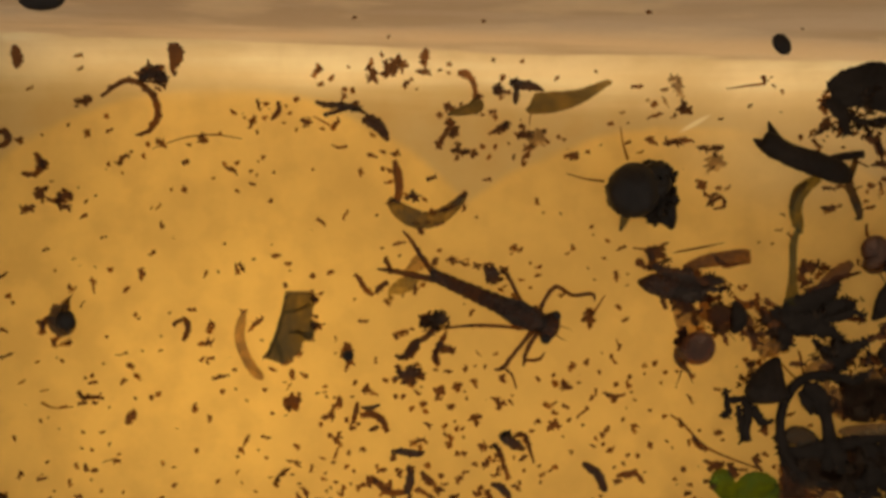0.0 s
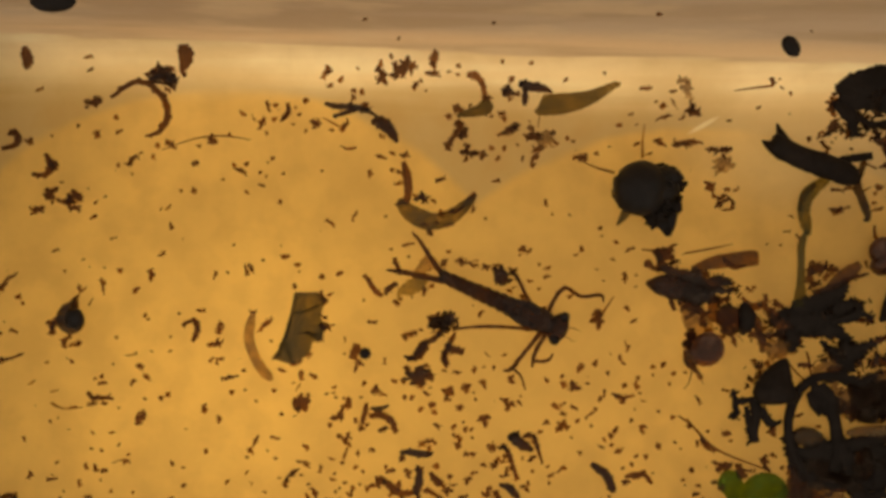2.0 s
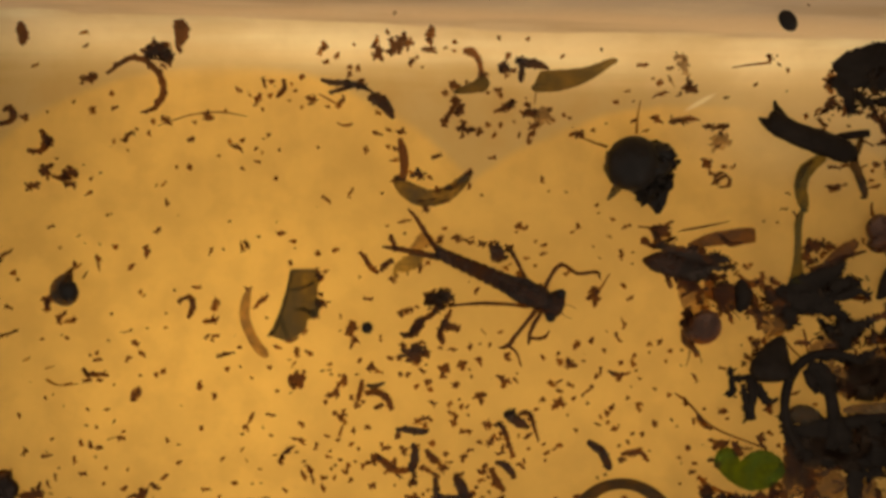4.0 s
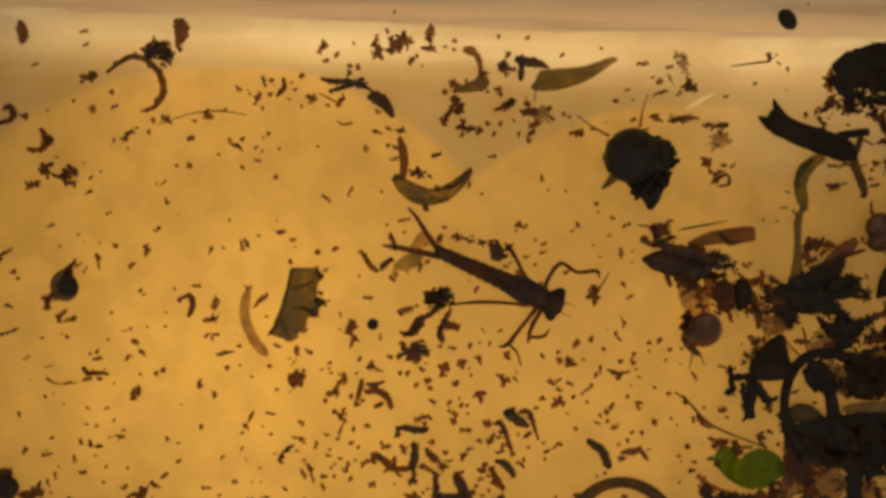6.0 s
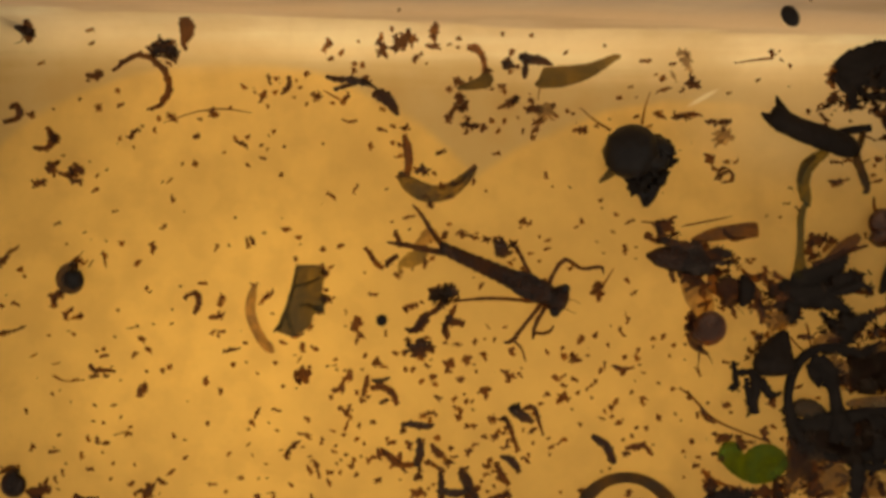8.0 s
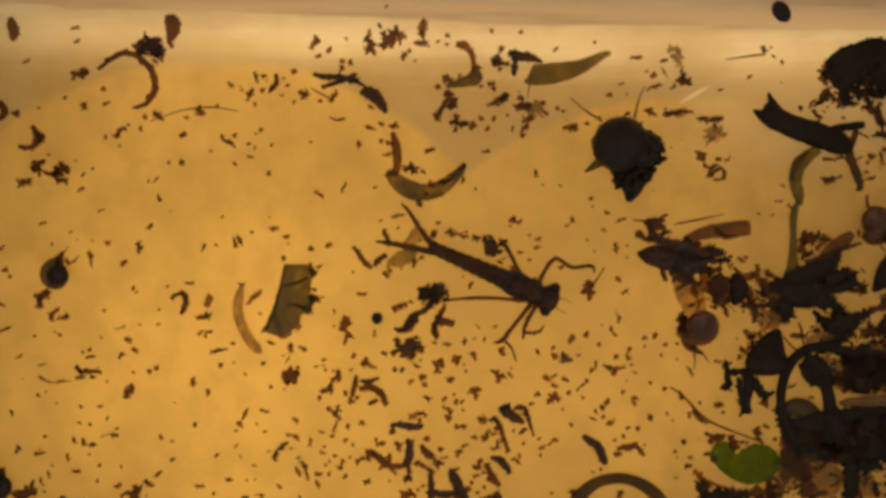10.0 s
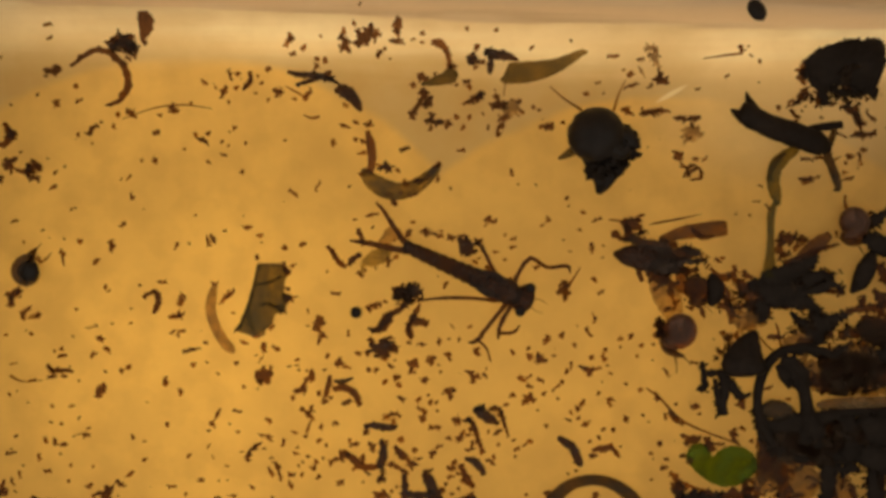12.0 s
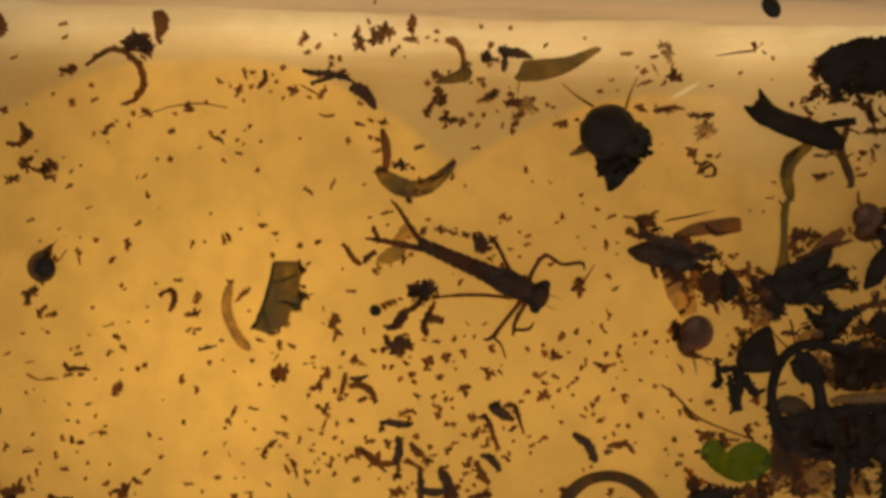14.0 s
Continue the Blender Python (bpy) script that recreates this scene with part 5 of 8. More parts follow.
flake(1.89, -36.15, 1.79, 1.61, -20, "DARK")
strand("curled_shred", "DARK", "black curled shred of plant litter", [(4.20, -37.08, 0.82), (5.49, -35.85, 1.00), (6.64, -35.49, 0.82), (7.65, -35.41, 0.38)], flat=0.7, rag=0.15)
strand("curled_reed", "REED", "long brown curled reed lying on the tray floor", [(16.59, -36.32, 1.02), (17.45, -35.31, 1.75), (19.75, -33.57, 1.53), (22.63, -32.99, 1.46), (25.37, -33.70, 1.61), (27.54, -35.42, 1.90), (28.98, -37.87, 1.90)], flat=0.55, rag=0.03)
flake(24.73, -36.22, 2.13, 0.62, -4, "DARK")
flake(21.34, -36.49, 1.07, 0.50, 5)
flake(25.70, -37.09, 2.30, 1.02, -22, "DARK")
flake(32.90, -33.89, 1.89, 0.50, -50)
flake(31.36, -36.57, 0.95, 0.43, 22)
flake(31.42, -31.59, 0.75, 0.37, 14)
flake(29.98, -33.04, 0.45, 0.31, 27)
strand("twig", "DARK", "dark twig under the green leaf", [(41.72, -33.44, 0.88), (42.23, -35.24, 1.00), (42.10, -37.76, 1.00)], flat=0.8, rag=0.2)
# the dark tangles: larger pieces
strand("root_thread", "BROWN", "thin brown root thread above the pod", [(30.22, -0.37, 0.25), (32.27, -0.00, 0.25), (34.16, 0.36, 0.19)], flat=0.9, rag=0.2)
strand("dark_pod", "BLACK", "dark pod lying beside the edge snail", [(58.28, -3.68, 0.58), (57.42, -5.56, 2.34), (56.41, -7.72, 2.34), (55.40, -9.17, 0.51)], flat=0.6, rag=0.05)
flake(56.19, 12.98, 4.04, 0.81, -76, "DARK")
flake(57.02, 11.11, 3.87, 0.81, 2, "DARK")
flake(57.92, 13.34, 1.86, 0.56, -45, "DARK")
flake(47.96, 15.36, 0.54, 0.31, 45)
flake(49.19, 13.96, 0.67, 0.25, -40, "PALE")
flake(57.02, 9.09, 0.79, 0.56, -50)
flake(56.47, 7.57, 2.14, 0.25, -98, "PALE")
flake(55.39, 8.01, 1.18, 0.31, 16)
flake(54.67, 7.43, 0.48, 0.37, 63)
flake(54.60, 6.20, 0.72, 0.31, 14)
flake(-36.24, 21.02, 0.92, 0.31, -34, "DARK")
flake(-36.83, 20.70, 0.90, 0.37, -29, "DARK")
flake(-58.37, -4.92, 2.28, 0.74, 48, "DARK")
flake(-57.12, -3.60, 2.17, 0.50, 27, "DARK")
flake(-58.72, -14.38, 2.63, 0.68, 4, "DARK")
flake(-56.71, -13.86, 2.67, 0.43, 14, "DARK")
flake(-58.65, -10.82, 1.02, 0.50, -27)
# the edge snail's upright feeler, built as a strand apart
strand("feeler_thread", "BROWN", "thin brown feeler standing up at the edge snail", [(54.68, 3.28, 0.31), (54.60, 2.41, 0.38), (54.82, 1.53, 0.50)], flat=0.9, rag=0.05)
flake(-50.11, -7.52, 1.13, 0.62, 42, "UMBER")
flake(-49.86, -7.99, 1.12, 0.50, -61)
flake(-16.57, -6.55, 0.98, 0.50, -56)
flake(-16.67, -9.94, 1.19, 0.62, -32, "DARK")
flake(-17.35, -11.35, 1.86, 0.74, -22, "DARK")
flake(-19.01, -10.77, 1.43, 0.25, -12, "DARK")
flake(-18.46, -13.58, 1.11, 0.50, 29)
flake(-20.51, -14.67, 0.85, 0.50, -26)
flake(-13.82, -11.55, 0.84, 0.25, -79, "PALE")
flake(28.55, 0.57, 1.43, 0.37, 17)
flake(49.71, 7.80, 1.99, 0.43, -4, "UMBER")
flake(51.26, 8.09, 1.22, 0.50, 8, "UMBER")
flake(53.84, 11.06, 2.36, 0.31, -15)
flake(-22.75, -13.78, 1.21, 0.50, 30, "UMBER")
flake(-19.72, -14.49, 1.31, 0.43, 27, "UMBER")
flake(-20.96, -33.91, 1.02, 0.43, -31)
flake(-27.45, -33.14, 0.93, 0.37, -22)
flake(34.95, 6.85, 1.76, 0.56, 17, "DARK")
flake(34.30, 5.98, 1.24, 0.50, 45, "DARK")
flake(35.54, 7.88, 0.88, 0.37, 37)
flake(26.84, 14.01, 2.02, 0.62, -24, "UMBER")
flake(29.80, 13.87, 2.35, 0.81, -13, "UMBER")
flake(28.81, 13.50, 1.08, 0.37, -18, "DARK")
flake(48.21, 13.62, 1.89, 0.56, -41, "DARK")
flake(49.93, 11.46, 2.19, 0.50, -17, "UMBER")
flake(44.82, 1.74, 1.19, 0.37, -45)
flake(54.90, 5.40, 2.39, 0.37, 11)
flake(49.71, 5.32, 2.08, 0.74, -9, "UMBER")

# the heap: bud, pods and shreds at its rim
strand("dark_bud", "CHITIN", "dark brown pointed bud at the rim of the litter", [(25.11, -4.20, 0.51), (26.41, -4.41, 2.31), (28.28, -4.63, 3.32), (30.44, -4.92, 3.61), (32.16, -5.49, 3.03), (33.32, -6.43, 1.15)], flat=0.6, rag=0.06, sides=12, category="bud")
rotted_leaf("CHAR", "black torn shred lying over the dark bud", [(26.69, -2.04, 0.58), (27.99, -2.69, 1.15), (29.43, -2.98, 1.01), (31.01, -3.41, 1.59), (32.45, -4.13, 1.01), (33.75, -3.98, 1.15), (35.91, -4.27, 0.43)], flat=0.3, rag=0.3, lift=1.2)
rotted_leaf("CHAR", "black torn shred behind the dark bud", [(29.72, -5.42, 0.72), (31.30, -6.00, 1.59), (32.60, -5.71, 1.30), (33.60, -5.13, 0.87), (35.91, -5.13, 0.43)], flat=0.3, rag=0.3, lift=0.8)
strand("rotted_shred", "DARK", "black shred beside the dark bud", [(26.12, -0.02, 0.65), (26.84, -1.03, 0.94), (27.27, -1.97, 1.01), (28.13, -2.54, 0.65)], flat=0.5, rag=0.2)
flake(27.56, -0.74, 2.89, 1.59, -5, "DARK")
flake(28.71, -1.54, 1.88, 0.58, 15, "DARK")
flake(27.05, -2.47, 2.16, 0.72, -15, "DARK")
strand("knobbed_stalk", "DARK", "dark knobbed stalk before the bud", [(24.89, -1.46, 0.58), (25.25, -1.68, 1.15), (25.83, -2.11, 0.58), (26.55, -2.40, 0.51), (27.56, -2.54, 0.65)], flat=0.6, rag=0.15)
strand("root_thread", "BROWN", "thin brown root thread over the bud", [(24.53, 0.12, 0.25), (26.26, -0.02, 0.29), (27.92, 0.19, 0.22), (29.14, 0.84, 0.11)], flat=0.7, rag=0.2)
strand("root_thread", "BROWN", "thin brown root thread above the pod", [(29.72, -0.53, 0.11), (31.88, -0.10, 0.22), (33.68, 0.26, 0.25), (36.34, 0.84, 0.09)], flat=0.7, rag=0.2)
brown_pod = strand("brown_pod", "POD", "reddish brown translucent pod in the litter", [(31.01, -2.40, 0.72), (32.60, -1.90, 1.44), (34.40, -1.46, 1.95), (36.55, -1.18, 2.02), (38.35, -1.03, 2.24), (39.51, -0.96, 1.88)], flat=0.4, rag=0.06, category="pod")
side_piece(brown_pod, "band", "DARK", "dark band on the brown pod", [(34.90, -0.82, 0.36), (35.47, -1.54, 0.79), (36.34, -2.11, 0.72), (37.92, -1.97, 0.36)], flat=0.5, rag=0.2, lift=0.5)
flake(32.60, -2.98, 1.44, 1.01, 5, "DARK")
flake(34.61, -3.55, 1.59, 0.65, -8, "DARK")
flake(35.19, -4.27, 2.74, 1.08, -4, "DARK")
flake(35.69, -5.13, 2.60, 0.72, 4, "DARK")
flake(34.90, -6.29, 2.45, 0.87, 2, "DARK")
flake(31.01, -6.43, 3.32, 2.60, -30, "DARK")
flake(31.88, -7.87, 2.16, 1.30, -20, "UMBER")
flake(33.03, -5.42, 1.59, 1.15, -40, "DARK")
flake(37.06, -4.63, 0.72, 0.36, 20)
flake(38.50, -5.13, 1.15, 0.43, -30)
flake(39.07, -4.77, 0.65, 0.36, 40)
flake(33.75, -7.15, 0.72, 1.88, 4, "UMBER")
flake(30.58, -8.59, 1.01, 0.65, 30, "UMBER")
flake(32.60, -9.67, 0.43, 1.01, 10, "UMBER")
flake(33.03, -10.75, 0.36, 1.01, -10)
flake(34.90, -11.11, 1.01, 0.58, 0, "UMBER")
strand("spine", "DARK", "dark spine hanging from the bud", [(28.13, -6.14, 0.43), (28.49, -7.01, 0.65), (28.78, -7.80, 0.51)], flat=0.6, rag=0.12)
inner_snail = ram_snail(35.19, -8.66, 2.02, 250, POD, "dark reddish snail within the litter", (5, 1.9))
strand("black_seed", "BLACK", "black oval seed beside the dark snail", [(37.63, -6.72, 0.72), (37.85, -7.65, 1.80), (37.99, -8.81, 2.24), (37.78, -10.03, 1.73), (37.42, -10.89, 0.58)], flat=0.6, rag=0.08, sides=12, most=2.0, category="seed")
strand("rotted_shred", "UMBER", "dark brown bent shred at the rim of the litter", [(37.49, -6.00, 0.36), (38.35, -6.93, 0.72), (39.65, -7.22, 1.01), (40.58, -6.43, 0.51), (40.58, -5.64, 0.29)], flat=0.5, rag=0.25)
strand("rotted_shred", "UMBER", "dark brown bent shred at the rim of the litter", [(38.93, -8.23, 0.43), (39.65, -9.16, 0.72), (39.36, -10.32, 0.58), (40.30, -11.18, 0.65)], flat=0.5, rag=0.25)
strand("rotted_shred", "UMBER", "dark brown bent shred at the rim of the litter", [(38.50, -10.60, 0.58), (39.72, -11.11, 1.01), (40.22, -12.19, 0.79), (39.94, -13.20, 0.36)], flat=0.5, rag=0.25)
strand("rotted_shred", "UMBER", "dark brown bent shred at the rim of the litter", [(40.37, -7.37, 0.72), (41.52, -8.09, 0.79), (42.31, -9.02, 0.72), (43.10, -8.30, 0.36)], flat=0.5, rag=0.25)
strand("rotted_shred", "UMBER", "dark brown bent shred at the rim of the litter", [(40.94, -11.18, 0.43), (42.24, -10.82, 0.94), (43.46, -11.40, 0.58)], flat=0.5, rag=0.25)
strand("rotted_shred", "UMBER", "dark brown bent shred at the rim of the litter", [(41.66, -6.29, 0.36), (42.10, -7.01, 0.65), (42.82, -7.29, 0.58)], flat=0.5, rag=0.25)
strand("rotted_shred", "UMBER", "dark brown bent shred at the rim of the litter", [(36.05, -10.75, 0.36), (36.48, -11.61, 0.58), (36.70, -12.48, 0.22)], flat=0.5, rag=0.25)
# black rotted leaves round the foot of the water plant
rotted_leaf("BLACK", "black rotted leaf at the foot of the water plant", [(42.10, -8.37, 0.72), (43.75, -8.45, 2.74), (45.55, -8.81, 4.18), (47.71, -8.81, 4.04), (49.87, -7.94, 2.89), (52.03, -7.22, 1.73), (53.32, -7.37, 0.51)], flat=0.22, rag=0.22, sides=10)
rotted_leaf("BLACK", "black rotted leaf at the foot of the water plant", [(43.75, -6.93, 0.87), (45.91, -7.08, 2.31), (48.07, -6.29, 2.31), (49.87, -5.35, 1.44), (51.09, -4.41, 0.43)], flat=0.22, rag=0.22, lift=0.6, sides=10)
rotted_leaf("BLACK", "black rotted leaf at the foot of the water plant", [(46.63, -10.03, 1.15), (48.43, -10.10, 2.16), (50.23, -10.75, 1.08), (51.45, -11.68, 0.43)], flat=0.22, rag=0.22, lift=0.3, sides=10)
rotted_leaf("BLACK", "black rotted leaf at the foot of the water plant", [(43.39, -9.88, 1.30), (44.11, -11.25, 1.59), (44.26, -12.33, 1.01), (43.68, -13.20, 0.29)], flat=0.22, rag=0.22, lift=0.2, sides=10)
rotted_leaf("BLACK", "black rotted leaf at the foot of the water plant", [(48.79, -9.24, 0.87), (51.31, -8.66, 1.01), (52.75, -8.09, 0.87), (54.12, -8.73, 0.36)], flat=0.22, rag=0.22, lift=0.7, sides=10)
rotted_leaf("BLACK", "black rotted leaf at the foot of the water plant", [(41.81, -10.46, 0.58), (43.03, -10.96, 1.30), (44.40, -10.75, 1.01)], flat=0.22, rag=0.22, lift=0.1, sides=10)
flake(42.82, -9.60, 2.60, 2.45, 20, "UMBER")
flake(41.66, -8.88, 1.73, 1.01, -20, "UMBER")
flake(46.85, -10.75, 1.44, 1.01, 10, "DARK")
flake(44.83, -11.61, 1.88, 0.72, 70, "DARK")
film_sheet(42.10, -12.62, 3.75, 2.74, 15, 71, "thin olive-brown mat under the black leaves")
film_sheet(42.67, -13.27, 2.16, 1.59, 60, 72, "thin olive-brown mat beside the smooth bud")
mass("brown_litter", "BROWNLITTER", "brown crumbs at the foot of the water plant", 41.81, -10.75, 2.45, 3.17, 44, 25, 20, size=(0.3, 0.9), high=0.8, core=0)
flake(47.35, -2.11, 2.45, 1.59, -6, "DARK")
flake(49.15, -2.40, 1.88, 1.01, 10, "DARK")
flake(46.27, -3.26, 0.87, 1.59, 0, "DARK")
flake(46.85, -4.41, 1.88, 0.87, 20, "DARK")
flake(48.29, -3.41, 0.87, 0.58, 40, "UMBER")
flake(52.89, -9.09, 1.59, 0.79, -15, "DARK")
flake(53.90, -9.02, 1.01, 1.01, 30, "DARK")
flake(49.87, -5.13, 2.16, 1.15, 35, "BLACK")
strand("brown_leaf", "POD", "brown narrow dead leaf in the litter", [(48.00, -5.13, 0.58), (49.51, -3.98, 1.59), (51.16, -2.83, 1.95), (52.53, -1.68, 0.94)], flat=0.2, rag=0.1, lift=0.6)
strand("leaf_stalk", "DARK", "dark thin stalk under the brown leaf", [(46.56, -5.57, 0.87), (49.15, -4.63, 0.94), (51.31, -3.62, 0.72), (53.76, -2.98, 0.29)], flat=0.6, rag=0.15, lift=0.4)
rotted_leaf("BLACK", "black rotted leaf beside the edge snail", [(56.20, -0.82, 0.72), (57.79, -0.31, 1.73), (59.37, 0.70, 1.01), (60.66, 1.34, 0.58)], flat=0.35, rag=0.18)
rotted_leaf("BLACK", "black rotted leaf beside the edge snail", [(56.92, -1.97, 1.01), (58.36, -2.69, 2.45), (60.09, -3.55, 2.45), (61.38, -3.84, 1.44)], flat=0.35, rag=0.18)
rotted_leaf("DARK", "black rotted leaf beside the edge snail", [(58.22, -8.81, 0.43), (59.23, -9.96, 1.01), (58.94, -11.18, 0.58)], flat=0.35, rag=0.18)
rotted_leaf("DARK", "black rotted leaf beside the edge snail", [(57.14, -9.45, 0.43), (56.92, -10.39, 0.72), (56.71, -11.11, 0.36)], flat=0.35, rag=0.18)
rotted_leaf("DARK", "black rotted leaf beside the edge snail", [(58.36, -5.71, 0.58), (59.37, -6.43, 1.15), (60.31, -7.87, 1.30)], flat=0.35, rag=0.18)
rotted_leaf("BLACK", "dark rotted leaf between hoop and snail", [(47.71, -11.68, 0.43), (48.72, -12.69, 1.01), (50.01, -13.63, 1.88), (51.31, -13.34, 2.74), (52.32, -12.91, 2.02), (53.61, -12.48, 1.01), (55.20, -11.90, 0.36)], flat=0.25, rag=0.2)
rotted_leaf("BLACK", "dark rotted leaf between hoop and snail", [(50.30, -11.11, 0.58), (50.88, -12.19, 1.44), (51.02, -13.63, 2.60), (51.02, -14.92, 1.88), (50.59, -15.79, 0.58)], flat=0.25, rag=0.2)
rotted_leaf("UMBER", "dark rotted leaf between hoop and snail", [(53.32, -12.26, 0.36), (56.35, -11.32, 0.65), (58.51, -11.11, 1.01), (60.23, -10.75, 0.87)], flat=0.25, rag=0.2)
rotted_leaf("DARK", "dark rotted leaf between hoop and snail", [(54.76, -13.05, 0.43), (55.20, -14.20, 1.01), (56.49, -14.78, 0.72)], flat=0.25, rag=0.2)
flake(58.65, -13.77, 4.47, 3.17, 20, "DARK")
flake(57.79, -12.62, 2.89, 1.15, -20, "UMBER")
flake(60.31, -15.07, 2.89, 2.89, 10, "BLACK")
flake(49.51, -15.21, 1.73, 1.15, 30, "DARK")
flake(52.75, -14.35, 1.59, 0.72, 60, "UMBER")
mass("brown_litter", "BROWNLITTER", "brown litter above the hoop", 54.91, -14.78, 5.05, 1.59, 40, 29, -4, size=(0.4, 1.3), high=0.8, core=0)
strand("thin_stem", "UMBER", "dark brown thin stem standing over the hoop", [(43.75, -14.78, 0.22), (44.62, -15.86, 0.25), (45.62, -16.72, 0.18)], flat=0.7, rag=0.15)
strand("thin_stem", "UMBER", "dark brown thin stem standing over the hoop", [(45.84, -13.05, 0.22), (46.20, -14.35, 0.36), (46.49, -16.36, 0.22)], flat=0.7, rag=0.15)
strand("thin_stem", "UMBER", "dark brown thin stem standing over the hoop", [(44.69, -14.85, 0.43), (45.69, -14.78, 0.65), (46.85, -14.92, 0.29)], flat=0.7, rag=0.15)
strand("thin_stem", "UMBER", "dark brown thin stem standing over the hoop", [(46.56, -15.07, 0.22), (47.13, -14.35, 0.22), (47.71, -14.20, 0.14)], flat=0.7, rag=0.15)
flake(39.79, -15.07, 1.44, 1.15, 20, "DARK")
flake(40.66, -14.63, 0.72, 0.58, 0, "UMBER")
flake(39.07, -14.35, 0.65, 0.51, 0, "UMBER")
flake(38.79, -16.65, 1.15, 0.65, -30, "DARK")
flake(39.94, -16.36, 1.15, 1.01, 50, "DARK")
# the hoop and the black heap below it
strand("black_lobe", "BLACK", "black lobe hanging inside the hoop", [(45.84, -18.38, 0.58), (46.70, -19.53, 1.59), (47.28, -20.68, 1.15), (47.42, -21.40, 0.36)], flat=0.4, rag=0.12, lift=0.3)
rotted_leaf("BLACK", "black rotted leaf filling the top of the hoop", [(46.27, -17.66, 1.01), (47.85, -18.38, 2.16), (48.72, -19.96, 2.16), (48.86, -21.69, 1.15)], flat=0.3, rag=0.12, lift=0.5)
film_sheet(50.59, -19.38, 5.05, 3.32, -30, 77, "thin brown film under the litter by the hoop")
film_sheet(55.99, -17.95, 7.94, 5.05, 10, 78, "thin brown film over the litter by the hoop")
film_sheet(57.79, -20.82, 6.49, 2.89, 0, 79, "thin brown film along the tan stick")
flake(50.59, -16.65, 3.32, 1.15, -8, "BLACK")
flake(53.11, -17.08, 3.61, 1.59, 10, "BLACK")
flake(54.91, -18.67, 4.33, 2.45, -50, "DARK")
flake(57.07, -17.95, 4.62, 3.17, 15, "DARK")
flake(58.65, -19.96, 4.33, 2.89, -10, "DARK")
flake(55.27, -20.82, 4.47, 1.59, 5, "DARK")
flake(51.45, -21.11, 3.61, 1.30, -15, "UMBER")
flake(51.02, -19.96, 2.16, 0.72, -40, "UMBER")
flake(53.47, -19.38, 1.15, 2.45, 20, "DARK")
flake(48.79, -16.65, 2.89, 1.01, 5, "BLACK")
flake(60.31, -17.23, 2.89, 3.61, 40, "BLACK")
flake(44.98, -21.26, 1.30, 0.43, 15, "UMBER")
flake(47.42, -22.70, 0.72, 0.36, 0)
mass("dark_litter", "LITTER", "dark open tangle of rotted litter beside the hoop", 55.63, -18.81, 5.48, 3.17, 60, 32, 8, size=(0.5, 1.5), high=1.2, core=0)
strand("tan_stick", "TAN", "tan stick lying in dark litter", [(50.30, -23.27, 0.58), (51.60, -23.06, 1.23), (54.91, -22.84, 1.44), (59.80, -22.77, 1.44), (62.97, -22.84, 1.23)], flat=0.8, rag=0.05, lift=1.7)
strand("domed_pod", "REED", "dark brown domed pod within the hoop", [(43.97, -24.78, 1.01), (44.98, -24.14, 2.60), (46.41, -24.28, 2.74), (47.57, -24.85, 1.88), (48.14, -25.43, 0.58)], flat=0.4, rag=0.08, sides=10, category="pod")
rotted_leaf("BLACK", "black rotted leaf in the heap under the tan stick", [(43.39, -23.34, 1.01), (44.11, -26.22, 1.73), (45.69, -28.89, 2.31), (48.43, -29.89, 1.88), (51.45, -29.89, 1.30)], flat=0.25, rag=0.2, sides=10)
rotted_leaf("BLACK", "black rotted leaf in the heap under the tan stick", [(44.26, -26.01, 0.72), (46.99, -26.01, 2.16), (49.87, -25.50, 2.45), (52.75, -24.71, 1.73), (56.35, -24.14, 1.59), (61.38, -24.28, 1.88)], flat=0.25, rag=0.2, lift=0.3, sides=10)
rotted_leaf("BLACK", "black rotted leaf in the heap under the tan stick", [(47.71, -28.02, 2.16), (49.87, -27.66, 3.17), (51.45, -28.74, 2.16), (54.19, -29.89, 1.88), (57.07, -29.46, 2.16)], flat=0.25, rag=0.2, lift=0.2, sides=10)
rotted_leaf("BLACK", "black rotted leaf in the heap under the tan stick", [(53.90, -24.78, 0.87), (54.91, -26.58, 2.16), (55.34, -28.74, 2.60), (54.91, -30.54, 1.44)], flat=0.25, rag=0.2, lift=0.5, sides=10)
rotted_leaf("BLACK", "black rotted leaf in the heap under the tan stick", [(55.99, -25.86, 2.16), (58.51, -26.58, 4.33), (61.38, -27.30, 4.33)], flat=0.25, rag=0.2, lift=0.2, sides=10)
rotted_leaf("BLACK", "black rotted leaf in the heap under the tan stick", [(56.35, -29.46, 2.16), (58.51, -30.32, 3.17), (61.38, -30.90, 3.61)], flat=0.25, rag=0.2, lift=0.4, sides=10)
rotted_leaf("BLACK", "black rotted leaf in the heap under the tan stick", [(49.51, -24.78, 1.44), (50.59, -26.58, 1.88), (51.16, -28.74, 1.44)], flat=0.25, rag=0.2, lift=0.8, sides=10)
rotted_leaf("BLACK", "black rotted leaf in the heap under the tan stick", [(52.03, -30.18, 1.44), (52.39, -32.34, 1.95), (52.17, -35.22, 1.59), (51.88, -37.74, 1.01)], flat=0.25, rag=0.2, lift=0.2, sides=10)
rotted_leaf("BLACK", "black rotted leaf in the heap under the tan stick", [(58.15, -31.62, 1.73), (58.51, -34.14, 2.16), (58.15, -37.02, 2.45)], flat=0.25, rag=0.2, lift=0.2, sides=10)
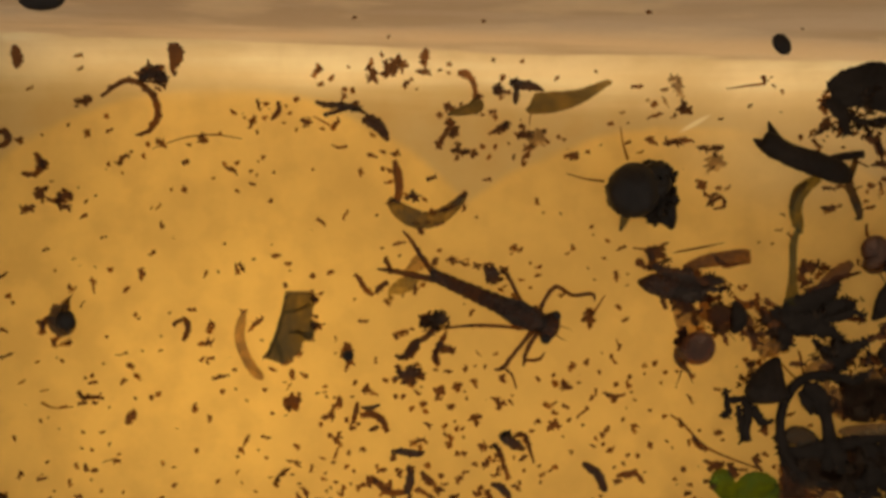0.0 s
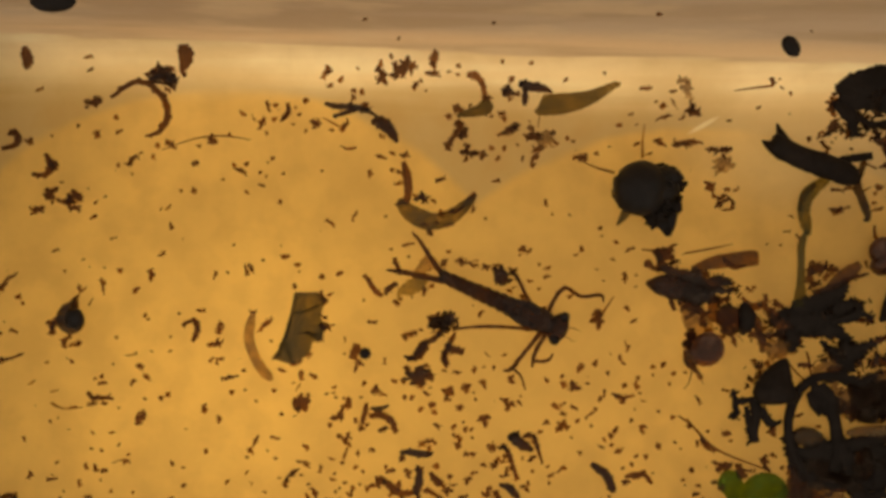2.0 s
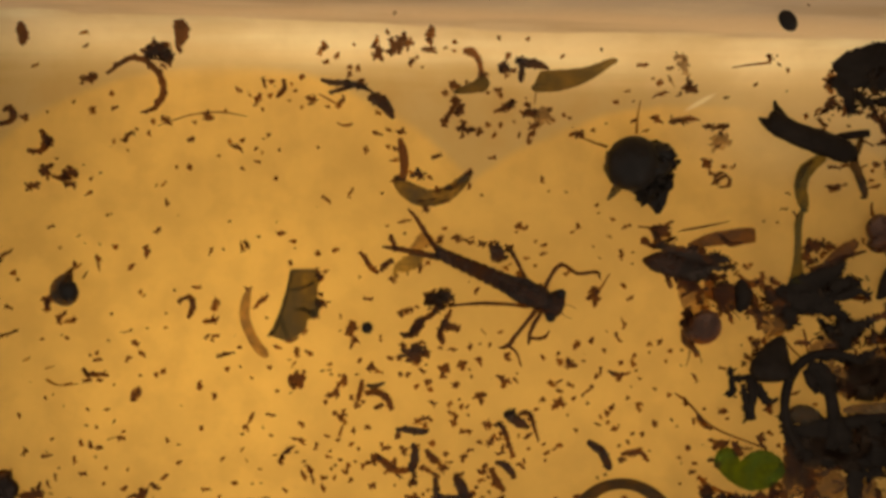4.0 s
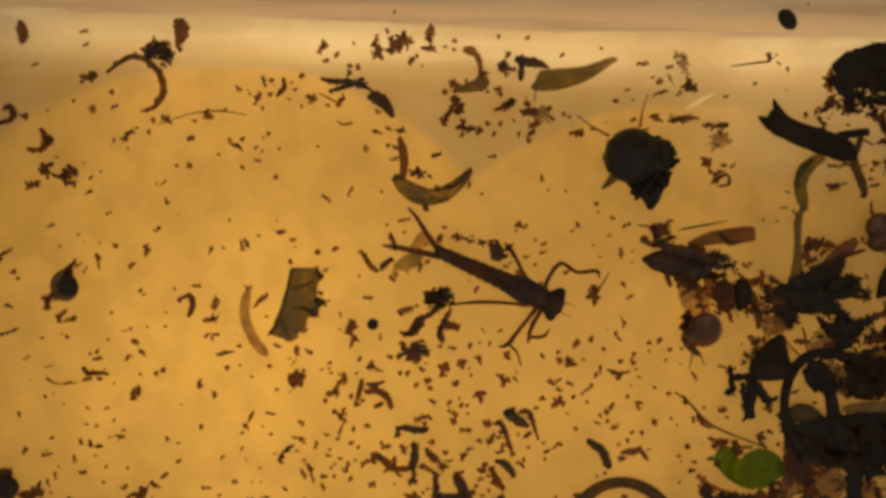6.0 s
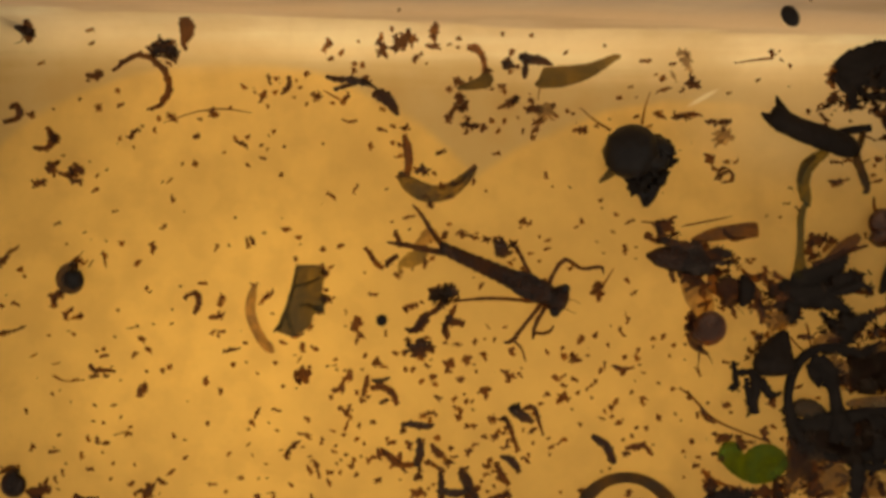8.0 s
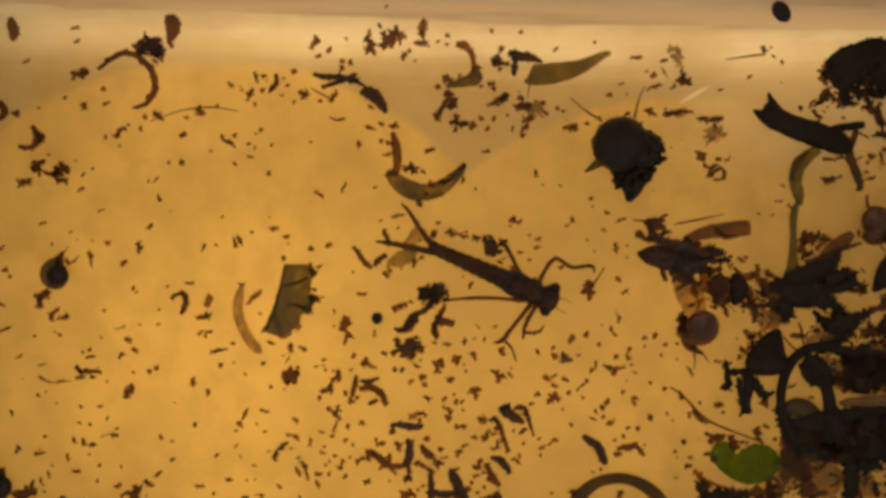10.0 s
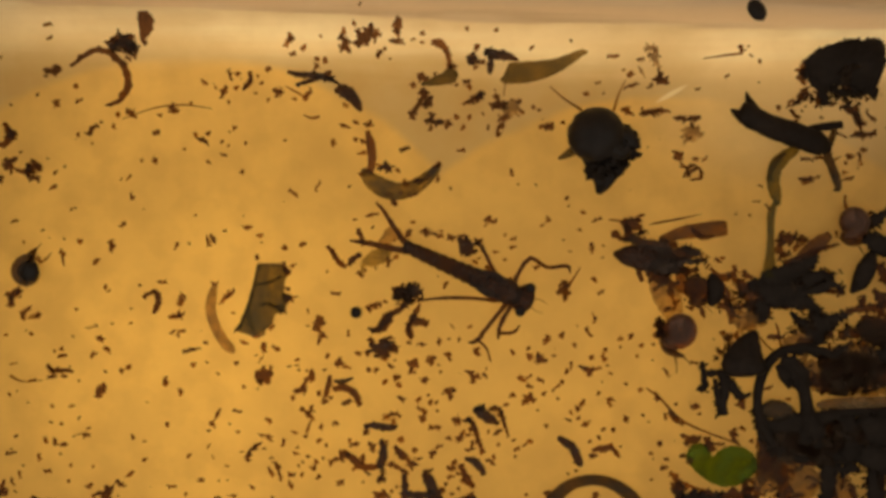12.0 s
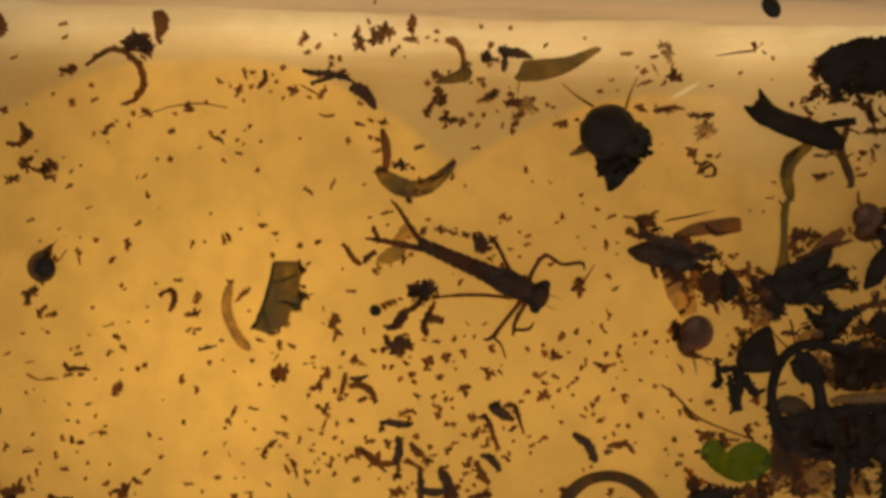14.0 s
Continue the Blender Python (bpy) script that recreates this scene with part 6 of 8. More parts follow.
mass("black_litter_clump", "LITTER", "black clump of rotted litter under the tan stick", 54.91, -27.45, 8.66, 2.60, 120, 33, 0, size=(0.6, 1.8), high=1.8, core=0)
mass("black_litter", "LITTER", "black litter filling the foot of the hoop", 47.71, -27.73, 3.61, 2.16, 60, 34, -25, size=(0.5, 1.6), high=1.4, core=1)
mass("dark_litter", "LITTER", "dark litter in the corner of the heap", 58.94, -33.06, 2.89, 4.04, 44, 44, 0, size=(0.5, 1.4), high=1.0, core=0)
flake(44.69, -29.89, 4.62, 1.88, -80, "UMBER")
flake(45.41, -28.74, 2.16, 1.44, -40, "DARK")
flake(46.70, -32.20, 2.45, 1.59, 60, "UMBER")
flake(46.85, -34.36, 3.17, 1.59, 85, "UMBER")
flake(46.56, -33.06, 1.73, 0.87, 20, "DARK")
flake(50.01, -31.04, 3.17, 0.72, 6, "DARK")
flake(50.30, -32.77, 1.59, 0.65, -20, "UMBER")
flake(50.59, -33.92, 1.88, 0.58, 30, "UMBER")
flake(48.57, -31.62, 1.15, 0.65, -30, "DARK")
flake(52.75, -31.04, 2.89, 1.30, -10, "BLACK")
flake(54.91, -31.76, 2.89, 1.44, 20, "BLACK")
flake(54.33, -33.64, 1.59, 0.58, 60, "DARK")
flake(55.63, -34.64, 1.01, 2.16, 0, "DARK")
flake(53.32, -34.79, 0.87, 2.02, 10, "DARK")
flake(48.07, -35.36, 2.89, 0.87, 10, "UMBER")
flake(43.39, -34.64, 0.87, 1.44, 30, "DARK")
flake(42.38, -33.06, 1.88, 0.87, -20, "DARK")
film_sheet(49.51, -33.42, 5.05, 4.76, 70, 74, "thin brown film among the dark litter")
film_sheet(46.63, -30.90, 4.33, 3.61, 60, 75, "thin brown film beside the amber seed")
film_sheet(54.19, -34.14, 2.89, 2.89, 20, 76, "thin pale brown film in the corner of the heap")
flake(38.21, -34.79, 10.82, 1.73, 2, "DARK")
flake(35.83, -35.65, 6.49, 2.16, 0, "BLACK")
flake(40.51, -35.94, 5.77, 1.44, 5, "DARK")
flake(33.68, -34.36, 1.73, 1.44, 60, "DARK")
flake(35.19, -28.02, 1.95, 1.23, -8, "DARK")
flake(34.11, -27.45, 1.01, 0.51, -35, "DARK")
flake(34.04, -30.04, 1.23, 0.58, -20, "DARK")
flake(34.90, -30.76, 0.65, 0.65, 0, "UMBER")
flake(37.49, -28.53, 1.01, 1.44, 0, "DARK")
flake(38.50, -28.45, 1.88, 0.43, -8, "UMBER")
flake(40.37, -27.16, 1.23, 1.08, 10, "UMBER")
flake(40.73, -28.17, 1.08, 0.72, -30, "UMBER")
flake(41.52, -26.44, 0.94, 0.36, -15)
flake(42.67, -28.09, 0.58, 0.43, 0)
flake(31.52, -31.48, 1.01, 0.43, -10)
flake(31.88, -30.47, 0.65, 0.36, 20)
flake(31.01, -28.24, 0.72, 0.51, 0)
strand("curled_shred", "BROWN", "brown curled shred below the green leaf", [(32.31, -32.05, 0.43), (32.88, -32.63, 0.72), (33.60, -33.35, 0.65), (34.90, -33.92, 0.43), (36.77, -34.36, 0.22)], flat=0.5, rag=0.25)
# along the far wall
strand("seed_pod", "DARK", "dark grey hanging seed pod at the foot of the wall", [(-33.91, 25.80, 1.17), (-33.89, 25.03, 1.98), (-34.21, 24.07, 1.61), (-34.79, 23.17, 0.66), (-34.43, 22.36, 0.51)], flat=0.6, rag=0.12, sides=10)
ball_leaf = rotted_leaf("BLACK", "black rotted leaf in the litter ball by the wall", [(49.26, 20.66, 0.73), (50.14, 21.18, 1.90), (51.74, 21.55, 2.64), (53.69, 21.66, 3.22), (56.64, 21.40, 3.66), (58.60, 20.90, 2.20)], flat=0.3, rag=0.06, lift=0.2, sides=16, torn=0.45)
ball_core = rotted_leaf("BLACK", "black rotted leaf in the litter ball by the wall", [(49.86, 19.72, 1.46), (52.02, 20.15, 3.90), (54.50, 20.40, 4.20), (57.22, 19.93, 4.80), (58.90, 19.50, 3.20)], flat=0.3, rag=0.06, lift=0.2, sides=16, torn=0.45)
rotted_leaf("BLACK", "black rotted leaf in the litter ball by the wall", [(48.90, 19.16, 0.59), (49.95, 18.59, 1.61), (51.12, 17.86, 1.76), (51.71, 15.96, 1.46), (52.00, 14.65, 0.59)], flat=0.3, rag=0.16, lift=0.2, sides=12)
rotted_leaf("BLACK", "black rotted leaf in the litter ball by the wall", [(52.29, 17.42, 0.59), (54.34, 16.20, 0.80), (56.53, 16.60, 0.95), (58.72, 16.30, 1.20)], flat=0.3, rag=0.16, lift=0.2, sides=12)
litter_ball = mass("black_litter_ball", "LITTER", "black shaggy litter ball by the tray wall", 54.33, 20.18, 5.02, 3.10, 150, 21, 0, size=(0.4, 1.1), high=1.8, core=1)
flake(-51.32, -9.47, 1.73, 1.23, 20, "UMBER")
flake(-51.82, -10.55, 1.08, 0.72, 60, "BROWN")
flake(-50.74, -9.04, 0.87, 0.58, 0, "DARK")
flake(-49.80, -11.63, 1.88, 0.58, 55, "BROWN")
flake(-49.15, -12.36, 1.01, 0.51, 30, "PALE")
flake(-48.29, -12.21, 0.79, 0.51, 0, "BROWN")
flake(-50.17, -12.36, 0.94, 0.43, -30, "UMBER")
flake(-30.09, -9.92, 1.44, 0.65, 70, "UMBER")
flake(-30.38, -12.09, 1.73, 0.65, 10, "UMBER")
mass("black_litter", "LITTER", "black litter hanging out under the litter ball", 54.33, 15.96, 5.2, 1.25, 46, 91, 3, size=(0.5, 1.2), high=1.2)
flake(49.22, 16.11, 1.90, 1.32, 30, "DARK")
flake(48.49, 15.09, 1.32, 0.73, 50, "DARK")
flake(52.88, 14.94, 1.76, 0.59, -10, "DARK")
flake(53.46, 17.13, 1.46, 0.59, 20, "DARK")
flake(54.70, 14.65, 1.46, 0.73, 10, "DARK")
flake(49.21, 18.73, 1.32, 1.90, 10, "UMBER")
flake(49.49, 20.26, 1.02, 0.59, 40, "DARK")
flake(55.43, 13.99, 2.20, 1.02, -40, "DARK")
flake(51.41, 15.67, 1.17, 1.76, 0, "UMBER")
flake(47.47, 14.72, 0.51, 0.44, 0)
flake(46.16, 14.36, 0.66, 0.44, 30)
flake(48.49, 12.75, 0.59, 0.44, 0)
rotted_leaf("BLACK", "black ragged shred hanging from the smooth bud", [(36.30, -17.92, 0.29), (36.52, -19.24, 0.66), (36.66, -20.99, 0.73), (36.22, -21.94, 0.22)], flat=0.4, rag=0.2, lift=0.2)
rotted_leaf("BLACK", "black ragged shred hanging from the smooth bud", [(36.52, -19.24, 0.37), (37.68, -19.38, 0.66), (39.00, -19.24, 0.88), (40.17, -18.87, 0.59)], flat=0.4, rag=0.2, lift=0.2)
rotted_leaf("BLACK", "black ragged shred hanging from the smooth bud", [(37.98, -20.11, 0.59), (38.34, -22.16, 0.81), (38.63, -24.06, 0.81), (38.49, -24.86, 0.29)], flat=0.4, rag=0.2, lift=0.2)
rotted_leaf("BLACK", "black ragged shred hanging from the smooth bud", [(39.58, -20.55, 0.59), (40.46, -22.01, 0.59), (41.34, -22.60, 0.59), (41.70, -21.94, 0.22)], flat=0.4, rag=0.2, lift=0.2)
flake(41.34, -23.33, 0.88, 1.02, 0, "DARK")
mass("black_litter", "LITTER", "black tangle over the rotted leaves", 48.43, -7.87, 6.06, 2.60, 40, 26, 8, size=(0.4, 1.1), high=1.8, core=0)
mass("dark_litter", "LITTER", "dark tangle between hoop and snail", 51.31, -13.48, 4.33, 2.02, 50, 61, -10, size=(0.4, 1.3), high=1.2, core=0)
mass("dark_litter", "LITTER", "dark tangle by the tan stick", 55.27, -19.53, 5.77, 2.89, 130, 62, 6, size=(0.6, 1.9), high=1.6, core=7)
mass("dark_litter", "LITTER", "dark litter at the right of the hoop", 58.15, -15.07, 3.61, 2.89, 60, 63, 0, size=(0.5, 1.5), high=1.2, core=1)
mass("black_litter", "LITTER", "black litter heaped below the tan stick", 51.31, -28.02, 7.94, 2.45, 150, 64, -4, size=(0.6, 1.8), high=1.8, core=3)
mass("brown_litter", "BROWNLITTER", "brown litter beside the green leaf", 45.41, -31.62, 2.89, 4.04, 60, 39, 0, size=(0.5, 1.5), high=0.9, core=1)
mass("dark_litter", "LITTER", "dark litter between bud and leaves", 40.51, -9.31, 3.17, 2.89, 50, 28, 0, size=(0.3, 1.0), high=0.9, core=0)
mass("dark_litter", "LITTER", "dark tangle of litter behind the bud", 33.32, -5.71, 4.33, 2.45, 60, 24, -20, size=(0.4, 1.2), high=1.0, core=0)
# sheet added to darken the floor as the heap's shade would
film_sheet(48.57, -15.21, 4.33, 2.45, 5, 82, "thin brown sheet above the hoop, standing in for the heap's shade")
mass("brown_litter", "BROWNLITTER", "brown litter beside the smooth bud", 39.79, -16.51, 2.16, 2.89, 30, 65, 0, size=(0.3, 0.9), high=0.6, core=0)
flake(-37.40, 22.64, 3.22, 1.61, 15, "CHAR")
flake(-36.21, 21.94, 1.90, 1.32, -40, "CHAR")
flake(-38.53, 22.22, 1.76, 0.88, 30, "CHAR")

# crumbs and shreds below the nymph
flake(-12.37, -13.05, 2.20, 1.17, 75, "UMBER")
flake(-12.01, -14.74, 1.17, 0.73, 10, "UMBER")
flake(-12.44, -15.25, 1.02, 0.44, 60)
flake(-13.91, -13.42, 0.44, 0.29, 0, "PALE")
flake(-8.71, -14.45, 0.80, 0.29, 85)
flake(-5.78, -15.40, 1.32, 0.73, -70, "DARK")
flake(-4.46, -16.35, 2.93, 1.90, 0, "CHAR")
flake(-2.85, -16.13, 1.24, 1.02, -20, "DARK")
flake(-6.08, -16.86, 0.80, 0.53, 60, "DARK")
flake(-4.10, -17.67, 0.87, 0.47, 20, "UMBER")
flake(-3.22, -15.03, 1.10, 0.44, -10)
flake(-2.78, -17.81, 0.44, 0.29, 0, "PALE")
flake(-7.32, -16.93, 0.60, 0.47, 30)
flake(-11.42, -17.30, 0.73, 0.41, -70)
flake(-15.23, -17.74, 0.73, 0.35, 40)
flake(-16.18, -18.55, 0.66, 0.29, 5, "PALE")
flake(-15.30, -18.47, 0.59, 0.29, 0, "PALE")
flake(-15.08, -19.06, 0.44, 0.37, 0, "PALE")
flake(-9.96, -18.18, 1.39, 0.95, 20)
flake(-9.74, -17.52, 0.53, 0.29, 30)
flake(-8.86, -18.69, 0.87, 0.35, -15)
flake(-11.71, -19.06, 0.73, 0.29, 10, "PALE")
flake(-6.08, -18.91, 0.73, 0.47, -40, "UMBER")
flake(-5.12, -19.13, 0.80, 0.47, 65, "UMBER")
flake(-3.29, -18.55, 1.02, 0.51, -20)
flake(-2.63, -20.08, 1.10, 0.73, -10, "UMBER")
flake(-2.34, -20.89, 0.73, 0.53, 30, "UMBER")
flake(-3.88, -20.45, 0.73, 0.47, 0, "UMBER")
flake(-1.98, -22.65, 1.02, 0.66, -40, "UMBER")
flake(-13.47, -19.86, 1.61, 1.02, 55, "UMBER")
flake(-14.20, -20.74, 0.73, 0.41, 15, "UMBER")
flake(-13.98, -19.13, 0.40, 0.29, 0)
flake(-13.32, -19.13, 0.40, 0.29, 60)
flake(-14.86, -21.69, 1.98, 0.88, 5, "UMBER")
flake(-15.74, -22.50, 0.60, 0.47, 30)
flake(-12.44, -21.99, 0.73, 0.47, 90, "DARK")
flake(-11.64, -23.08, 0.87, 0.53, -20, "DARK")
flake(-8.86, -23.08, 1.68, 0.66, 10, "DARK")
flake(-10.98, -22.65, 0.53, 0.41, 0)
flake(-1.02, -15.54, 0.60, 0.35, 0)
flake(0.59, -15.84, 1.24, 0.51, -15)
flake(2.93, -15.54, 1.10, 0.51, 75, "UMBER")
flake(4.17, -15.10, 0.51, 0.29, 0, "PALE")
flake(5.42, -15.25, 0.67, 0.29, 70)
flake(4.54, -13.49, 1.02, 0.22, -45, "PALE")
flake(6.88, -13.57, 0.80, 0.23, 25)
flake(3.95, -17.01, 0.80, 0.53, 40)
flake(4.17, -17.59, 0.60, 0.35, -30)
flake(1.83, -17.81, 0.87, 0.76, 45, "UMBER")
flake(2.34, -17.52, 0.53, 0.41, 0, "UMBER")
flake(1.32, -17.96, 0.47, 0.29, 0)
flake(-0.29, -18.33, 1.39, 1.39, 30, "UMBER")
flake(-0.58, -19.42, 1.02, 0.44, 10)
flake(-0.66, -18.98, 0.66, 0.51, 0, "PALE")
flake(3.08, -19.28, 0.53, 0.29, -60)
flake(2.78, -18.40, 0.44, 0.29, 0, "PALE")
flake(1.10, -20.30, 1.10, 0.73, 10, "UMBER")
flake(7.62, -16.71, 1.10, 0.81, 90, "UMBER")
flake(12.30, -16.79, 0.53, 0.41, 0)
flake(14.28, -16.28, 0.53, 0.47, 0)
flake(14.42, -17.37, 0.73, 0.64, 20, "UMBER")
flake(6.88, -19.42, 1.10, 0.81, -40, "UMBER")
flake(7.47, -19.86, 1.10, 0.73, 10, "UMBER")
flake(7.25, -20.52, 0.73, 0.47, 60, "UMBER")
flake(8.86, -19.86, 0.87, 0.35, -50)
flake(8.93, -18.91, 0.37, 0.29, 0, "PALE")
flake(13.40, -20.16, 0.73, 0.59, 60, "UMBER")
flake(14.42, -19.86, 0.87, 0.29, 40)
flake(14.50, -21.18, 0.87, 0.41, -35, "UMBER")
flake(12.23, -22.13, 0.60, 0.53, 30)
flake(14.35, -22.65, 1.39, 1.10, 15, "UMBER")
flake(13.62, -23.30, 0.47, 0.35, 0)
flake(11.50, -23.52, 0.60, 0.41, 30)
flake(4.03, -21.77, 1.24, 1.10, -20, "UMBER")
flake(4.83, -21.62, 0.60, 0.41, 0)
flake(4.32, -22.50, 0.60, 0.41, -40, "UMBER")
flake(0.22, -22.86, 0.80, 0.47, 30, "UMBER")
flake(1.76, -23.23, 0.67, 0.53, 30, "UMBER")
flake(2.56, -23.16, 0.60, 0.35, 70)
flake(1.54, -22.21, 0.40, 0.29, 0)
flake(-13.69, -24.55, 1.54, 0.81, 55, "UMBER")
flake(-14.49, -24.04, 0.67, 0.53, 30)
flake(-13.40, -23.82, 0.60, 0.41, 90)
flake(-13.18, -25.28, 0.81, 0.44, 70, "PALE")
flake(-13.76, -26.31, 1.54, 0.44, 62)
flake(-12.22, -26.23, 0.87, 0.41, 80, "UMBER")
flake(-10.25, -25.87, 0.80, 0.47, 0, "UMBER")
flake(-14.20, -27.55, 0.60, 0.41, -30)
flake(-15.59, -26.96, 0.80, 0.29, -10)
flake(-12.52, -28.21, 0.60, 0.41, 0)
flake(-16.98, -28.36, 1.10, 0.51, 75)
flake(-11.49, -28.65, 0.47, 0.35, 0)
flake(-15.30, -29.75, 0.87, 0.35, -25)
flake(-15.23, -29.01, 0.47, 0.29, 0)
flake(-13.84, -30.11, 0.67, 0.29, 15)
flake(-13.03, -31.50, 1.10, 0.51, 70, "UMBER")
flake(-12.81, -30.63, 0.60, 0.41, 20)
flake(-13.47, -31.50, 0.47, 0.29, 0)
flake(-10.98, -30.84, 0.67, 0.41, 60)
flake(-14.49, -30.84, 0.44, 0.37, 0, "PALE")
flake(-15.08, -31.28, 0.44, 0.37, 0, "PALE")
flake(-15.81, -32.46, 1.10, 0.44, 20)
flake(-16.25, -32.24, 0.60, 0.29, -60)
flake(-14.57, -32.31, 0.73, 0.35, 60)
flake(-12.44, -32.68, 0.60, 0.47, 0)
flake(-16.03, -33.77, 1.24, 0.51, -60)
flake(-9.74, -33.41, 0.80, 0.59, 10, "UMBER")
flake(-11.93, -30.26, 0.51, 0.37, 0, "PALE")
flake(-7.83, -28.58, 1.17, 0.73, 0, "UMBER")
flake(-8.49, -28.06, 0.73, 0.35, 60)
flake(-6.44, -26.89, 1.02, 0.81, 10, "UMBER")
flake(-3.00, -24.70, 1.54, 0.59, 10, "UMBER")
flake(-3.81, -25.06, 0.87, 0.59, 0, "UMBER")
flake(-2.93, -25.57, 0.87, 0.41, 90, "UMBER")
flake(-2.19, -24.99, 0.60, 0.35, -20)
flake(-9.22, -29.97, 1.68, 1.10, 20, "UMBER")
flake(-10.32, -30.41, 0.73, 0.41, 10)
flake(-6.81, -30.26, 0.73, 0.64, 40, "UMBER")
flake(-5.56, -28.94, 1.24, 0.73, 60, "UMBER")
flake(-5.93, -28.36, 0.60, 0.41, 0)
flake(-3.95, -28.28, 0.73, 0.29, 0)
flake(-1.90, -28.06, 0.73, 0.59, 20, "UMBER")
flake(-3.22, -31.14, 1.24, 0.66, 10, "UMBER")
flake(-2.34, -31.50, 0.73, 0.53, 0)
flake(-1.54, -32.02, 1.10, 0.66, -40, "UMBER")
flake(-4.46, -32.89, 1.10, 0.95, 90, "DARK")
flake(-4.32, -32.09, 1.54, 0.66, 90, "DARK")
flake(-6.15, -32.24, 1.10, 0.44, -20, "DARK")
flake(-7.91, -31.58, 0.67, 0.41, 20)
flake(-6.81, -33.41, 0.44, 0.37, 0, "PALE")
flake(-4.46, -35.09, 2.12, 1.10, 5, "UMBER")
flake(-3.22, -34.51, 0.40, 0.35, 0)
flake(-2.49, -33.92, 0.53, 0.29, 0)
flake(0.81, -25.28, 0.87, 0.70, 10, "UMBER")
flake(0.88, -24.26, 0.87, 0.59, 90)
flake(0.29, -23.96, 0.47, 0.35, 0)
flake(2.64, -24.26, 0.51, 0.37, 0, "PALE")
flake(1.83, -26.38, 0.60, 0.47, 0)
flake(2.64, -26.38, 0.80, 0.53, -20, "UMBER")
flake(4.03, -27.70, 0.73, 0.41, 0)
flake(-0.22, -29.31, 0.87, 0.53, 10)
flake(5.20, -25.43, 1.02, 0.95, 30, "UMBER")
flake(5.49, -27.77, 1.02, 0.95, 0, "UMBER")
flake(5.93, -27.11, 0.60, 0.41, 0)
flake(7.98, -23.96, 1.83, 0.95, 10, "BLACK")
flake(9.81, -23.96, 1.24, 0.73, -10, "DARK")
flake(6.74, -25.50, 1.24, 0.81, -30, "DARK")
flake(6.88, -26.75, 0.73, 0.41, 60)
flake(6.59, -27.33, 0.87, 0.29, 10)
flake(7.10, -28.65, 1.54, 0.51, 75, "UMBER")
flake(8.13, -28.79, 1.39, 0.81, -75, "UMBER")
flake(6.88, -29.23, 1.54, 0.44, 8)
flake(8.42, -29.53, 0.60, 0.41, 90)
flake(10.25, -26.96, 1.39, 0.59, 30, "DARK")
flake(9.15, -26.96, 0.88, 0.37, 90, "PALE")
flake(10.40, -28.65, 0.53, 0.35, 0)
flake(12.37, -28.06, 0.60, 0.29, 10)
flake(10.76, -24.62, 0.87, 0.53, 60, "UMBER")
flake(2.05, -29.75, 1.24, 0.73, 60, "UMBER")
flake(2.93, -28.79, 1.10, 0.37, 20)
flake(0.29, -30.33, 1.17, 0.37, 10)
flake(-0.66, -31.14, 1.10, 0.95, 40, "UMBER")
flake(-1.02, -30.63, 0.47, 0.41, 0)
flake(4.47, -31.65, 1.10, 0.81, 10, "UMBER")
flake(4.83, -30.84, 0.73, 0.53, -30, "UMBER")
flake(5.27, -32.31, 0.60, 0.41, 0)
flake(4.32, -32.68, 0.87, 0.41, 20)
flake(5.86, -33.19, 0.60, 0.41, 0)
flake(9.59, -30.84, 1.54, 0.44, -45, "UMBER")
flake(9.89, -30.19, 1.02, 0.37, 80)
flake(9.08, -30.63, 0.47, 0.29, 0)
flake(12.74, -29.09, 0.87, 0.41, 15, "UMBER")
flake(14.42, -28.14, 0.80, 0.59, 10, "UMBER")
flake(13.77, -28.65, 0.73, 0.29, 30)
flake(12.59, -30.11, 0.53, 0.29, 40)
flake(1.39, -31.94, 1.54, 0.59, 8, "DARK")
flake(3.74, -33.63, 0.60, 0.41, 60, "UMBER")
flake(3.37, -34.51, 0.73, 0.53, 0)
flake(4.54, -34.87, 0.60, 0.35, 0)
flake(5.35, -34.21, 0.47, 0.35, 0)
flake(6.88, -35.09, 1.10, 0.81, 20, "UMBER")
flake(13.99, -34.94, 0.47, 0.35, 0)
flake(16.47, -15.18, 0.80, 0.70, 20, "UMBER")
flake(18.45, -14.59, 0.67, 0.47, 10)
flake(20.13, -15.84, 0.60, 0.47, 20)
flake(22.77, -12.69, 1.10, 0.44, 85)
flake(21.82, -14.01, 1.24, 0.37, -70)
flake(22.26, -14.67, 0.73, 0.29, -10)
flake(26.06, -15.03, 0.73, 0.44, 0, "PALE")
flake(27.38, -14.81, 0.73, 0.47, 25)
flake(28.63, -15.98, 0.60, 0.41, 0)
flake(28.11, -17.23, 0.51, 0.44, 0, "PALE")
flake(25.99, -16.06, 0.37, 0.37, 0, "PALE")
flake(17.50, -17.23, 0.66, 0.37, 0, "PALE")
flake(15.82, -17.81, 1.39, 0.95, -20, "UMBER")
flake(15.52, -17.01, 0.60, 0.41, 30, "UMBER")
flake(22.33, -17.37, 0.67, 0.47, 30)
flake(24.02, -16.42, 0.67, 0.47, 30)
flake(23.80, -17.01, 0.60, 0.29, 80)
flake(23.94, -17.67, 0.73, 0.59, 10, "UMBER")
flake(24.31, -18.47, 0.59, 0.37, -30, "PALE")
flake(21.16, -18.69, 1.10, 0.51, -25, "UMBER")
flake(22.04, -19.06, 1.83, 0.73, 8, "UMBER")
flake(22.18, -19.57, 0.67, 0.47, 90, "UMBER")
flake(23.14, -18.91, 0.87, 0.29, 15)
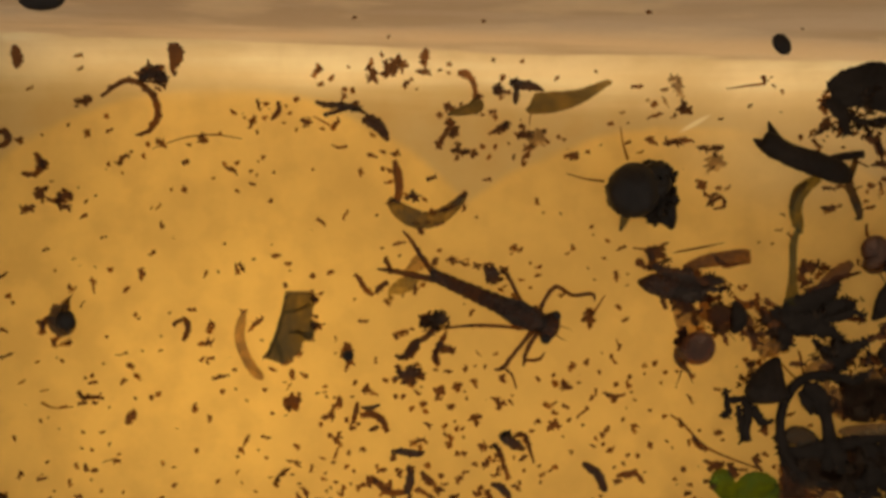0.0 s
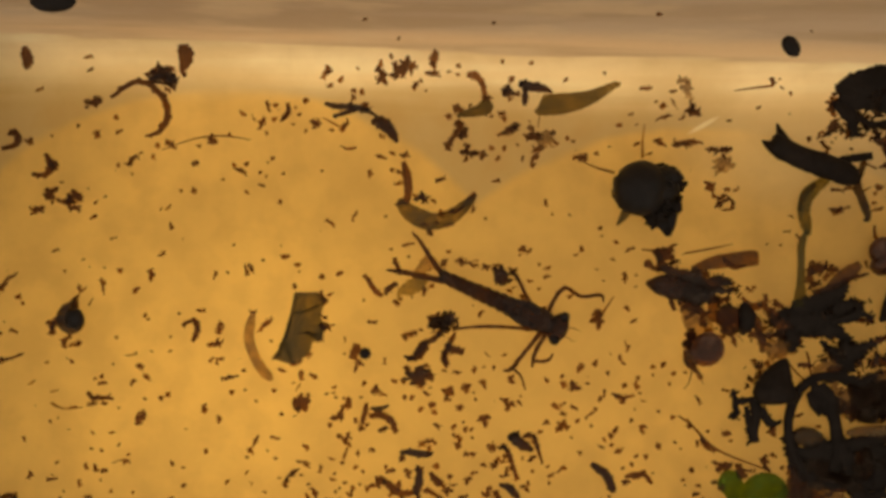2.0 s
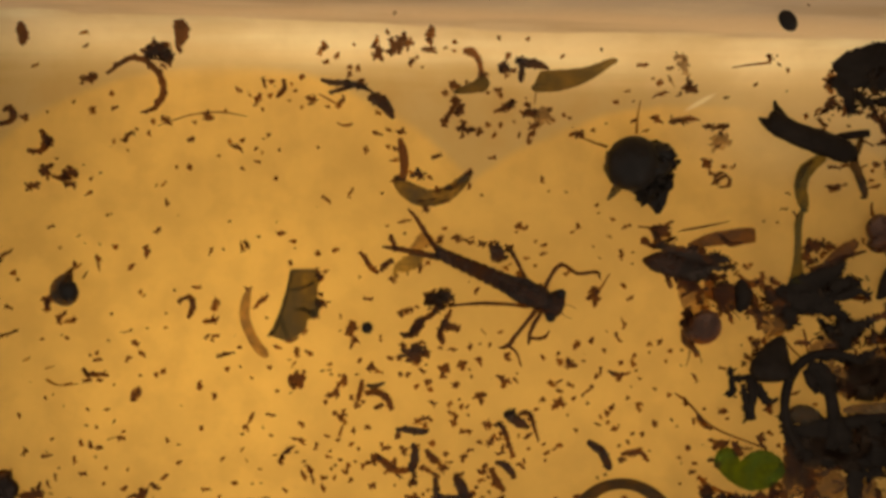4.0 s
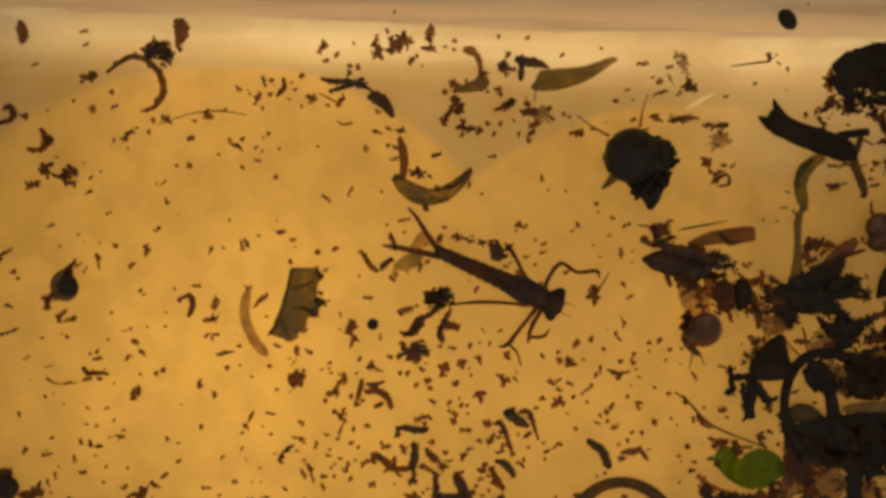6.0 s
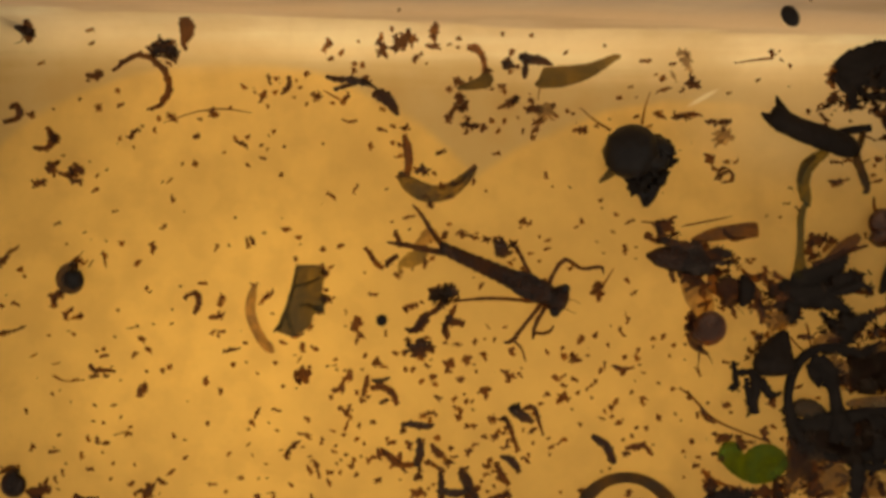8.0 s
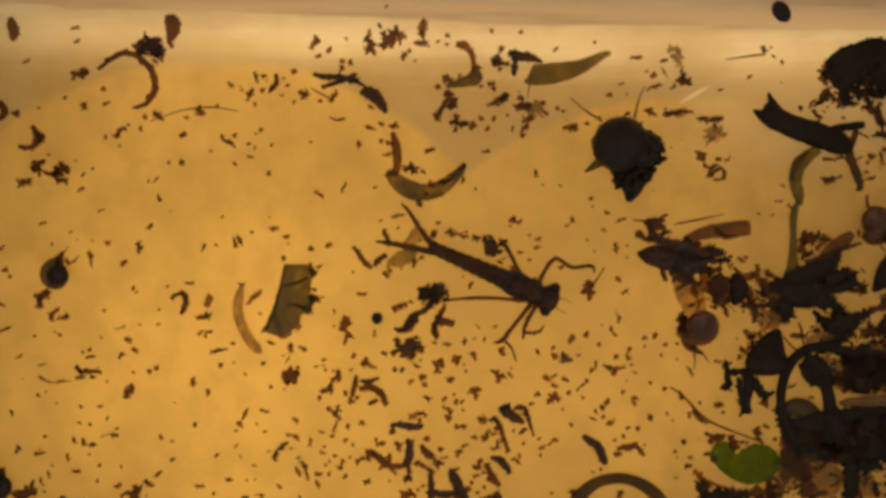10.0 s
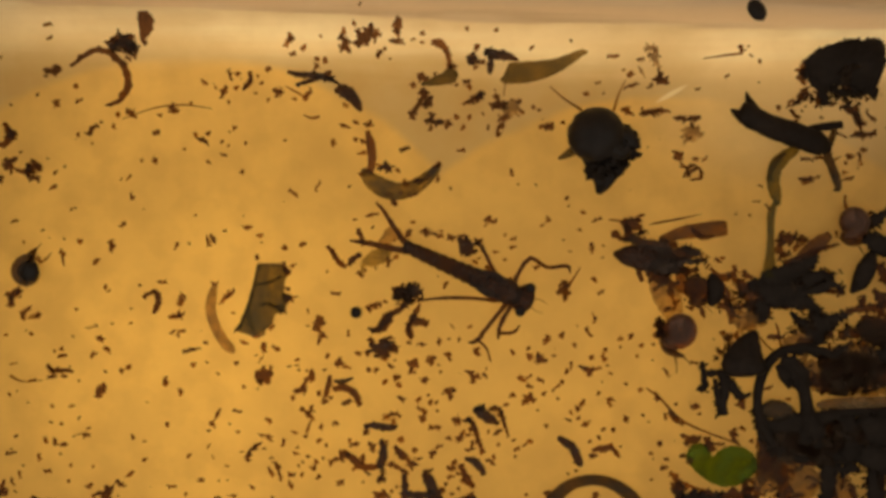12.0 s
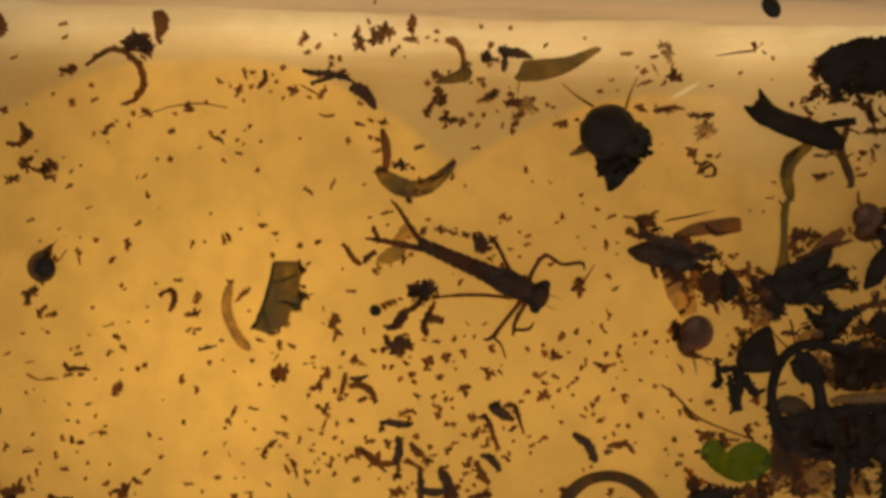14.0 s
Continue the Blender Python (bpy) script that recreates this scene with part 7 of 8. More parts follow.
flake(19.70, -18.55, 1.10, 0.44, 75)
flake(19.18, -19.20, 0.67, 0.47, 10)
flake(15.82, -20.30, 1.10, 0.44, -20)
flake(18.60, -20.60, 0.73, 0.35, 40)
flake(18.01, -21.18, 1.10, 0.37, 40)
flake(17.35, -21.62, 0.51, 0.37, 40, "PALE")
flake(16.18, -22.06, 0.60, 0.41, 0)
flake(24.75, -19.50, 0.73, 0.29, 0, "PALE")
flake(26.72, -20.81, 0.53, 0.35, 0)
flake(28.63, -21.55, 0.80, 0.41, 5)
flake(23.28, -21.99, 0.59, 0.44, 0, "PALE")
flake(24.67, -22.79, 0.87, 0.59, 20, "UMBER")
flake(24.67, -23.45, 0.66, 0.51, 0, "PALE")
flake(21.09, -23.30, 0.80, 0.59, 10, "UMBER")
flake(18.08, -22.72, 0.51, 0.37, 0, "PALE")
flake(20.65, -23.96, 0.67, 0.47, 0)
flake(15.45, -24.18, 0.51, 0.37, 0, "PALE")
flake(19.70, -24.48, 0.53, 0.35, -30)
flake(19.33, -25.35, 1.10, 0.37, -15, "PALE")
flake(20.72, -25.21, 0.67, 0.35, 40)
flake(21.53, -26.01, 0.67, 0.47, 70, "UMBER")
flake(26.72, -25.35, 0.80, 0.59, 70, "UMBER")
flake(23.87, -26.60, 0.67, 0.41, 0)
flake(25.11, -26.67, 0.67, 0.53, 120)
flake(23.28, -27.70, 0.60, 0.35, 70)
flake(22.11, -28.14, 0.51, 0.44, 0, "PALE")
flake(16.55, -26.16, 0.66, 0.44, -50, "PALE")
flake(28.85, -24.77, 0.51, 0.37, 0, "PALE")
flake(22.62, -29.97, 1.17, 0.66, 10, "UMBER")
flake(24.89, -28.58, 0.53, 0.35, 90)
flake(26.06, -28.79, 0.51, 0.29, 0, "PALE")
flake(23.72, -29.38, 0.87, 0.41, 10, "UMBER")
flake(16.77, -34.87, 0.87, 0.59, 40, "UMBER")
flake(19.33, -32.31, 0.44, 0.37, 0, "PALE")
flake(20.43, -31.87, 0.51, 0.37, 0, "PALE")
flake(22.84, -35.09, 1.24, 0.73, 70, "UMBER")
strand("curled_shred", "DARK", "dark curled shred of plant litter below the nymph", [(-3.37, -11.81, 1.02), (-4.17, -13.20, 1.46), (-4.98, -14.01, 0.73), (-6.22, -13.71, 0.37)], flat=0.7, rag=0.12)
strand("bent_shred", "DARK", "dark bent shred of plant litter below the nymph", [(-10.98, -19.72, 0.44), (-11.27, -21.11, 0.73), (-11.64, -22.50, 0.59)], flat=0.7, rag=0.2)
strand("bent_shred", "DARK", "dark bent shred of plant litter below the nymph", [(-10.69, -21.47, 0.51), (-9.37, -21.25, 0.88), (-8.12, -21.77, 0.95), (-7.47, -22.65, 0.81), (-7.32, -23.74, 0.37)], flat=0.7, rag=0.1)
strand("curled_shred", "REED", "dark curled shred of plant litter below the nymph", [(-10.54, -20.45, 0.37), (-9.37, -20.52, 0.73), (-8.12, -20.08, 0.29)], flat=0.7, rag=0.15)
strand("bent_shred", "DARK", "dark bent shred of plant litter below the nymph", [(-0.73, -11.96, 0.88), (0.15, -12.83, 1.02), (1.61, -13.05, 0.44)], flat=0.7, rag=0.2)
strand("bent_shred", "DARK", "dark bent shred of plant litter below the nymph", [(-0.58, -12.40, 0.59), (-1.17, -14.01, 0.66), (-0.58, -15.18, 0.29)], flat=0.7, rag=0.2)
strand("curled_shred", "CHAR", "dark curled shred of plant litter below the nymph", [(-6.66, -26.38, 0.37), (-5.86, -26.09, 0.73), (-4.46, -26.23, 0.95), (-3.00, -26.38, 0.81), (-2.41, -26.09, 0.29)], flat=0.7, rag=0.12)
strand("hooked_shred", "DARK", "dark hooked shred of plant litter", [(-8.93, -29.45, 0.44), (-8.20, -30.26, 0.88), (-7.17, -31.14, 0.95), (-5.93, -31.43, 0.81), (-4.76, -31.28, 0.66)], flat=0.7, rag=0.15)
strand("hooked_shred", "CHAR", "dark hooked shred of plant litter", [(-4.46, -27.84, 0.44), (-4.17, -29.16, 1.02), (-4.32, -30.41, 1.10), (-4.68, -31.65, 0.66)], flat=0.7, rag=0.12)
strand("curled_shred", "DARK", "dark curled shred of plant litter below the nymph", [(-2.85, -28.72, 0.44), (-2.19, -29.53, 0.95), (-1.24, -30.33, 0.73)], flat=0.7, rag=0.2)
strand("black_husk", "CHAR", "black ragged husk on the tray floor", [(-1.61, -32.24, 0.59), (-1.46, -33.77, 0.88), (-1.46, -35.53, 0.95), (-1.32, -36.99, 0.51)], flat=0.7, rag=0.1)
strand("black_husk", "CHAR", "black ragged husk on the tray floor", [(7.40, -24.18, 0.73), (8.35, -24.62, 1.32), (9.45, -25.28, 1.32), (10.47, -25.94, 0.44)], flat=0.7, rag=0.15)
strand("hooked_shred", "DARK", "dark hooked shred of plant litter", [(6.44, -25.13, 0.51), (7.10, -25.87, 0.66), (7.62, -26.96, 0.73), (7.91, -28.06, 0.37)], flat=0.7, rag=0.25)
strand("bent_shred", "DARK", "dark bent shred of plant litter below the nymph", [(10.54, -23.74, 0.37), (10.98, -24.99, 0.51), (11.28, -26.23, 0.44), (11.79, -27.62, 0.22)], flat=0.7, rag=0.25)
strand("curled_shred", "CHAR", "dark curled shred of plant litter below the nymph", [(6.15, -30.33, 0.51), (7.10, -30.55, 0.88), (7.98, -31.28, 0.95), (8.71, -32.38, 0.59)], flat=0.7, rag=0.08)
strand("curled_shred", "DARK", "dark curled shred of plant litter below the nymph", [(5.57, -31.06, 0.51), (6.15, -32.31, 0.88), (6.74, -33.33, 0.95), (7.40, -33.99, 0.44)], flat=0.7, rag=0.15)
strand("black_husk", "CHAR", "black ragged husk on the tray floor", [(0.81, -32.24, 0.59), (1.54, -32.89, 1.46), (2.05, -34.07, 1.46), (2.78, -35.09, 1.02), (3.30, -35.82, 0.44)], flat=0.7, rag=0.1)
strand("hooked_shred", "CHAR", "dark hooked shred of plant litter", [(-1.32, -34.65, 0.66), (-0.07, -35.09, 1.02), (1.17, -34.94, 0.88), (2.34, -34.43, 0.59)], flat=0.7, rag=0.15)
strand("beetle_grub", "CHAR", "black bent grub-like husk on the tray floor", [(18.01, -27.62, 0.59), (18.74, -28.06, 1.02), (19.77, -28.79, 1.17), (20.28, -29.75, 1.17), (20.79, -30.84, 1.02), (21.09, -31.28, 0.37)], flat=0.7, rag=0.07)
strand("curled_shred", "UMBER", "dark curled shred of plant litter below the nymph", [(22.40, -29.38, 0.37), (23.36, -29.01, 0.66), (24.45, -28.94, 0.66), (25.33, -29.38, 0.59), (25.85, -30.26, 0.29)], flat=0.7, rag=0.25)
strand("side_twig", "BROWN", "short brown side twig on the tray floor", [(30.46, -21.77, 0.22), (30.90, -22.65, 0.37), (30.60, -23.08, 0.22)], flat=0.7, rag=0.25)
strand("side_twig", "BROWN", "short brown side twig on the tray floor", [(32.21, -23.82, 0.29), (32.51, -24.77, 0.59), (33.02, -25.28, 0.29)], flat=0.7, rag=0.25)
strand("side_twig", "BROWN", "short brown side twig on the tray floor", [(31.63, -24.55, 0.29), (31.78, -25.43, 0.37)], flat=0.7, rag=0.25)
strand("side_twig", "BROWN", "short brown side twig on the tray floor", [(32.95, -25.72, 0.22), (34.12, -26.01, 0.29)], flat=0.7, rag=0.25)

# shreds along the foot of the far wall
flake(-27.04, 17.66, 1.02, 0.51, -25)
flake(-23.83, 18.54, 1.46, 0.51, -80, "DARK")
flake(-22.80, 18.76, 1.02, 0.59, -10)
flake(-23.10, 16.93, 0.67, 0.53, 60, "UMBER")
flake(-24.49, 16.71, 1.32, 0.81, 40, "UMBER")
flake(-24.78, 15.98, 1.02, 0.44, 60)
flake(-25.66, 16.93, 0.59, 0.37, -50, "PALE")
flake(-23.97, 15.10, 0.67, 0.35, -60)
flake(-18.93, 19.41, 0.73, 0.59, 20, "UMBER")
flake(-20.25, 18.46, 0.51, 0.37, 0, "PALE")
flake(-19.73, 17.59, 0.60, 0.35, 20)
flake(-20.54, 16.27, 0.59, 0.29, 0, "PALE")
flake(-18.93, 15.39, 0.73, 0.37, 60, "PALE")
flake(-17.62, 16.42, 1.10, 1.02, 20, "UMBER")
flake(-31.06, 14.23, 1.32, 0.88, -60, "UMBER")
flake(-28.80, 14.96, 0.67, 0.29, 40)
flake(-36.47, 13.79, 1.17, 0.88, -20, "UMBER")
flake(-35.89, 13.20, 0.53, 0.35, 0)
flake(-33.18, 11.23, 1.32, 0.66, 15, "UMBER")
flake(-32.67, 13.49, 0.66, 0.37, 30, "PALE")
flake(-28.14, 10.94, 0.60, 0.41, 0)
flake(-26.61, 11.01, 0.60, 0.47, 0, "UMBER")
flake(-27.41, 10.21, 1.98, 0.66, -20, "DARK")
flake(-29.60, 9.18, 0.59, 0.37, 0, "PALE")
flake(-33.33, 7.72, 0.80, 0.53, -30, "UMBER")
flake(-35.01, 7.72, 0.51, 0.44, 0, "PALE")
flake(-24.56, 8.38, 1.02, 0.37, 5)
flake(-26.61, 7.50, 0.60, 0.35, -10)
flake(-22.22, 6.18, 0.73, 0.41, 30, "UMBER")
flake(-23.17, 11.81, 0.60, 0.41, 20)
flake(-24.85, 9.99, 0.60, 0.35, 60)
flake(-21.78, 9.91, 0.47, 0.35, 0)
flake(-23.83, 11.30, 0.37, 0.29, 0, "PALE")
flake(-23.97, 9.55, 0.44, 0.37, 0, "PALE")
flake(-46.27, 18.98, 2.56, 1.02, 8, "DARK")
flake(-43.42, 17.15, 0.73, 0.41, -10)
flake(-45.90, 14.96, 0.80, 0.64, 20, "UMBER")
flake(-43.12, 15.25, 0.87, 0.41, 15)
flake(-48.39, 15.98, 0.51, 0.44, 0, "PALE")
flake(-51.75, 14.74, 0.51, 0.29, 0, "PALE")
flake(-54.75, 14.15, 1.24, 0.59, 10, "UMBER")
flake(-54.38, 13.79, 0.60, 0.41, 0, "UMBER")
flake(-51.46, 11.01, 1.24, 1.10, 40, "DARK")
flake(-41.37, 11.67, 1.98, 0.73, 45, "DARK")
flake(-40.13, 12.54, 0.47, 0.29, 20)
flake(-43.12, 10.94, 0.53, 0.35, -60)
flake(-38.59, 12.03, 0.80, 0.41, 80)
flake(-51.90, 7.14, 1.83, 1.24, 70, "DARK")
flake(-48.90, 6.84, 2.42, 1.24, 25, "DARK")
flake(-50.51, 6.26, 1.61, 0.59, -20, "UMBER")
flake(-49.56, 6.48, 1.10, 0.95, 0, "DARK")
flake(-46.12, 6.11, 0.73, 0.29, 30)
flake(-44.88, 6.92, 0.59, 0.29, 40, "PALE")
flake(-50.51, 8.67, 0.51, 0.29, 20, "PALE")
flake(-47.07, 7.94, 0.44, 0.29, 0, "PALE")
flake(-38.08, 13.49, 0.67, 0.53, 0, "UMBER")
flake(-16.47, 22.47, 0.87, 0.64, 60, "UMBER")
flake(-15.92, 23.00, 1.02, 0.66, 40, "UMBER")
flake(-16.04, 23.38, 0.47, 0.35, 0)
flake(-15.85, 21.23, 0.80, 0.47, 10, "UMBER")
flake(-14.45, 21.93, 0.73, 0.47, 80, "UMBER")
flake(-12.11, 23.36, 0.44, 0.37, 0, "PALE")
flake(-12.79, 20.58, 0.73, 0.47, -50, "UMBER")
flake(-11.69, 20.44, 0.67, 0.53, 40, "UMBER")
flake(-12.79, 19.71, 0.87, 0.47, 80, "UMBER")
flake(-11.33, 18.83, 0.73, 0.53, 60, "DARK")
flake(-11.04, 18.03, 1.24, 0.88, -10, "DARK")
flake(-13.74, 16.27, 1.32, 0.66, 50, "UMBER")
flake(-14.11, 15.47, 0.73, 0.41, 30, "UMBER")
flake(-15.57, 15.54, 0.73, 0.35, 10)
flake(-9.06, 14.74, 1.02, 0.51, -40, "PALE")
flake(-9.06, 11.96, 1.54, 0.51, -20, "UMBER")
flake(-7.75, 12.54, 0.60, 0.41, 20)
flake(-6.14, 12.32, 1.10, 0.73, 20, "DARK")
flake(-9.19, 23.66, 0.87, 0.64, 20, "UMBER")
flake(-9.03, 22.45, 1.83, 1.32, 80, "DARK")
flake(-7.71, 22.64, 1.02, 0.44, 10, "UMBER")
flake(-6.60, 23.28, 2.27, 1.54, 10, "DARK")
flake(-5.15, 23.45, 1.24, 1.02, 30)
flake(-7.75, 24.61, 0.60, 0.35, -20)
flake(-2.31, 24.40, 1.61, 0.95, 80, "UMBER")
flake(-2.39, 23.56, 0.73, 0.53, 80, "UMBER")
flake(-2.40, 22.69, 1.54, 0.73, 5, "UMBER")
flake(-3.13, 22.75, 0.67, 0.29, 0)
flake(-4.67, 21.35, 1.10, 0.66, 60, "UMBER")
flake(-4.08, 21.83, 0.60, 0.35, 40)
flake(-3.36, 20.58, 0.44, 0.37, 0, "PALE")
flake(-4.90, 20.86, 0.47, 0.35, 0)
flake(-0.44, 22.93, 0.73, 0.29, 0, "PALE")
flake(0.71, 23.54, 0.60, 0.41, 20)
flake(0.72, 22.55, 0.53, 0.35, 0)
flake(0.58, 18.39, 1.24, 1.10, 30, "UMBER")
flake(-0.44, 17.30, 0.80, 0.53, 60, "UMBER")
flake(0.88, 15.98, 1.83, 1.10, 70, "DARK")
flake(1.39, 15.10, 1.39, 1.02, 20, "DARK")
flake(-0.44, 13.79, 1.83, 0.88, 60, "DARK")
flake(0.29, 14.74, 1.24, 1.02, 30, "UMBER")
flake(4.68, 19.63, 1.10, 0.66, 10, "DARK")
flake(5.12, 17.30, 0.60, 0.35, 0, "UMBER")
flake(2.34, 18.76, 0.59, 0.44, 0, "PALE")
flake(7.23, 20.57, 1.39, 1.24, 20, "CHAR")
flake(7.64, 21.94, 1.10, 0.66, 80, "UMBER")
flake(8.18, 20.21, 1.10, 0.51, 0, "DARK")
flake(7.46, 19.49, 0.73, 0.41, 60, "UMBER")
flake(6.79, 20.71, 1.02, 0.66, 90, "DARK")
flake(9.10, 21.60, 1.10, 0.66, 20, "CHAR")
flake(6.43, 17.66, 1.24, 0.59, 5, "UMBER")
flake(6.80, 16.93, 0.73, 0.47, -60, "UMBER")
flake(7.38, 15.54, 2.56, 0.95, 22, "DARK")
flake(8.11, 16.05, 1.10, 0.81, 60, "DARK")
flake(6.29, 14.96, 0.87, 0.35, 15, "UMBER")
flake(10.16, 15.83, 1.10, 0.59, 10, "UMBER")
flake(10.53, 14.74, 1.83, 1.24, -30, "DARK")
flake(9.65, 14.81, 0.87, 0.41, 0, "UMBER")
flake(12.13, 14.37, 2.42, 1.83, 0, "PALE")
flake(13.08, 15.18, 0.73, 0.41, 0, "UMBER")
flake(11.04, 13.06, 1.68, 0.81, 15, "UMBER")
flake(10.74, 12.03, 1.24, 0.88, 20, "UMBER")
flake(10.53, 11.01, 0.67, 0.47, 80, "UMBER")
flake(13.45, 13.86, 0.73, 0.41, 0, "UMBER")
flake(14.91, 14.52, 0.67, 0.41, -20)
flake(15.64, 14.01, 0.51, 0.37, 0, "PALE")
flake(16.88, 11.96, 1.54, 0.88, 10, "UMBER")
flake(15.79, 12.03, 0.67, 0.35, 10)
flake(5.12, 13.27, 0.80, 0.47, 0, "UMBER")
flake(6.72, 13.20, 0.67, 0.53, 0, "UMBER")
flake(5.99, 11.96, 0.73, 0.47, 80, "UMBER")
flake(8.48, 13.64, 0.44, 0.37, 0, "PALE")
flake(9.14, 11.96, 0.88, 0.37, 70, "PALE")
flake(2.12, 12.62, 1.98, 0.95, -20, "DARK")
flake(1.90, 13.27, 1.10, 0.73, 80, "UMBER")
flake(3.95, 12.18, 1.17, 0.88, 60, "UMBER")
flake(3.07, 12.47, 0.87, 0.47, 0, "UMBER")
flake(1.90, 11.74, 0.73, 0.41, 60, "UMBER")
flake(14.61, 21.91, 0.53, 0.41, 0)
flake(10.04, 23.76, 0.53, 0.35, 0)
flake(6.37, 23.95, 0.47, 0.35, 0)
strand("hooked_shred", "DARK", "dark hooked shred by the root thread", [(-21.34, 19.05, 0.37), (-21.12, 18.03, 0.66), (-21.56, 17.22, 0.66), (-22.22, 16.64, 0.37)], flat=0.7, rag=0.1)
strand("root_thread", "BROWN", "thin brown root thread on the tray floor", [(-37.50, 12.98, 0.12), (-34.79, 13.93, 0.16), (-32.60, 14.52, 0.19), (-29.31, 14.74, 0.22), (-26.02, 14.23, 0.11)], flat=0.9, rag=0.1)
strand("curled_shred", "DARK", "dark curled shred near the tray wall", [(-57.45, 14.88, 0.44), (-56.57, 15.18, 0.81), (-56.06, 14.37, 0.88), (-56.57, 13.49, 0.81), (-58.18, 13.06, 0.59)], flat=0.6, rag=0.2)
strand("curled_shred", "DARK", "dark hooked shred of plant litter", [(-52.55, 12.47, 0.51), (-52.04, 11.45, 0.66), (-51.82, 10.57, 1.10), (-52.70, 9.69, 0.66), (-54.31, 9.77, 0.51)], flat=0.6, rag=0.2)
strand("forked_twig", "CHAR", "black forked twig on the tray floor", [(-16.45, 18.98, 0.51), (-15.06, 18.61, 0.73), (-13.60, 18.54, 0.73), (-11.99, 18.32, 0.88), (-10.67, 17.88, 0.51), (-9.72, 17.37, 0.22)], flat=0.7, rag=0.2)
strand("forked_twig", "CHAR", "black side prong of a forked twig", [(-15.42, 17.37, 0.37), (-14.18, 17.59, 0.59), (-13.01, 18.03, 0.59), (-11.99, 18.32, 0.37)], flat=0.7, rag=0.2)
strand("root_thread", "BROWN", "short brown root thread on the tray floor", [(-16.74, 17.15, 0.18), (-15.42, 16.42, 0.26), (-14.18, 15.76, 0.22)], flat=0.8, rag=0.2)
strand("root_thread", "BROWN", "bent brown root thread on the tray floor", [(-14.40, 13.49, 0.18), (-13.45, 13.06, 0.33), (-12.35, 13.27, 0.37)], flat=0.8, rag=0.2)
strand("seed_pod", "CHAR", "dark grey plump seed pod on the tray floor", [(-10.45, 16.49, 0.59), (-9.58, 16.56, 1.46), (-8.48, 15.98, 1.68), (-7.60, 14.88, 1.24), (-7.09, 13.93, 0.51)], flat=0.7, rag=0.1)
strand("bent_stalk", "UMBER", "brown bent stalk on the tray floor", [(1.88, 22.54, 0.51), (2.90, 22.41, 1.02), (3.71, 21.75, 0.73), (4.09, 20.57, 0.66), (4.24, 19.34, 0.51)], flat=0.7, rag=0.12)
strand("torn_leaf", "OLIVE", "olive torn leaf piece on the tray floor", [(0.58, 17.37, 0.44), (2.12, 17.73, 1.17), (3.58, 18.10, 1.76), (4.46, 18.39, 2.34), (5.19, 18.10, 1.02)], flat=0.12, rag=0.1)
strand("bent_shred", "CHAR", "dark bent shred at the bitten end of the leaf", [(8.60, 21.46, 0.59), (9.48, 21.33, 1.02), (10.50, 21.05, 1.10), (11.60, 20.91, 1.10), (12.41, 20.63, 0.73), (13.00, 20.42, 0.29)], flat=0.4, rag=0.1)
strand("bent_shred", "CHAR", "dark hanging shred by the bitten leaf", [(9.55, 21.33, 0.81), (9.50, 20.21, 0.73), (9.36, 19.34, 0.81), (9.36, 18.68, 0.44)], flat=0.5, rag=0.12)
strand("dry_stalk", "PALE", "thin pale stem under the bitten leaf", [(11.33, 17.44, 0.18), (11.18, 16.56, 0.18), (11.11, 15.83, 0.12)], flat=0.8, rag=0.1)

# round the nymph and the husk
flake(-15.79, -5.73, 0.87, 0.29, 30, "UMBER")
flake(-16.52, -6.61, 0.73, 0.53, -20, "DARK")
flake(-16.23, -9.82, 0.87, 0.53, 20, "DARK")
flake(-15.42, -9.75, 0.67, 0.23, 0)
flake(-16.37, -8.65, 0.73, 0.29, 20, "UMBER")
flake(-20.32, -4.63, 0.87, 0.41, 80, "DARK")
flake(-3.80, 6.70, 1.54, 1.10, -20, "CHAR", lift=0.8)
flake(-2.41, 6.40, 0.73, 0.47, 0, "UMBER", lift=0.8)
flake(-1.46, 4.72, 0.73, 0.64, 30, "UMBER", lift=0.8)
flake(-2.85, 2.38, 1.10, 0.88, 80, "DARK")
flake(-3.51, 3.26, 1.24, 0.51, 5, "UMBER", lift=0.8)
flake(-1.90, 3.41, 0.73, 0.35, 0, "UMBER", lift=0.8)
flake(0.07, 5.02, 1.24, 0.59, 15, "DARK", lift=0.8)
flake(2.70, 5.23, 1.10, 0.44, 80, "UMBER", lift=0.8)
flake(-6.87, 5.97, 0.73, 0.41, 60, "UMBER", lift=0.8)
flake(-0.44, 3.26, 1.54, 0.44, 10, "UMBER", lift=0.8)
flake(-4.82, 7.06, 0.80, 0.41, -30, "UMBER")
flake(-1.02, -1.71, 1.10, 0.81, 30, "UMBER")
flake(-1.17, -2.81, 0.87, 0.59, 10, "DARK")
flake(-7.24, -6.83, 1.10, 0.59, -30)
flake(-6.58, -6.31, 0.60, 0.29, 60)
flake(-3.51, -5.36, 1.54, 0.73, 80, "UMBER")
flake(-2.63, -4.63, 0.73, 0.47, 0, "UMBER")
flake(-5.19, -6.09, 0.59, 0.37, 70, "PALE")
flake(-10.31, -9.24, 1.39, 0.44, 0, "UMBER")
flake(-5.41, -10.85, 1.68, 0.88, 10, "UMBER")
flake(-4.09, -10.33, 0.73, 0.29, 10)
flake(-6.14, -11.21, 0.60, 0.47, 0, "UMBER")
flake(-2.27, -8.80, 1.68, 0.95, 25, "DARK")
flake(-0.44, -9.16, 2.20, 2.05, 20, "CHAR")
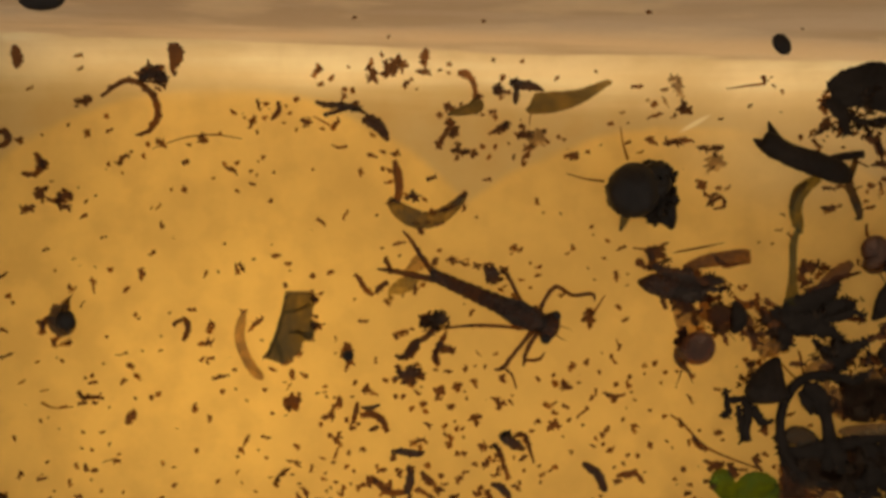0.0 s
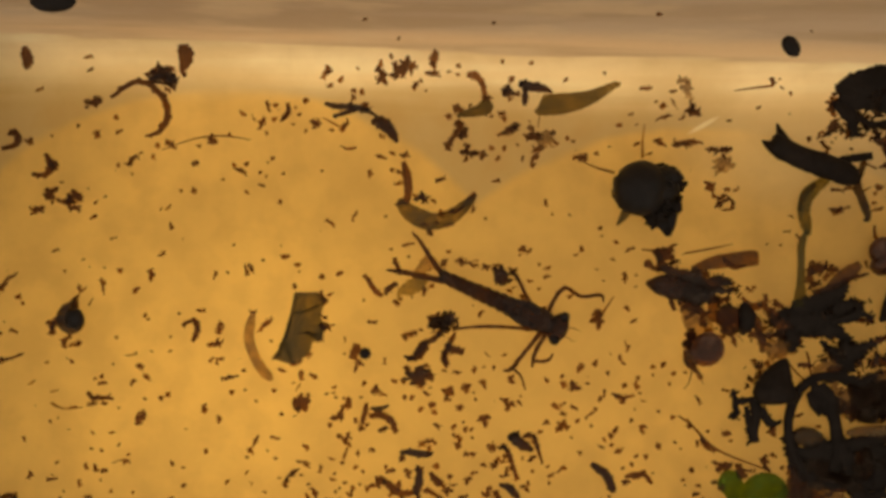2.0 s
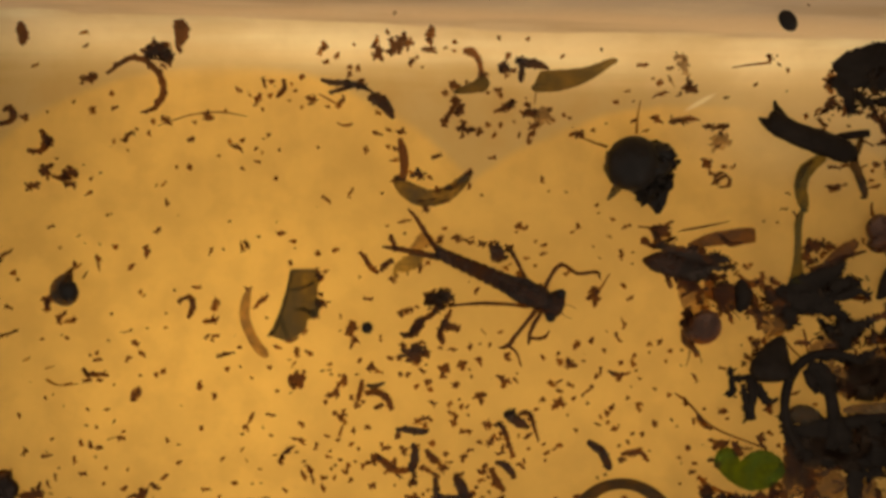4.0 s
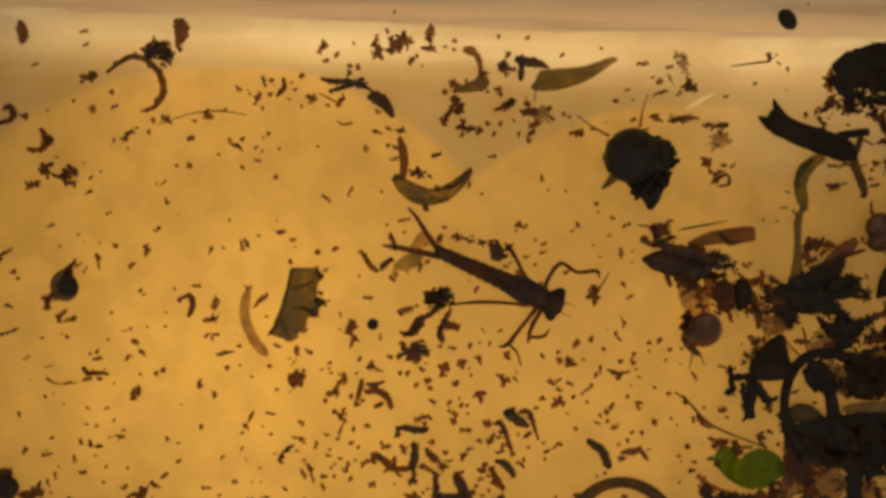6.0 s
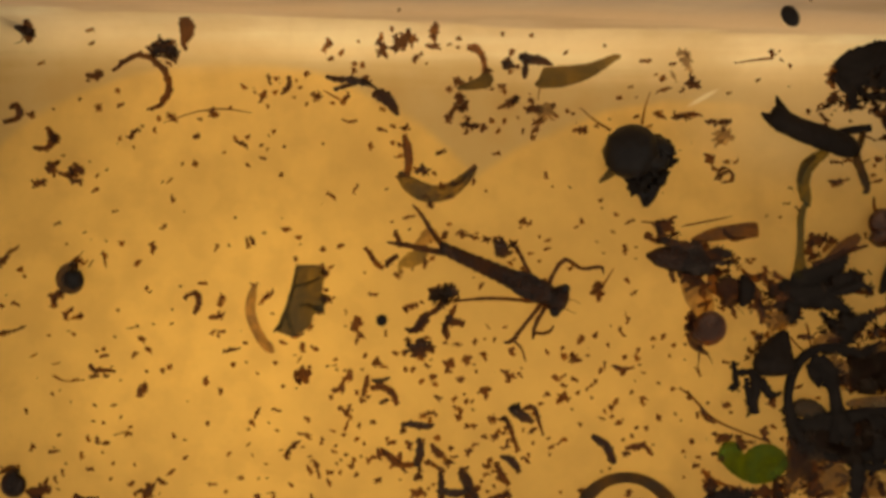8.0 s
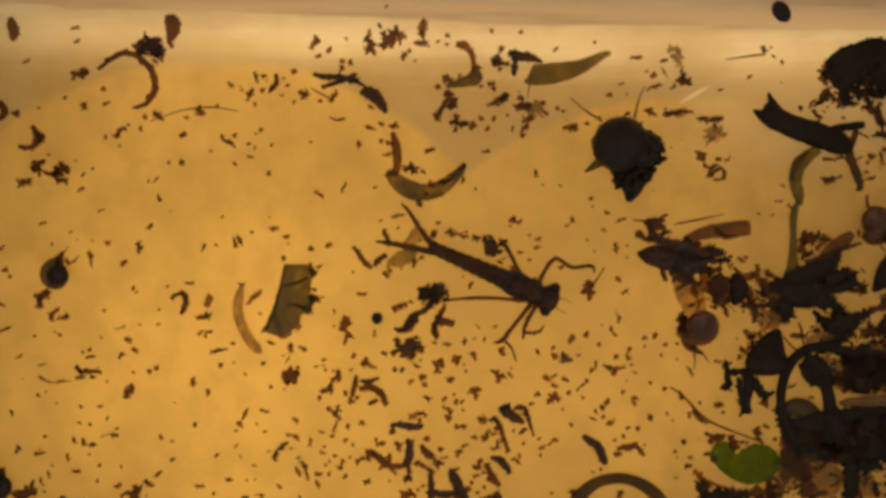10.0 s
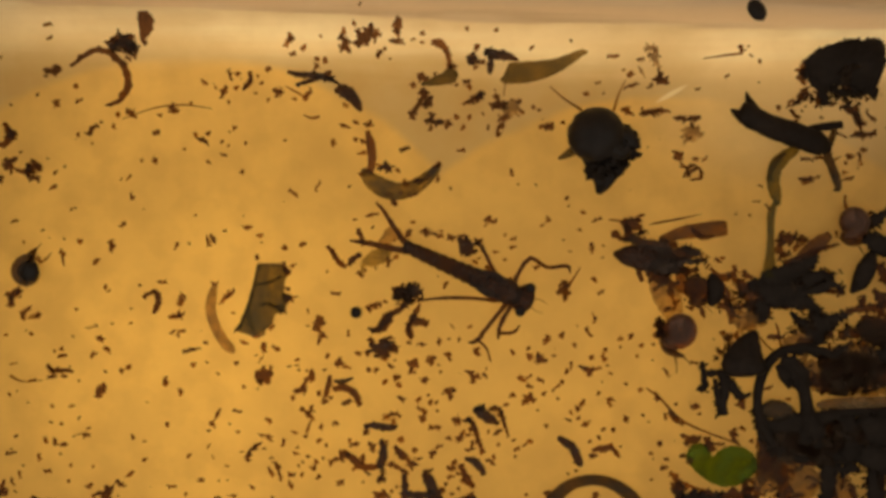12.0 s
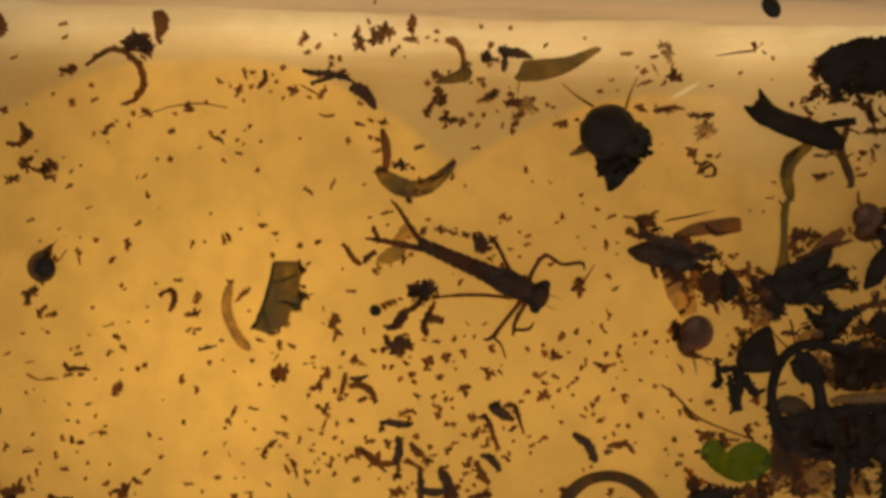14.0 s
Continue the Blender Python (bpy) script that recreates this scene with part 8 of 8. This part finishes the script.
flake(-2.63, -9.75, 1.10, 0.66, 60, "UMBER")
flake(-1.53, -10.48, 1.24, 0.95, 40, "DARK")
flake(-11.40, -6.46, 0.44, 0.37, 0, "PALE")
flake(1.17, -1.42, 1.24, 0.81, -20, "UMBER")
flake(2.12, -1.71, 1.10, 0.37, 0, "UMBER")
flake(2.85, -1.93, 0.87, 0.47, 0, "UMBER")
flake(3.07, -1.34, 0.60, 0.23, 20)
flake(4.46, -2.15, 1.10, 0.81, -10, "UMBER")
flake(-0.44, -0.25, 0.67, 0.35, 10)
flake(-5.55, 0.78, 1.83, 0.44, 5)
flake(-7.89, 0.12, 0.53, 0.29, 0)
flake(6.36, -3.24, 2.20, 2.05, 5, "CHAR")
flake(5.99, -2.00, 1.54, 0.51, -5, "UMBER")
flake(7.97, -2.66, 1.10, 0.95, 0, "DARK")
flake(8.48, -3.61, 0.80, 0.47, 80, "DARK")
flake(-5.55, -0.83, 0.59, 0.37, 60, "PALE")
flake(4.31, 4.14, 0.59, 0.37, 0, "PALE")
flake(9.06, 0.26, 1.10, 0.73, 20, "UMBER")
flake(9.94, -0.10, 0.87, 0.41, 30, "UMBER")
flake(8.84, -0.61, 0.60, 0.23, 40)
flake(16.74, 0.12, 0.87, 0.41, 80)
flake(16.01, -0.61, 0.73, 0.29, 20)
flake(12.21, -2.37, 0.87, 0.29, 15)
flake(12.21, -3.39, 0.87, 0.29, 25)
flake(10.09, -3.97, 0.87, 0.29, 15, "UMBER")
flake(7.46, -5.22, 0.87, 0.47, -20)
flake(8.04, -4.78, 0.66, 0.29, 20, "PALE")
flake(11.26, -5.00, 0.59, 0.37, 90, "PALE")
flake(11.26, -1.86, 0.44, 0.37, 0, "PALE")
flake(11.84, -7.48, 0.73, 0.35, 0, "UMBER")
flake(9.06, -6.09, 0.87, 0.47, -30)
flake(15.35, -5.95, 0.87, 0.35, 10)
flake(18.71, -2.44, 0.37, 0.29, 0, "PALE")
flake(18.93, -8.65, 1.54, 1.32, 60, "DARK")
flake(19.00, -9.97, 0.67, 0.47, 0, "UMBER")
strand("twisted_twig", "DARK", "dark twisted twig beside the nymph's tail", [(-11.33, -3.17, 0.44), (-10.53, -4.27, 0.66), (-9.79, -5.36, 0.73), (-8.92, -5.95, 0.51)], flat=0.7, rag=0.2)
strand("bent_shred", "DARK", "dark bent shred beside the nymph's tail", [(-8.70, -5.73, 0.44), (-8.11, -4.93, 0.73), (-7.09, -4.19, 0.59)], flat=0.7, rag=0.25)
strand("spine", "DARK", "dark spine at the nymph's tail", [(-6.80, -3.24, 0.44), (-7.02, -2.07, 0.66), (-7.53, -0.98, 0.29)], flat=0.7, rag=0.15)
strand("tail_thread", "BROWN", "brown thread of litter before the nymph", [(19.15, -8.43, 0.37), (19.88, -7.56, 0.29), (20.90, -5.95, 0.15)], flat=0.8, rag=0.15)
strand("husk_edge", "UMBER", "brown curled rim lying along the split husk", [(0.15, 4.80, 0.44), (1.39, 5.60, 0.51), (2.34, 6.70, 0.73), (3.14, 7.28, 0.59)], flat=0.5, rag=0.2)

# ---- fine silt: grains too small and many to count ----
def silt(n, seed):
    rnd = random.Random(seed)
    bm = bmesh.new()
    for k in range(n):
        x, y = rnd.uniform(-62, 62), rnd.uniform(-37, 19)
        size = rnd.uniform(0.10, 0.30)
        blob(bm, x, y, size * rnd.uniform(1, 2.6), size, rnd.uniform(0, 180), k, 0.3, thick=0.1, n=6)
    return thing("silt", bm, PALE, "fine pale brown silt grains on the tray floor", "silt", kind="stuff")


silt(60, 5)


# ---- what moves ----
def motions():
    def flat_rows(rows, z=0.0):
        return [(t, pose(x * MM, y * MM, z * MM, 0, 0, a)) for t, x, y, a in rows]

    walk(big_snail, flat_rows([
        (0.0, 24.90, 7.87, 40), (1.0, 24.93, 8.23, 30), (3.0, 24.40, 7.98, 24), (5.5, 24.14, 8.83, 17), (6.5, 24.18, 8.98, 12), (7.5, 24.07, 9.07, 10),
        (8.2, 23.53, 8.91, 9), (10.4, 23.44, 9.67, 1), (11.5, 23.46, 10.22, -3), (12.5, 23.29, 10.56, -4), (14.0, 23.13, 10.45, -5)]))
    for feeler, base, turns in ((long_feeler, (-2.77, 3.36), (128, 135, 132, 143, 148)), (short_feeler, (1.31, 3.50), (62, 60, 64, 70, 74))):
        walk(feeler, [(t, pose(base[0] * MM, base[1] * MM, 1.2 * MM, 0, 0, a)) for t, a in zip((0.0, 3.0, 7.0, 10.5, 14.0), turns)])
    walk(ring_snail, flat_rows([
        (0.0, -48.51, -9.34, 88), (1.5, -48.58, -9.09, 88), (3.0, -48.85, -8.69, 87), (5.5, -48.81, -8.10, 86), (6.5, -48.87, -7.83, 86), (8.0, -48.99, -7.39, 85), (10.5, -49.15, -6.68, 83), (11.5, -49.18, -6.63, 82), (12.5, -49.15, -6.45, 80), (14.0, -49.22, -6.20, 80)]))
    walk(red_snail, flat_rows([(0.0, 32.63, -12.34, 185), (3.0, 32.74, -12.36, 189), (6.5, 32.89, -13.07, 195), (8.0, 32.95, -13.34, 199), (11.0, 33.09, -13.50, 208), (12.5, 33.29, -13.88, 212), (14.0, 33.45, -14.40, 215)]))
    walk(water_mite, flat_rows([
        (0.0, -12.19, -13.72, 0), (1.0, -11.73, -13.55, 12), (2.0, -11.17, -13.32, 25), (3.0, -10.76, -13.19, 40), (5.5, -9.84, -12.71, 60), (6.5, -9.43, -12.70, 50), (7.5, -9.08, -12.43, 70),
        (8.2, -9.17, -12.67, 75), (10.4, -8.11, -12.19, 90), (11.5, -7.82, -11.70, 100), (12.5, -7.50, -11.68, 120), (14.0, -7.16, -11.75, 140)]))
    walk(water_bug, flat_rows([
        (0.0, -64.13, 26.46, -20), (7.0, -61.44, 26.11, -20), (7.3, -57.20, 25.77, -18), (7.5, -56.49, 25.37, -24), (7.7, -55.47, 25.06, -32), (7.9, -55.45, 25.19, -36), (8.2, -55.88, 25.28, -34),
        (9.0, -60.35, 26.24, -20), (10.0, -64.27, 26.80, -10), (14.0, -65.00, 26.81, -10)], 0.4))

    # the litter ball by the wall settles slowly
    for piece in (ball_leaf, ball_core, litter_ball):
        rest = Matrix.Translation(piece.location)
        walk(piece, [(t, Matrix.Translation((x * MM, y * MM, 0)) @ rest) for t, x, y in (
            (0.0, 0.0, 0.0), (3.0, 0.0, -0.20), (6.0, 0.0, -0.50), (8.0, -0.03, -0.70), (11.0, -0.06, -1.0), (14.0, -0.10, -1.30))])


motions()
